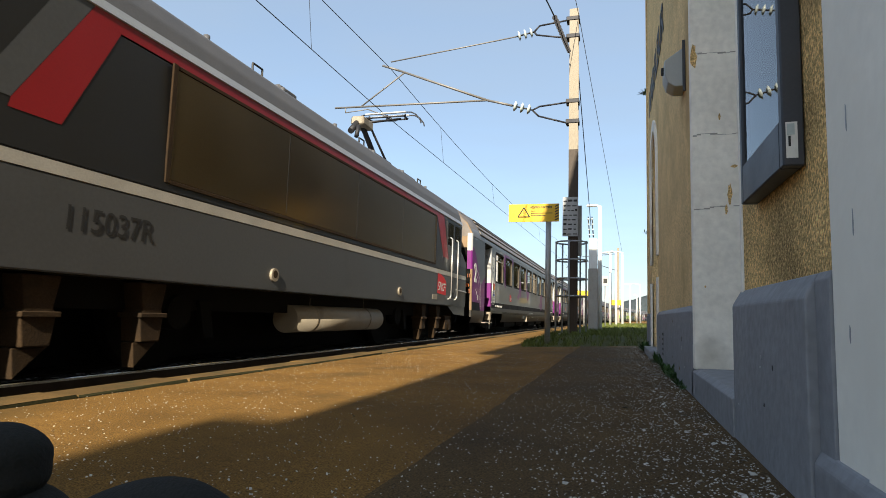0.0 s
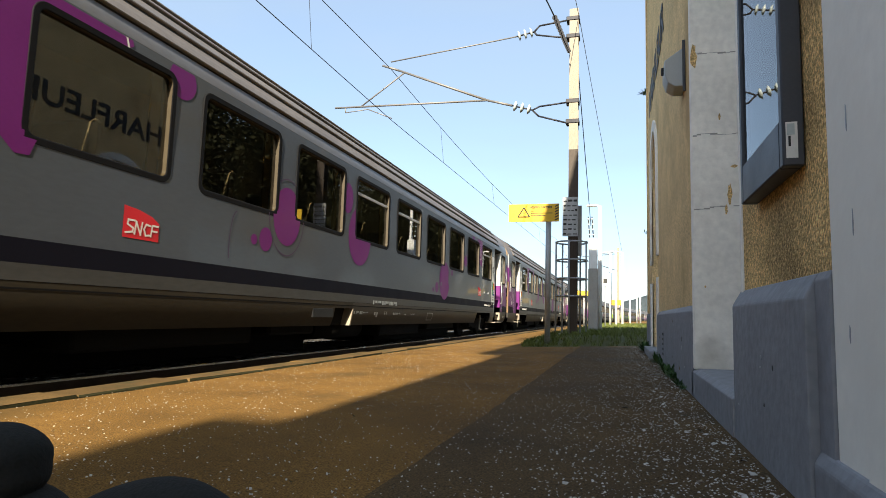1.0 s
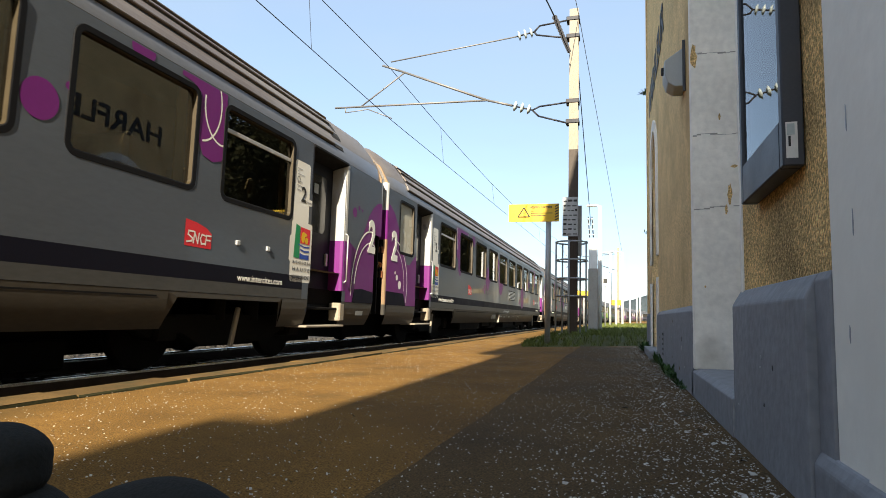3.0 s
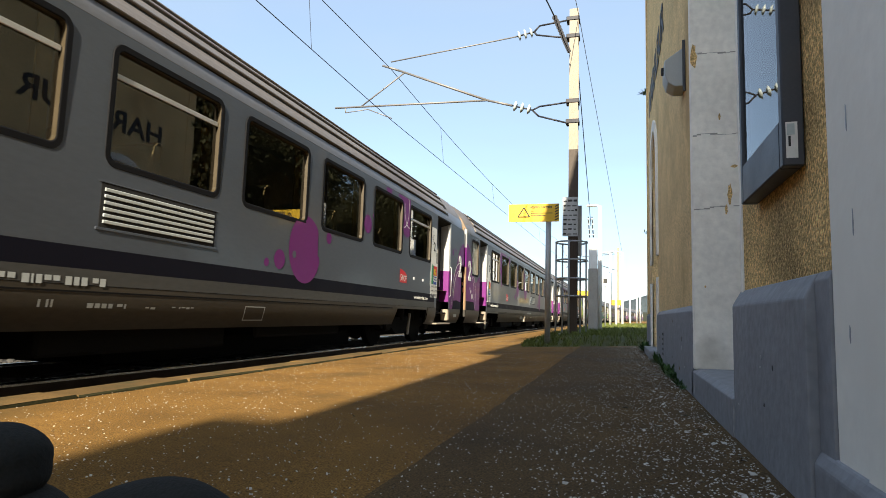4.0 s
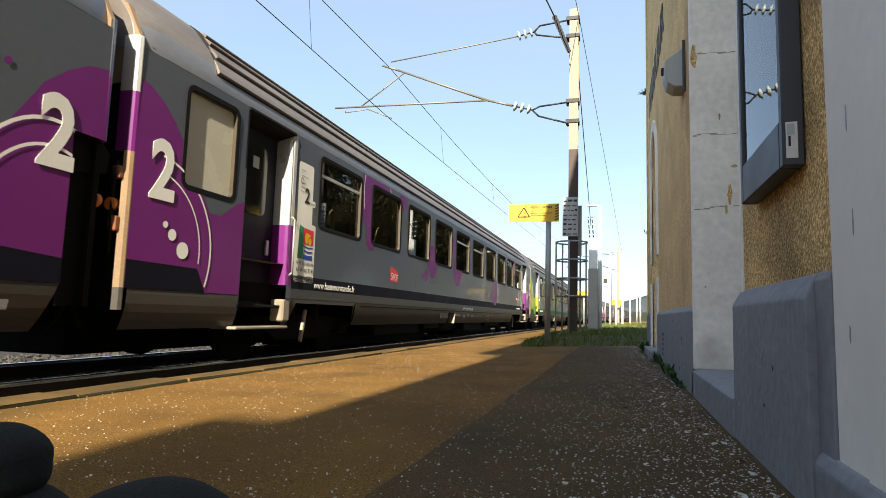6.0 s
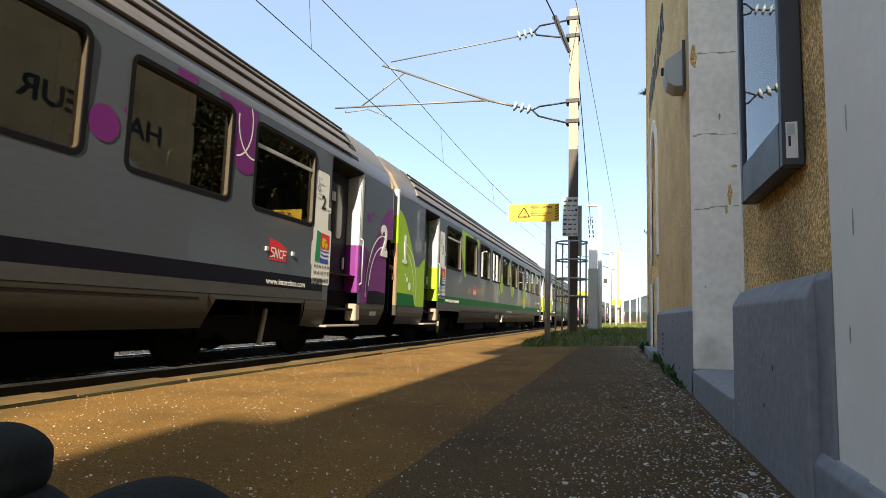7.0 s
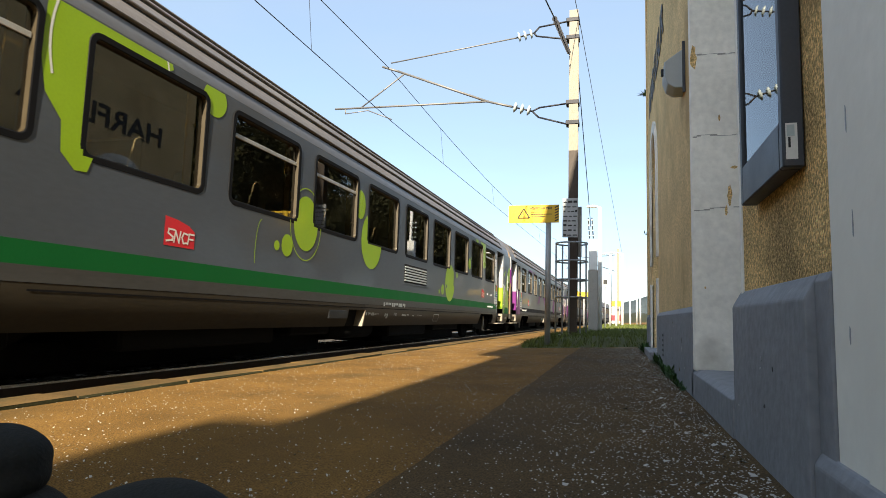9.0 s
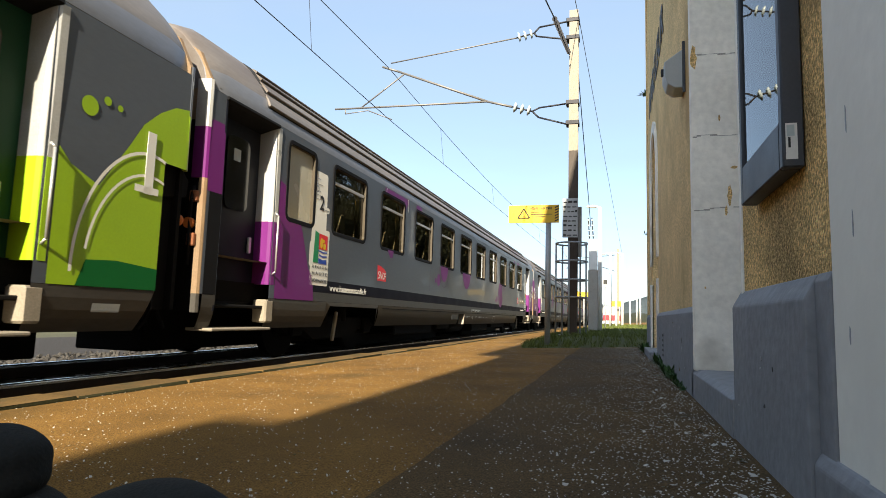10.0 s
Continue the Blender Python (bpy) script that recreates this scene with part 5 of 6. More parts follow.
def class_label(parent, u, number):
    """Tall white label beside a door, with the class number and the region's emblem."""
    lab = part("class_label", vinyl([round_rect(u + 0.06, u + 0.48, 1.62, 2.72, 0.05), round_rect(u, u + 0.384, 1.30, 1.66, 0.04), round_rect(u + 0.036, u + 0.6, 1.03, 1.87, 0.04), round_rect(u + 0.36, u + 0.564, 2.13, 2.22, 0.03)]), M["white"], parent, "white vinyl label beside the door")
    e = 0.0065
    part("emblem_green", vinyl([[(u + 0.11, 1.36), (u + 0.264, 1.36), (u + 0.264, 1.80), (u + 0.145, 1.83)]], proud=e), M["flag_green"], lab)
    part("emblem_red", vinyl([[(u + 0.27, 1.57), (u + 0.54, 1.57), (u + 0.54, 1.785), (u + 0.27, 1.80)]], proud=e), M["red"], lab)
    part("emblem_yellow", vinyl([disc(u + 0.348, 1.66, 0.05, 0.08, 10), disc(u + 0.444, 1.62, 0.045, 0.05, 10), disc(u + 0.396, 1.70, 0.06, 0.025, 10)], proud=e + 0.002), M["yellow"], lab)
    part("emblem_blue", vinyl([[(u + 0.276, 1.355), (u + 0.53, 1.355), (u + 0.53, 1.425), (u + 0.4, 1.415), (u + 0.276, 1.435)], [(u + 0.288, 1.47), (u + 0.4, 1.45), (u + 0.535, 1.462), (u + 0.535, 1.485), (u + 0.4, 1.475), (u + 0.288, 1.495)], [(u + 0.216, 1.545), (u + 0.4, 1.515), (u + 0.54, 1.525), (u + 0.54, 1.545), (u + 0.4, 1.535), (u + 0.216, 1.56)]], proud=e), M["blue"], lab)
    for z, txt, size in ((1.28, "R E G I O N", 0.06), (1.18, "H A U T E", 0.075), (1.075, "NORMANDIE", 0.075)):
        lettering("region_text", txt, size, M["anthracite"], lab, (SIDE + e, u + 0.096, z), "+x", 0.001, 1, "", 0.47, 0.0)
    lettering("class_number", number, 0.30, M["black"], lab, (flank(2.2) + e, u + 0.24, 2.16), "+x", 0.001, 0.95, "", 0, 0.006)
    if number == "1":
        part("class_number_foot", vinyl([[(u + 0.25, 2.155), (u + 0.36, 2.155), (u + 0.36, 2.175), (u + 0.25, 2.175)]], proud=e), M["black"], lab)
    part("pictogram", vinyl([arc_band(u + 0.156, 2.45, 0.04, 0.05, 0, 350, 0.01)], proud=e), M["anthracite"], lab)
    part("label_line", vinyl([[(u + 0.12, z), (u + 0.12 + w, z), (u + 0.12 + w, z + 0.012), (u + 0.12, z + 0.012)] for z, w in ((2.6, 0.12), (2.56, 0.03), (2.52, 0.2), (2.42, 0.13), (2.36, 0.13), (2.3, 0.1))] + [[(u + 0.408, 2.165), (u + 0.54, 2.165), (u + 0.54, 2.18), (u + 0.408, 2.18)]], proud=e), M["plate"], lab)


def carriage(seed, number, style, front_wc, rear_wc, stripe_mat, colour, label, url, group="carriages of the train"):
    r = random.Random(seed)
    car = thing("railway_carriage", label, "railway carriage", group)
    wins = windows_of(style)
    wcs = []
    if front_wc:
        wcs.append((0.80, 1.64) if style != "end_doors" else (1.75, 2.5))
    if rear_wc:
        wcs.append((24.82, 25.6))
    key = (style, front_wc, rear_wc)
    holes = [(a, b, WZ0 - 0.0, WZ1) for a, b in wins + wcs]
    doors = ends_of(style, rear_wc)
    gaps = [(a, b, 0.0, 3.03) for a, b in doors]
    col, stripe = M[colour], M[stripe_mat]
    part("body_side", shared(("body_side",) + key, lambda: make_shell(style, wcs, rear_wc), M["grey"]), None, car)
    part("lower_body", shared(("lower_body", style, rear_wc), lambda: make_skirt(style, rear_wc), M["skirt"]), None, car, "dusty lower body panels")
    part("mid_skirt", shared("mid_skirt", make_mid_skirt, M["skirt_dark"]), None, car, "dark brown grimy lower panels")
    part("fore_skirt", shared("fore_skirt", make_fore_skirt, M["skirt_mid"]), None, car, "brown dusty lower panels")
    part("skirt_recess", shared("skirt_recess", lambda: box(SIDE - 0.3, SIDE - 0.16, 10.9, 11.7, ZB, 0.78), M["under"]), None, car, "dark equipment recess")
    part("recess_edge", shared("recess_edge", lambda: prism([(11.50, ZB), (11.54, ZB), (11.655, 0.70), (11.62, 0.70)], SIDE - 0.2, SIDE + 0.001, "x"), M["tank"]), None, car, "pale slanted edge of the recess")
    part("roof", shared("roof", make_roof, [M["roof_rib"], M["shoulder"]]), None, car, "weathered brown-grey roof, shoulders paled to stand for sky sheen")
    for k in range(4):
        part("roof_rib", shared(("roof_rib", k), lambda: make_rib(k), M["roof_rib"]), None, car)
    part("roof_recess", shared("roof_recess", make_grooves, M["groove"]), None, car, "near-black sheet standing for the shade between the ribs")
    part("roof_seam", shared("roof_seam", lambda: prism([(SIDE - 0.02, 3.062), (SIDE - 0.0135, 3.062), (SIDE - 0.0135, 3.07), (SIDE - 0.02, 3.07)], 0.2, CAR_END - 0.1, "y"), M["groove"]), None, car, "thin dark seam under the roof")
    part("underframe", shared("underframe", make_underframe, M["under"]), None, car, "black underframe with equipment boxes")
    part("interior", shared("interior", liner, M["interior"]), None, car, "dim interior with seat backs")
    for u in (4.0, 22.4):
        bo = part("bogie", shared("bogie", make_bogie, M["under"]), None, car, "black bogie", (0, u, 0))
        for y in (-1.28, 1.28):
            part("wheelset", shared("wheelset", make_wheelset, M["under"]), None, bo, "", (0, y, 0))
        part("damper", shared("damper", lambda: box(-0.025, 0.025, -0.03, 0.03, -0.24, 0.24, 0.01), M["tank"]), None, car, "dusty damper", pose(1.2, u - 0.25, 0.42, -14))
    for u, way in ((CAR_START, -1), (CAR_END, 1)):
        part("end_wall", shared(("end_wall", way), lambda: make_end(u - way * 0.03, way), M["tan"]), None, car, "pale tan end wall")
        part("end_plate", shared(("end_plate", way), lambda: box(-SIDE + 0.03, SIDE - 0.05, min(u - way * 0.03, u - way * 0.08), max(u - way * 0.03, u - way * 0.08), 0.62, 2.715), M["under"]), None, car, "dark end plate")
        bits = ((0.60, 0.80, M["skirt"]), (0.80, 2.05, M["tan"]), (2.05, 2.62, col), (2.62, 3.16, M["jamb"]))
        if way > 0:
            bits = ((CUT_Z, 2.62, col), (2.62, 3.16, M["grey"]))
            part("end_recess", shared("end_recess", lambda: box(SIDE - 0.22, SIDE - 0.13, LOW_END - 0.1, CAR_END + 0.06, 0.62, CUT_Z, 0.01, box(SIDE - 0.15, SIDE - 0.012, LOW_END - 0.02, LOW_END, 0.62, CUT_Z)), M["rubber"]), None, car, "black recess at the carriage corner")
            part("recess_flap", shared("recess_flap", lambda: prism([(LOW_END + 0.02, 1.72), (CAR_END + 0.1, 1.8), (CAR_END + 0.12, 1.98), (CAR_END - 0.04, 2.12), (LOW_END + 0.02, 2.05)], SIDE - 0.13, SIDE - 0.1, "x", 0.006), M["rubber"]), None, car, "black rubber flap")
        else:
            part("corner_hose", shared("corner_hose", lambda: pipe([(SIDE - 0.1, u - 0.02, 1.95), (SIDE - 0.08, u - 0.07, 1.8), (SIDE - 0.12, u - 0.03, 1.6), (SIDE - 0.09, u - 0.06, 1.35), (SIDE - 0.12, u - 0.02, 1.1)], 0.02, None, 6), M["rubber"]), None, car, "dark cable on the corner pillar")
            for z0, z1 in ((1.3, 1.44), (1.78, 1.9)):
                part("coupler_socket", shared(("coupler_socket", z0), lambda: box(SIDE - 0.13, SIDE - 0.04, u - 0.06, u, z0, z1, 0.012), M["socket"]), None, car, "small orange-brown cable socket")
        for z0, z1, mt in bits:
            part("corner_pillar", shared(("corner_pillar", way, z0, colour), lambda: make_pillar(u, way, z0, z1, 0.055 if way < 0 and z1 < 2.1 else 0.16), mt), None, car)
        part("gangway", shared(("gangway", way, seed == 1), lambda: box(-0.75, 0.75, min(u, u + way * (0.34 if seed == 1 and way < 0 else 0.14)), max(u, u + way * (0.34 if seed == 1 and way < 0 else 0.14)), 0.95, 3.2, 0.06), M["rubber"]), None, car, "black rubber gangway")
        for hx, hs in HOSES:
            part("hose", shared(("hose", way, hx), lambda: make_hose(u, way, hx, hs), M["rubber"]), None, car, "hanging black hose")
        part("tail_lamp", shared(("tail_lamp", way), lambda: rod((1.28, u + way * 0.0, 1.55), (1.28, u + way * 0.05, 1.55), 0.06, None, 12), M["orange"]), None, car, "round orange lamp")
    # windows
    pair = {7: 2, 6: 6}.get(seed, 4)
    for k, (a, b) in enumerate(wins + wcs):
        wc = k >= len(wins)
        w, h = b - a, WZ1 - WZ0
        x = SIDE - 0.006
        at = (x, (a + b) / 2, (WZ0 + WZ1) / 2)
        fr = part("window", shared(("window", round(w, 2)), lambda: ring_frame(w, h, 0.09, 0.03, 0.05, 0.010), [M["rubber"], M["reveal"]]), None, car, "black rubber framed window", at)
        part("pane", shared(("pane", round(w, 2), wc), lambda: pane_mesh(w - 0.04, h - 0.04, 0.075, -0.04), M["frosted"] if wc else M["pane"]), None, fr, "frosted pane" if wc else "tinted pane")
        vent = (style == "end_doors" or k in (0, NWIN - 1, pair, pair + 1)) if not wc else rear_wc and seed == 6
        if vent:
            part("vent_bar", shared(("vent_bar", round(w, 2)), lambda: box(-0.037, -0.02, -w / 2 + 0.04, w / 2 - 0.04, h / 2 - 0.285, h / 2 - 0.235, 0.004), M["alu"]), None, fr, "aluminium bar of the tilting vent")
        if not wc:
            part("curtain", shared("curtain", lambda: prism([(-0.13, -0.5), (0.0, -0.5), (-0.01, 0.52), (-0.15, 0.52)], -0.14, -0.12, "x"), M["curtain"]), None, fr, "yellow curtain", (0, w / 2 - 0.02, 0))
    # door recesses
    for n_, (a, b) in enumerate(doors):
        leaf = part("door", shared(("door", n_, rear_wc, style, colour), lambda: box(SIDE - 0.29, SIDE - 0.24, a + 0.02, b - 0.02, 0.66, 3.0, 0.01), M["door_dark"] if colour == "purple" else M["deepgreen"]), None, car, "dark folding entrance door")
        part("door_window", shared(("door_window", n_, rear_wc, style), lambda: prism(round_rect(a + 0.32, b - 0.25, 1.85, 2.75, 0.1), SIDE - 0.239, SIDE - 0.232, "x"), M["dark_glass"]), None, leaf, "dark rounded door window")
        part("door_handle", shared(("door_handle", n_, rear_wc, style), lambda: box(SIDE - 0.238, SIDE - 0.20, b - 0.2, b - 0.15, 1.35, 1.55, 0.008), M["alu"]), None, leaf, "metal handle")
        part("door_note", shared(("door_note", n_, rear_wc, style), lambda: box(SIDE - 0.231, SIDE - 0.226, a + 0.45, a + 0.58, 2.45, 2.6), M["lamp_white"]), None, leaf, "small notice")
        for z0, z1, mt, tag in ((0.97, 1.78, col, colour), (1.78, 3.03, M["jamb"], "pale")):
            part("door_jamb", shared(("door_jamb", n_, rear_wc, style, tag), lambda: prism([(SIDE - 0.29, b + 0.02), (SIDE - 0.29, b - 0.03), (SIDE - 0.06, b - 0.012), (SIDE - 0.018, b + 0.0), (SIDE + 0.002, b + 0.03), (SIDE + 0.003, b + 0.10), (SIDE - 0.03, b + 0.12)], z0, z1, "z"), mt), None, car, "pale rounded door jamb" if tag == "pale" else "")
        part("door_head", shared(("door_head", n_, rear_wc, style), lambda: prism([(SIDE - 0.29, 3.06), (SIDE + 0.015, 3.06), (SIDE + 0.02, 3.03), (SIDE - 0.02, 3.0), (SIDE - 0.29, 2.92)], a - 0.02, b + 0.03, "y"), M["rubber"]), None, car)
        part("near_jamb", shared(("near_jamb", n_, rear_wc, style), lambda: box(SIDE - 0.29, SIDE - 0.004, a - 0.03, a, 0.62, 3.03), M["door_dark"]), None, car)
        part("step_box", shared(("step_box", n_, rear_wc, style), lambda: box(SIDE - 0.2, SIDE + 0.003, b - 0.05, b + 0.12, 0.49, 0.78, 0.02), M["tank"]), None, car, "dusty step box")
        st_ = part("entrance_step", shared(("entrance_step", n_, rear_wc, style), lambda: box(SIDE - 0.29, SIDE + 0.06, a - 0.1, b, 0.40, 0.435, 0.01), M["tank"]), None, car, "metal entrance step")
        part("tread", shared(("tread", n_, rear_wc, style), lambda: box(SIDE - 0.33, SIDE - 0.05, a, b, 0.66, 0.70, 0.01), M["under"]), None, st_)
        part("grab_rail", shared(("grab_rail", n_, rear_wc, style), lambda: pipe([(SIDE + 0.0, b + 0.05, 1.1), (SIDE + 0.045, b + 0.05, 1.14), (SIDE + 0.045, b + 0.05, 1.86), (SIDE, b + 0.05, 1.9)], 0.012, None, 8), M["alu"]), None, car, "slim metal grab rail")
    # livery
    lo = ends_of(style)[0][1]
    part("stripe", shared(("stripe", style, stripe_mat), lambda: vinyl([[(lo + 0.12, 0.93), (23.34, 0.93), (23.34, 1.115), (lo + 0.12, 1.115)]]), stripe), None, car, "dark stripe along the waist")
    part("dusty_band", shared(("dusty_band", style), lambda: vinyl([[(lo + 0.12, 0.80), (23.34, 0.80), (23.34, 0.93), (lo + 0.12, 0.93)]]), M["band"]), None, car, "dusty grey band under the stripe")
    part("seam", shared(("seam", style), lambda: vinyl([[(5.3, 0.735), (20.6, 0.735), (20.6, 0.75), (5.3, 0.75)]]), M["rubber"]), None, car, "thin dark panel seam")
    f1 = ends_of(style)[0][0]
    if style == "end_doors":
        after = [(1.57, 0.8), (2.6, 0.8), (2.55, 1.15), (2.35, 1.3), (2.2, 1.75), (2.0, 2.1), (1.75, 2.3), (1.57, 2.35)]
        part("front_colour", vinyl([after], holes), col, car, "coloured sweep beside the end door")
        part("corner_colour", vinyl([[(0.16, 1.92), (0.41, 1.92), (0.41, 2.72), (0.16, 2.72)]]), col, car, "coloured corner panel")
        # flat black on the wall stands for the darkness of a wider door opening
        part("corner_base", vinyl([[(0.2, 0.80), (0.41, 0.80), (0.41, 1.92), (0.2, 1.92)]]), M["rubber"], car, "black sheet standing for the dark door opening")
    else:
        f0 = CAR_START + 0.06
        edge = [(f0, 2.76), (0.3, 2.73), (0.48, 2.63), (0.64, 2.48), (0.78, 2.3), (0.92, 2.12), (1.04, 1.94), (1.14, 1.78), (1.24, 1.66), (1.34, 1.6), (1.46, 1.66), (1.58, 1.76), (1.7, 1.84), (f1 - 0.01, 1.9)]
        part("front_colour", vinyl([[(f0, 0.80)] + edge + [(f1 - 0.01, 0.80)]], holes), col, car, "coloured sweep at the carriage end")
        part("front_base", vinyl([[(f0, 0.80), (1.24, 0.80), (1.1, 1.045), (f0, 1.06)]], proud=0.006), stripe, car)
        for arc in (arc_band(0.42, 1.2, 0.88, 0.92, -22, 84, 0.024), arc_band(0.4, 1.2, 0.72, 0.76, -8, 80, 0.018)):
            part("front_arc", vinyl([arc], [(p, q, WZ0 - 0.04, WZ1 + 0.04) for p, q in wcs], 0.009, keep=(f0, 1.6, 0.85, 2.6)), M["white"], car, "white arcs")
        for q in (disc(0.60, 1.44, 0.034), disc(0.70, 1.35, 0.058), disc(0.86, 1.21, 0.085)):
            part("dot", vinyl([q], proud=0.009), M["white"], car, "white dot")
        lettering("class_digit", number, 0.80, M["white"], car, (flank(1.7) + 0.011, 0.345 if number == "2" else 0.37, 1.69), "+x", 0.002, 0.85, "large white class number", 0, 0.024)
        if number == "1":
            part("digit_foot", vinyl([[(0.37, 1.68), (0.67, 1.68), (0.67, 1.745), (0.37, 1.745)]], proud=0.013), M["white"], car)
    b2 = ends_of(style, rear_wc)[1][1] + 0.12
    low = [(LOW_END, CAR_END + 0.1, 0.0, CUT_Z)]
    r1 = CAR_END - 0.06
    edge = [(r1, 2.68), (26.0, 2.64), (25.8, 2.52), (25.6, 2.34), (25.45, 2.1), (25.3, 1.86), (25.15, 1.66), (25.02, 1.56), (24.94, 1.62), (24.86, 1.78), (b2, 1.9)]
    part("rear_colour", vinyl([[(b2, 0.8), (r1, 0.8)] + edge], holes + low), col, car, "coloured sweep at the carriage end")
    part("rear_base", vinyl([[(25.0, 0.80), (LOW_END, 0.80), (LOW_END, 1.0), (25.4, 1.04), (25.08, 1.02)]], proud=0.006), stripe, car)
    for arc in (arc_band(25.72, 0.95, 0.80, 1.14, 62, 182, 0.03), arc_band(25.72, 0.95, 0.68, 0.93, 58, 170, 0.026)):
        part("rear_arc", vinyl([arc], [(p - 0.04, q + 0.04, c - 0.04, d + 0.04) for p, q, c, d in holes] + low, 0.009, keep=(24.5, r1, 0.85, 2.6)), M["white"], car, "white arcs")
    digit_u = {1: 25.72, 6: 25.70}.get(seed, 25.53 if number == "1" else 25.58)
    for q in (disc(24.99, 2.31, 0.085), disc(25.165, 2.41, 0.04), disc(25.305, 2.39, 0.03)):
        part("dot", vinyl([q], holes, 0.006), col, car)
    lettering("class_digit", number, 0.80, M["white"], car, (flank(1.7) + 0.011, digit_u, 1.80 if rear_wc and seed == 1 else 1.72), "+x", 0.002, 0.85, "large white class number", 0, 0.024)
    if number == "1":
        part("digit_foot", vinyl([[(digit_u, 1.70), (digit_u + 0.3, 1.70), (digit_u + 0.3, 1.765), (digit_u, 1.765)]], proud=0.013), M["white"], car)
    for u in (21.81, 22.44):
        part("side_lamp", shared(("side_lamp", u), lambda: box(SIDE - 0.01, SIDE + 0.02, u - 0.035, u + 0.035, 1.37, 1.43, 0.008), M["plate"]), None, car, "small pale side lamp")
    part("side_scar", shared(("side_scar",), lambda: vinyl([round_rect(25.2, 25.5, 0.585, 0.66, 0.005)]), M["lamp_white"]), None, car, "small white data panel")
    shift = PITCH if seed == 6 else 0.0
    blobs = [[(5.24, 3.12), (5.22, 2.55), (5.28, 2.28), (5.44, 2.1), (5.46, 1.85), (5.6, 1.73), (5.72, 1.74), (5.78, 1.9), (5.9, 2.9), (6.5, 2.92), (6.62, 3.0), (6.58, 3.12)],
             disc(7.28, 2.93, 0.2, 0.19), disc(9.40 + shift, 1.88, 0.34, 0.39), disc(8.92 + shift, 1.515, 0.14, 0.15), disc(8.67 + shift, 1.485, 0.065),
             disc(11.77 + shift, 1.93, 0.46, 0.5), disc(11.24 + shift, 2.5, 0.2, 0.25), disc(16.40, 1.30, 0.13), disc(16.10, 1.235, 0.055), disc(17.76, 1.75, 0.085), disc(19.22, 2.2, 0.165), disc(19.46, 2.39, 0.035), disc(20.2, 3.03, 0.15, 0.11),
             [(20.72, 3.0), (20.74, 3.12), (21.46, 3.12), (21.48, 2.4), (21.42, 2.27), (21.27, 2.22), (21.1, 2.26), (21.02, 2.4), (21.02, 2.92), (20.9, 2.98)]]
    # the large patch has a bite out of one side and a small eye
    bite = [(17.065 + 0.45 * math.cos(radians(q)), 1.5 + 0.48 * math.sin(radians(q))) for q in range(42, 348, 10)]
    blobs.append(bite + [(17.47, 1.42), (17.39, 1.48), (17.345, 1.56), (17.34, 1.64), (17.37, 1.72), (17.42, 1.77)])
    for q in blobs:
        part("blob", vinyl([q], holes + gaps, 0.0042, keep=(3.2, 23.0, 0.9, 3.05)), col, car, "round livery patch")
    part("blob_eye", vinyl([disc(16.76, 1.40, 0.05)], proud=0.006), M["grey"], car, "small grey eye in the patch")
    ring_mat = {"purple": M["plum"], "lime": M["lime"]}[colour]
    for ring in (arc_band(9.40 + shift, 1.87, 0.44, 0.52, 0, 360, 0.016, 36), arc_band(8.3 + shift, 1.35, 0.12, 0.42, 90, 200, 0.014, 10)):
        part("thin_ring", vinyl([ring], holes, 0.0055), ring_mat, car, "thin drawn ring")
    for ring in (arc_band(5.75, 2.75, 0.48, 0.75, 95, 205, 0.022), arc_band(6.38, 2.85, 0.2, 0.35, -10, 85, 0.022), arc_band(21.05, 2.85, 0.33, 0.45, -85, 70, 0.022), arc_band(21.4, 2.85, 0.32, 0.42, 170, 285, 0.022)):
        part("thin_ring", vinyl([ring], holes, 0.0058, keep=(3.2, 23.0, 0.9, 3.05)), M["white"], car, "thin white curve")
    logo(car, 4.98 if style == "end_doors" else 6.66, 1.25, 0.44)
    logo(car, 21.87 if seed == 5 else 20.92, 1.27, 0.42)
    class_label(car, lo + 0.12 if style != "end_doors" else 2.42, number)
    class_label(car, 22.95, number)
    lettering("web_text", url, 0.15, M["white"], car, (SIDE + 0.007, lo + 0.75 if style != "end_doors" else 3.1, 0.965), "+x", 0.001, 0.95)
    lettering("web_text", "www.intercites.com", 0.115, M["white"], car, (SIDE + 0.007, 21.84, 0.965), "+x", 0.001, 0.95, "", 0.97)
    marks = []
    for u, w, z, h in ((12.46, 1.2, 0.79, 0.07), (10.3, 0.52, 0.59, 0.05), (11.66, 0.34, 0.61, 0.05), (12.05, 0.18, 0.625, 0.02), (12.55, 0.2, 0.56, 0.09), (13.05, 0.14, 0.61, 0.06), (13.5, 0.42, 0.61, 0.04), (14.15, 0.12, 0.61, 0.02), (14.5, 0.3, 0.62, 0.02)):
        q = random.Random(u)
        x = u
        while x < u + w:
            d = q.choice((0.02, 0.045, 0.05, 0.06))
            low = z + q.choice((0, 0, h * 0.4))
            marks.append([(x, low), (x + d, low), (x + d, z + h), (x, z + h)])
            x += d + q.choice((0.015, 0.02, 0.05))
    part("running_marks", shared("running_marks", lambda: vinyl(marks, proud=0.006), M["lamp_white"]), None, car, "rows of small white markings")
    part("mark_frame", shared("mark_frame", lambda: vinyl([[(15.72, z), (16.14, z), (16.14, z + 0.012), (15.72, z + 0.012)] for z in (0.5, 0.66)] + [[(u, 0.5), (u + 0.014, 0.5), (u + 0.014, 0.672), (u, 0.672)] for u in (15.72, 16.126)], proud=0.006), M["lamp_white"]), None, car)
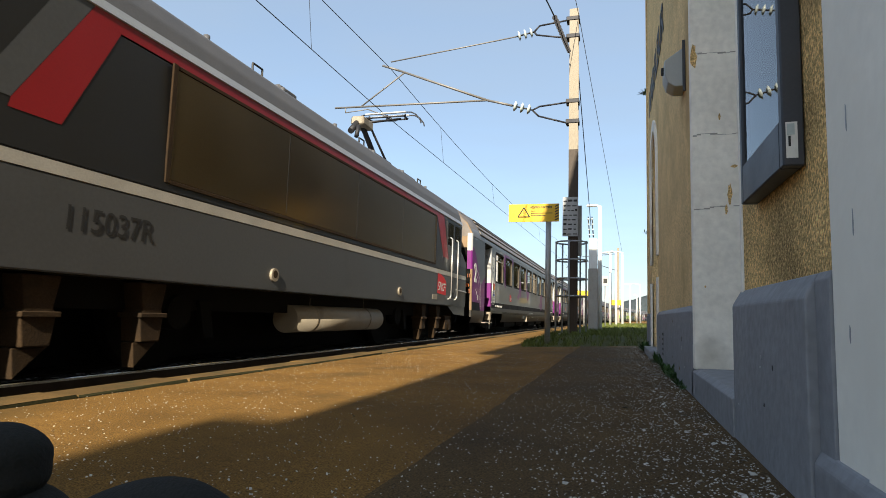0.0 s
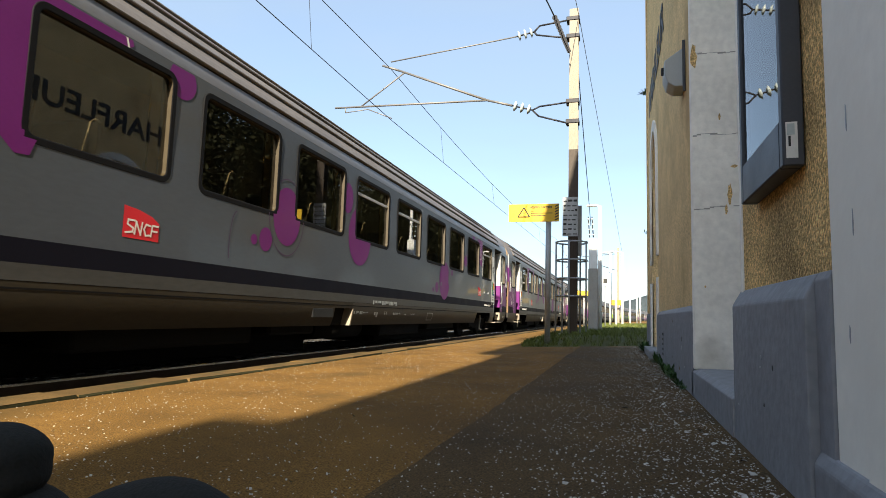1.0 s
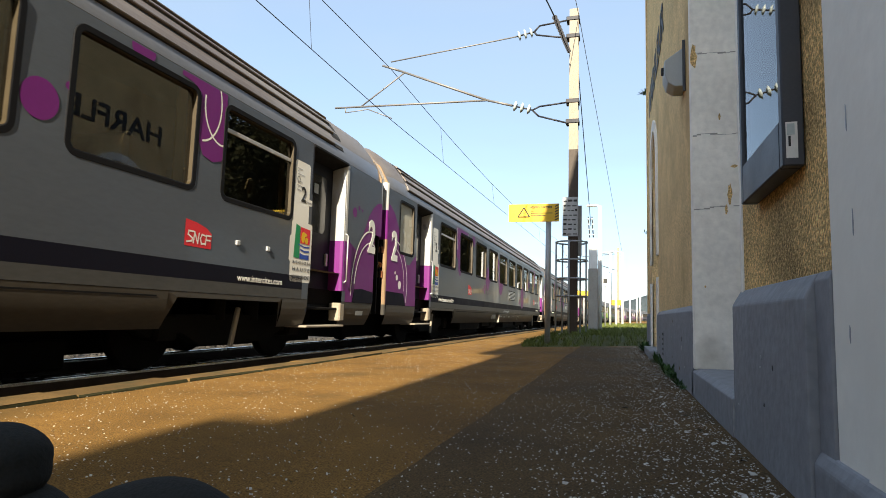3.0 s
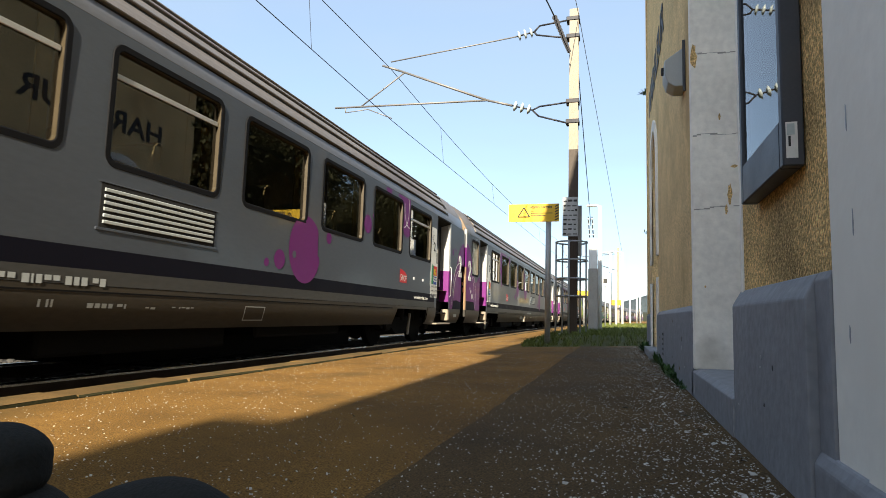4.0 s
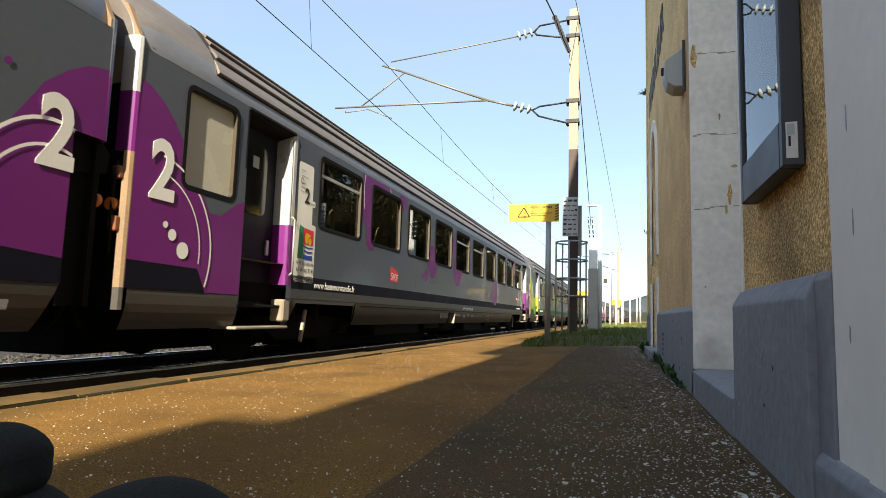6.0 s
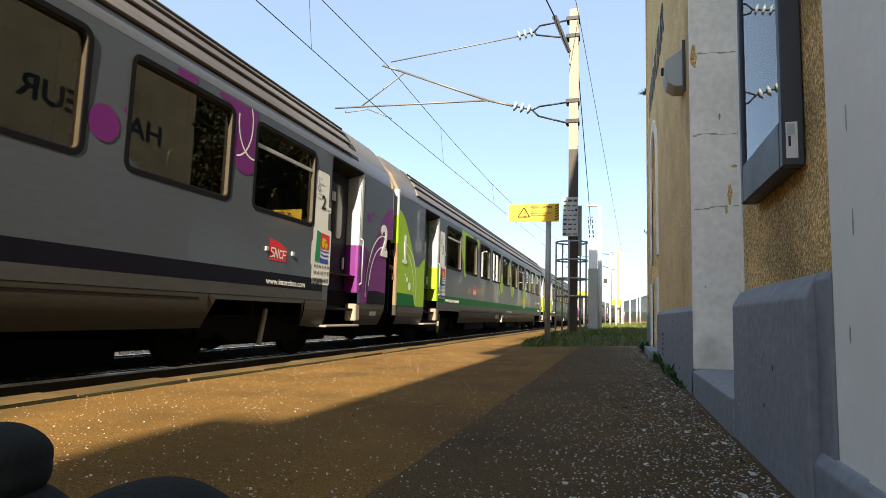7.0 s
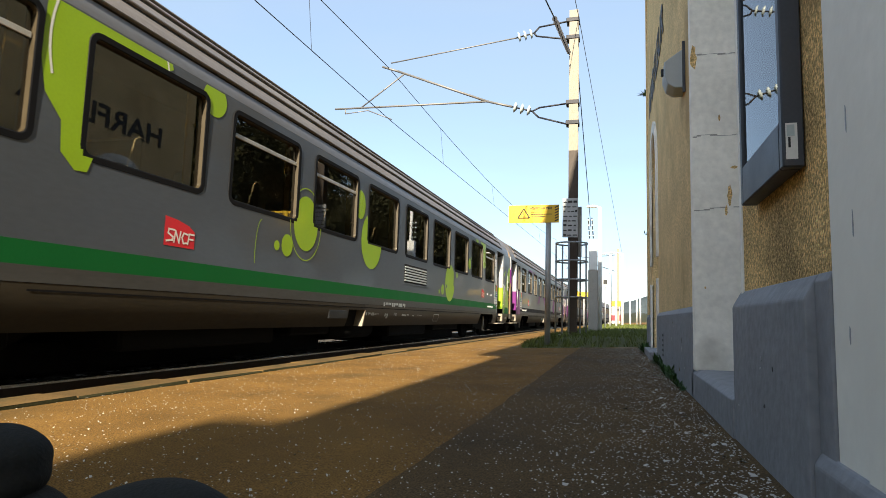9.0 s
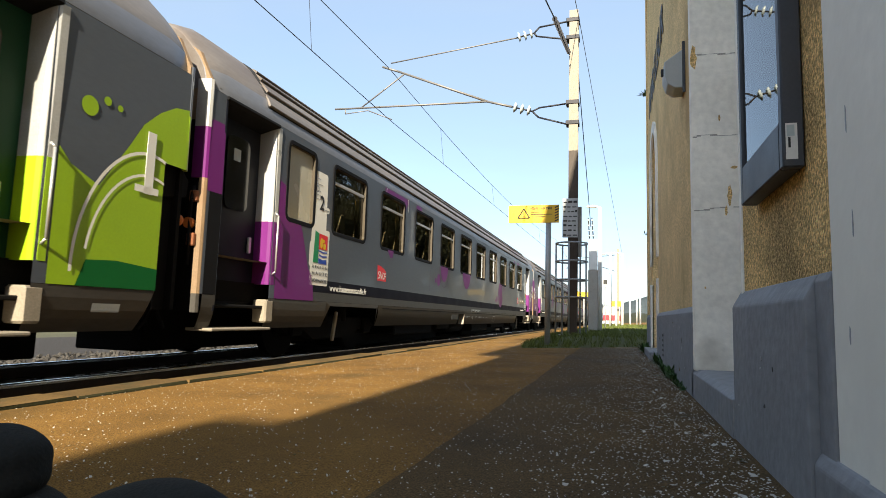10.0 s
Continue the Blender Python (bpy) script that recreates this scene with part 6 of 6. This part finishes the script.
    part("data_plate", shared("data_plate", lambda: box(SIDE - 0.03, SIDE + 0.004, 10.25, 10.9, 0.55, 0.68, 0.003), M["loco_dark"]), None, car, "grey data plate")
    if seed in (2, 3, 4, 7):
        gp = part("grille_panel", shared("grille_panel", lambda: box(SIDE - 0.012, SIDE + 0.002, 13.53, 15.07, 1.30, 1.69, 0.002), M["groove"]), None, car, "dark grille opening")
        part("grille_slats", shared("grille_slats", make_slats, M["lamp_white"]), None, gp, "pale ventilation slats")
        part("grille_frame", shared("grille_frame", lambda: box(SIDE - 0.01, SIDE + 0.008, 13.5, 15.1, 1.275, 1.30, 0.002, box(SIDE - 0.01, SIDE + 0.006, 13.5, 15.1, 1.69, 1.70, 0.002)), M["grey"]), None, gp)
    return car


# ---------------------------------------------------------------- locomotive (its front is at 0, the end next to the train at 16.5)
LOCO = 16.5
loco = thing("electric_locomotive", "grey and charcoal electric locomotive with red bands, pulling the train", "locomotive")
LS = 1.43


def loco_side(z):
    return LS - 0.05 * max(0, z - 1.75) / 1.45


def loco_vinyl(polys, proud=0.004):
    bm = bmesh.new()
    for poly in polys:
        own = bmesh.new()
        f = own.faces.new([own.verts.new((0, u, z)) for u, z in poly])
        bmesh.ops.bisect_plane(own, geom=own.verts[:] + own.edges[:] + own.faces[:], plane_co=(0, 0, 1.75), plane_no=(0, 0, 1))
        for v in own.verts:
            v.co.x = loco_side(v.co.z) + proud
        bmesh.ops.recalc_face_normals(own, faces=own.faces[:])
        for f in own.faces:
            if f.normal.x < 0:
                f.normal_flip()
        merge(bm, own)
    return bm


def loco_slab(outline, mat, name, label="", inset=0.0, bevel=0.012):
    """Body slice between both flanks; the outline is in length and height."""
    bm = bmesh.new()
    r0 = [bm.verts.new((-loco_side(z) + inset, u, z)) for u, z in outline]
    r1 = [bm.verts.new((loco_side(z) - inset, u, z)) for u, z in outline]
    bm.faces.new(r0)
    bm.faces.new(r1)
    for i in range(len(outline)):
        j = (i + 1) % len(outline)
        bm.faces.new((r0[i], r0[j], r1[j], r1[i]))
    bmesh.ops.recalc_face_normals(bm, faces=bm.faces[:])
    if bevel:
        bmesh.ops.bevel(bm, geom=bm.edges[:], offset=bevel, segments=2, affect="EDGES")
    return part(name, bm, mat, loco, label)


def both(pts):
    """An outline with both ends: pts run up the end beside the train; the other end mirrors them."""
    return pts + [(LOCO - u, z) for u, z in reversed(pts)]


E0 = LOCO
loco_slab(both([(E0 - 0.02, 0.88), (E0, 1.35), (E0, 1.64)]), M["loco_grey"], "lower_body", "grey lower body")
loco_slab(both([(E0, 1.645), (E0, 1.75)]), M["loco_white"], "white_stripe", "dirty white stripe", -0.002, 0)
loco_slab(both([(E0, 1.755), (E0, 2.16), (E0 - 0.52, 2.42), (E0 - 0.42, 3.05)]), M["loco_dark"], "upper_body", "charcoal upper body")
loco_slab(both([(E0 - 0.42, 3.055), (E0 - 0.36, 3.16)]), M["loco_dark"], "red_band_base")
part("red_band", loco_vinyl([[(3.75, 3.055), (E0 - 3.0, 3.055), (E0 - 3.0, 3.185), (3.75, 3.185)], [(E0 - 3.0, 3.185), (E0 - 3.0, 3.055), (E0 - 2.86, 3.055), (E0 - 2.36, 2.1), (E0 - 1.88, 2.07), (E0 - 2.28, 3.185)], [(3.75, 3.185), (3.75, 3.055), (3.22, 2.05), (2.78, 2.05), (2.80, 2.13), (3.47, 3.185)]]), M["loco_red"], loco, "red band")
part("grey_flash", loco_vinyl([[(E0 - 2.2, 3.185), (E0 - 1.86, 2.12), (E0 - 1.8, 2.0), (E0 - 1.8, 2.42), (E0 - 2.06, 3.185)], [(E0 - 1.8, 2.0), (E0 - 0.03, 2.0), (E0 - 0.03, 2.14), (E0 - 0.54, 2.40), (E0 - 1.8, 2.40)]]), M["loco_grey"], loco, "grey flash")
part("grey_flash", loco_vinyl([[(3.15, 3.185), (3.465, 3.185), (2.795, 2.13), (2.66, 2.13), (2.60, 2.24)]]), M["loco_grey"], loco, "grey flash")
part("gutter", prism([(LS - 0.06, 3.165), (LS - 0.03, 3.18), (LS - 0.05, 3.27), (LS - 0.09, 3.27)], 0.42, LOCO - 0.42, "y"), M["cant"], loco, "pale rain gutter")
roof_prof = [(LS - 0.075, 3.18), (LS - 0.09, 3.28), (LS - 0.13, 3.46), (LS - 0.22, 3.66), (LS - 0.42, 3.80), (0, 3.88)]
roof_prof = roof_prof + [(-x, z) for x, z in reversed(roof_prof[:-1])]
part("roof", prism(roof_prof, 0.34, LOCO - 0.34, "y", 0.03), M["loco_roof"], loco, "dark roof")
rr = random.Random(3)
for k in range(8):
    u = 2.0 + k * 1.7
    part("roof_box", box(-0.9, 0.9, u, u + rr.uniform(0.5, 1.2), 3.8, 3.88 + rr.uniform(0, 0.08), 0.03), M["loco_roof"], loco, "low roof equipment box")
    part("roof_stud", rod((0.95, u, 3.75), (0.95, u, 3.87), 0.04, None, 8), M["loco_roof"], loco)
for u in (6.2, 9.6, 13.0):
    part("roof_handle", pipe([(1.05, u, 3.7), (1.05, u, 3.86), (1.05, u + 0.22, 3.86), (1.05, u + 0.22, 3.7)], 0.015, None, 6), M["black"], loco, "bent lifting handle")
# long smoked grille
gr = part("side_grille", box(loco_side(1.87) - 0.03, loco_side(1.87) + 0.005, 4.44, 13.40, 1.88, 3.0, 0.004), M["louvre"], loco, "long smoked glass side panel reflecting the station")
bm = box(loco_side(1.9) - 0.01, loco_side(1.9) + 0.014, 4.37, 4.435, 1.84, 3.05, 0.004)
box(loco_side(1.9) - 0.01, loco_side(1.9) + 0.014, 13.405, 13.45, 1.84, 3.05, 0.004, bm)
box(loco_side(1.9) - 0.01, loco_side(1.9) + 0.014, 4.44, 13.40, 1.835, 1.875, 0.004, bm)
box(loco_side(2.9) - 0.01, loco_side(1.9) + 0.01, 4.44, 13.40, 3.005, 3.045, 0.004, bm)
part("grille_frame", bm, M["bogie"], gr, "metal frame")
bm = bmesh.new()
for k in range(1, 4):
    u = 4.35 + 9.0 * k / 4
    box(loco_side(1.9), loco_side(1.9) + 0.008, u - 0.006, u + 0.006, 1.88, 3.0, bm=bm)
part("grille_joint", bm, M["black"], gr)
# cab door, windows, handrails at both ends
for flip in (False, True):
    def q(u):
        return LOCO - u if flip else u

    def span(u0, u1):
        return (min(q(u0), q(u1)), max(q(u0), q(u1)))
    a, b = span(E0 - 2.0, E0 - 1.25)
    part("cab_door", prism(round_rect(a, b, 1.25, 3.1, 0.05), LS - 0.07, LS - 0.02, "x"), M["loco_dark"], loco, "cab side door")
    a, b = span(E0 - 1.92, E0 - 1.42)
    part("cab_window", prism(round_rect(a, b, 2.45, 3.04, 0.04), LS - 0.07, LS - 0.016, "x"), M["dark_glass"], loco, "dark cab side window")
    a, b = span(E0 - 1.18, E0 - 0.62)
    part("cab_window", prism(round_rect(a, b, 2.5, 3.04, 0.04), LS - 0.07, LS - 0.03, "x"), M["dark_glass"], loco, "dark cab side window")
    for u in (E0 - 1.78, E0 - 1.18):
        part("handrail", pipe([(LS, q(u), 2.66), (LS + 0.06, q(u), 2.62), (LS + 0.06, q(u), 1.15), (LS + 0.04, q(u - 0.06), 1.06), (LS, q(u - 0.12), 1.04)], 0.018, None, 8), M["alu"], loco, "white handrail")
    a, b = span(E0 - 1.62, E0 - 1.3)
    part("foot_hole", box(LS - 0.05, LS + 0.004, a, b, 1.08, 1.24, 0.01), M["black"], loco, "dark foot hole")
    part("foot_hole_rim", box(LS - 0.02, LS + 0.012, a - 0.02, a + 0.03, 1.06, 1.26, 0.005), M["alu"], loco)
    a, b = span(E0 - 1.64, E0 - 1.36)
    part("cab_notice", box(LS - 0.01, LS + 0.003, a, b, 1.82, 2.08), M["tank"], loco, "small plate")
    a, b = span(E0 - 1.1, E0 + 0.14)
    part("coupling_bar", pipe([(LS + 0.01, a, 1.32), (LS + 0.05, (a + b) / 2, 1.3), (LS - 0.02, b, 1.3)], 0.016, None, 6), M["alu"], loco, "uncoupling bar")
    part("end_skirt", loco_vinyl([[(q(E0 - 0.04), 0.62), (q(E0 - 0.04), 0.90), (q(E0 - 1.9), 0.90), (q(E0 - 1.2), 0.66)]], -0.02), M["loco_grey"], loco)
    for x in (-0.875, 0.875):
        part("buffer", rod((x, q(E0 - 0.1), 1.03), (x, q(E0 + 0.5), 1.03), 0.13, rod((x, q(E0 + 0.46), 1.03), (x, q(E0 + 0.5), 1.03), 0.24, None, 16), 12), M["under"], loco, "buffer")
    part("end_gear", pipe([(0.5, q(E0), 1.0), (0.5, q(E0 + 0.2), 0.7), (0.52, q(E0 + 0.25), 0.35)], 0.03, None, 8), M["rubber"], loco, "hose")
    part("head_lamp", rod((1.05, q(E0 - 0.02), 1.95), (1.05, q(E0 + 0.1), 1.95), 0.12, None, 14), M["loco_dark"], loco, "round lamp")
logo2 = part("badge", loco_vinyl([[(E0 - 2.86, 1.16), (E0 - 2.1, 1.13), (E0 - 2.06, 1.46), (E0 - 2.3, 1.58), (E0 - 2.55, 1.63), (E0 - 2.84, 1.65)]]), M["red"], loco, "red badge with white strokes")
zig = []
for du, pts in ((0.05, [(0, 0), (0.12, 0.02), (0.14, 0.07), (0.03, 0.12), (0.05, 0.19), (0.17, 0.19)]), (0.23, [(0, 0), (0.03, 0.18), (0.11, 0.0), (0.14, 0.18)]), (0.41, [(0.14, 0.16), (0.05, 0.17), (0, 0.09), (0.05, 0.0), (0.14, 0.02)]), (0.56, [(0, 0), (0.03, 0.17), (0.15, 0.17)]), (0.58, [(0, 0.085), (0.11, 0.085)])):
    for (a0, b0), (a1, b1) in zip(pts, pts[1:]):
        d = Vector((a1 - a0, b1 - b0)).normalized() * 0.015
        o = Vector((-d.y, d.x))
        zig.append([(E0 - 2.86 + du + x, 1.24 + y) for x, y in ((a0 - d.x + o.x, b0 - d.y + o.y), (a0 - d.x - o.x, b0 - d.y - o.y), (a1 + d.x - o.x, b1 + d.y - o.y), (a1 + d.x + o.x, b1 + d.y + o.y))])
part("badge_strokes", loco_vinyl(zig, 0.008), M["white"], logo2)
part("maker_plate", box(LS - 0.01, LS + 0.008, E0 - 3.25, E0 - 2.85, 1.0, 1.12, 0.004), M["tank"], loco, "cast plate")
lettering("running_number", "115037R", 0.29, M["black"], loco, (LS + 0.004, 3.29, 1.235), "+x", 0.001, 0.92, "dark running number", 1.0, 0.002)
for u in (6.38, 11.0):
    ring = part("lifting_ring", rod((LS - 0.02, u, 1.08), (LS + 0.035, u, 1.08), 0.085, None, 16), M["tank"], loco, "pale lifting eye")
    part("eye_hole", rod((LS + 0.03, u, 1.09), (LS + 0.038, u, 1.09), 0.05, None, 12), M["bogie"], ring)
# underneath
part("underframe", box(-0.75, 0.45, 0.1, LOCO - 0.1, 0.02, 0.62, 0.02, box(-1.3, 1.15, 0.5, LOCO - 0.5, 0.6, 0.9)), M["under"], loco, "black underframe")
part("air_tank", rod((1.12, 7.25, 0.52), (1.12, 10.5, 0.52), 0.2, None, 24), M["tank"], loco, "brown-grey air tank")
for u in (7.9, 9.9):
    part("tank_strap", rod((1.12, u - 0.025, 0.52), (1.12, u + 0.025, 0.52), 0.206, box(1.09, 1.15, u - 0.03, u + 0.03, 0.5, 0.9, 0.01), 24), M["tank"], loco)
for c in (3.6, 13.0):
    for y in (-1.4, 1.4):
        bm = rod((-0.8, c + y, 0.58), (0.8, c + y, 0.58), 0.1, None, 12)
        for x in (-0.75, 0.75):
            rod((x - 0.07, c + y, 0.58), (x + 0.07, c + y, 0.58), 0.6, bm, 28)
        part("wheelset", bm, M["under"], loco, "black wheelset")
    bm = prism([(c - 2.2, 0.62), (c + 2.2, 0.62), (c + 2.2, 0.86), (c - 2.2, 0.86)], 1.0, 1.12, "x", 0.02)
    part("bogie_frame", bm, M["under"], loco, "bogie frame")
    for y in ((-0.35, 0.83) if c < 8 else (-0.13, 1.03)):
        f = part("spring_pillar", prism([(c + y - 0.17, 0.86), (c + y + 0.17, 0.86), (c + y + 0.12, 0.60), (c + y + 0.15, 0.56), (c + y + 0.15, 0.53), (c + y + 0.12, 0.30), (c + y - 0.12, 0.30), (c + y - 0.15, 0.53), (c + y - 0.15, 0.56), (c + y - 0.12, 0.60)], 1.13, 1.36, "x", 0.012), M["bogie"], loco, "rust-brown spring pillar")
        part("spring_foot", prism([(c + y - 0.15, 0.295), (c + y + 0.15, 0.295), (c + y - 0.12, 0.06)], 1.16, 1.30, "x", 0.008), M["bogie"], f)
        part("spring_collar", box(1.11, 1.39, c + y - 0.17, c + y + 0.17, 0.53, 0.575, 0.006), M["bogie"], f)
    w = c - 2.0 if c < 8 else c + 2.0
    sand = part("sand_box", prism([(w - 0.34, 0.62), (w + 0.34, 0.62), (w + 0.26, 0.5), (w + 0.32, 0.26), (w + 0.1, 0.24), (w, 0.42), (w - 0.1, 0.24), (w - 0.3, 0.26), (w - 0.24, 0.5)], 1.13, 1.34, "x", 0.01), M["bogie"], loco, "rust-brown sand box bracket")
    part("sand_pipe", pipe([(1.2, w, 0.3), (1.0, w + 0.05, 0.12), (0.85, w + 0.1, 0.03)], 0.025, None, 6), M["bogie"], sand)
    for y in (-1.4, 1.4):
        part("axle_box", rod((1.0, c + y, 0.58), (1.2, c + y, 0.58), 0.18, None, 18), M["under"], loco, "axle box")
        part("guard", prism([(c + y + 0.3, 0.72), (c + y + 0.5, 0.72), (c + y + 0.58, 0.3), (c + y + 0.42, 0.3)], 1.1, 1.2, "x", 0.01), M["under"], loco)
# pantograph, half raised, its elbow towards the front of the locomotive
panto = part("pantograph", rod((-0.5, 13.2, 4.02), (0.5, 13.2, 4.02), 0.05, box(-0.6, 0.6, 12.6, 13.9, 3.95, 4.0, 0.02), 10), M["loco_roof"], loco, "single-arm pantograph")
part("lower_arm", rod((0.0, 13.3, 4.05), (0.0, 12.0, 4.92), 0.075, None, 10, 0.06), M["wire"], panto, "thick dark lower arm")
part("control_rod", rod((0.16, 13.75, 4.05), (0.1, 12.25, 4.95), 0.028, None, 8), M["wire"], panto)
part("elbow", box(-0.16, 0.16, 11.72, 12.28, 4.86, 5.06, 0.03), M["tank"], panto, "grey-brown elbow joint")
part("elbow_spring", rod((-0.02, 11.45, 4.62), (-0.02, 11.75, 4.9), 0.07, rod((0.1, 11.5, 4.5), (0.1, 11.6, 4.78), 0.05, None, 8), 8), M["wire"], panto)
for x0, x1 in ((0.1, 0.5), (-0.1, -0.36)):
    part("upper_arm", rod((x0, 12.15, 5.03), (x1, 13.15, 5.42), 0.028, None, 8), M["wire"], panto)
part("arm_brace", rod((-0.1, 12.2, 5.08), (0.4, 13.1, 5.36), 0.016, rod((0.1, 12.2, 5.08), (-0.3, 13.1, 5.36), 0.016, None, 6), 6), M["wire"], panto)
for y in (13.08, 13.34):
    part("contact_strip", box(-0.42, 0.66, y - 0.03, y + 0.03, 5.545, 5.585, 0.01), M["plate"], panto, "worn pale contact strip")
    part("horn", pipe([(0.64, y, 5.56), (0.80, y, 5.55), (0.93, y, 5.48), (1.04, y, 5.34), (1.06, y, 5.26)], 0.016, None, 6), M["wire"], panto, "bent horn")
    part("horn", pipe([(-0.40, y, 5.56), (-0.52, y, 5.54), (-0.62, y, 5.46), (-0.66, y, 5.36)], 0.016, None, 6), M["wire"], panto, "bent horn")
    part("strip_carrier", rod((-0.36, y, 5.47), (0.62, y, 5.47), 0.02, None, 6), M["wire"], panto)
for x in (-0.36, 0.12, 0.6):
    part("head_tie", rod((x, 13.02, 5.46), (x, 13.40, 5.5), 0.02, rod((x, 13.2, 5.4), (x, 13.2, 5.56), 0.02, None, 6), 6), M["wire"], panto)
for x in (-0.45, 0.45):
    part("roof_insulator", rod((x, 12.8, 3.85), (x, 12.8, 3.98), 0.07, None, 10), M["insulator"], panto, "glass roof insulator")

GREY2 = "grey and purple second-class railway carriage with navy stripe"
GREY1 = "grey and lime green first-class railway carriage with green stripe"
WWW2, WWW1 = "www.hautenormandie.fr", "www.hautenormandie.fr"
cars = [
    carriage(1, "2", "mid", False, True, "navy", "purple", GREY2, WWW2),
    carriage(2, "2", "mid", True, False, "navy", "purple", GREY2, WWW2),
    carriage(3, "2", "mid", True, False, "navy", "purple", GREY2, WWW2),
    carriage(4, "2", "mid", True, False, "navy", "purple", GREY2, WWW2),
    carriage(5, "2", "mid", True, False, "navy", "purple", GREY2, WWW2),
    carriage(6, "1", "mid", False, True, "green", "lime", GREY1, WWW1),
    carriage(7, "1", "mid", True, False, "green", "lime", GREY1, WWW1),
    carriage(8, "2", "end_doors", True, False, "navy", "purple", "grey and purple carriage with doors at its very end", WWW2),
    carriage(9, "2", "mid", False, False, "navy", "purple", GREY2, WWW2),
    carriage(10, "2", "mid", False, True, "navy", "purple", GREY2, WWW2),
    carriage(11, "2", "mid", True, False, "navy", "purple", GREY2, WWW2),
]


# the carriage bodies draw in a little towards both ends
def drawn_in(u):
    return 0.022 * max(0.0, 1.8 - u) / 1.7 + 0.014 * max(0.0, u - 24.66) / 1.6


warped = set()
for car in cars:
    for ob in car.children_recursive:
        if ob.parent is not car or ob.name.split(".")[0] in ("bogie", "damper", "underframe", "interior", "gangway"):
            continue
        if ob.location.length > 0.01:
            ob.location.x -= drawn_in(ob.location.y)
            ob.rotation_euler.z = math.atan(0.014 / 1.6) if ob.location.y > 24.7 else (-math.atan(0.022 / 1.7) if ob.location.y < 1.8 else 0.0)
        elif ob.data and ob.data.name not in warped:
            warped.add(ob.data.name)
            for v in ob.data.vertices:
                if v.co.x > 1.0:
                    v.co.x -= drawn_in(v.co.y)


# ---------------------------------------------------------------- the motion of the train
def travelled(t):
    """Where the front of the first carriage is along the track at t seconds."""
    ease = np.interp(t, (0, 0.5, 1.0, 1.5, 2.0, 2.5, 4.0, 5.0, 5.5, 7.0, 7.5, 8.0, 8.5, 9.0, 9.5, 10), (0, 0.02, 0.05, 0.08, 0.17, 0.23, -0.12, 0.08, 0.17, 0.40, 0.44, 0.53, 0.0, -0.07, -0.08, 0.0))
    return 17.67 - 20.121 * t + 0.04 * t * t + float(ease)


def ride(ob, lead, front, rear):
    """Key a vehicle: lead is its front's distance behind the first carriage's front; front and rear are its bogies."""
    rows = []
    for k in range(41):
        t = k * 0.25
        s = travelled(t) + lead
        a, b = s + front, s + rear
        xa, xb = track_x(a), track_x(b)
        turn = math.atan2(xb - xa, b - a)
        rows.append((t, pose(xa - math.sin(turn) * front, a - math.cos(turn) * front, 0, 0, 0, -math.degrees(turn))))
    walk(ob, rows)


def motions():
    ride(loco, -17.3, 4.3, 13.0)
    for i, car in enumerate(cars):
        ride(car, 26.4 * i, 4.0, 22.4)


motions()
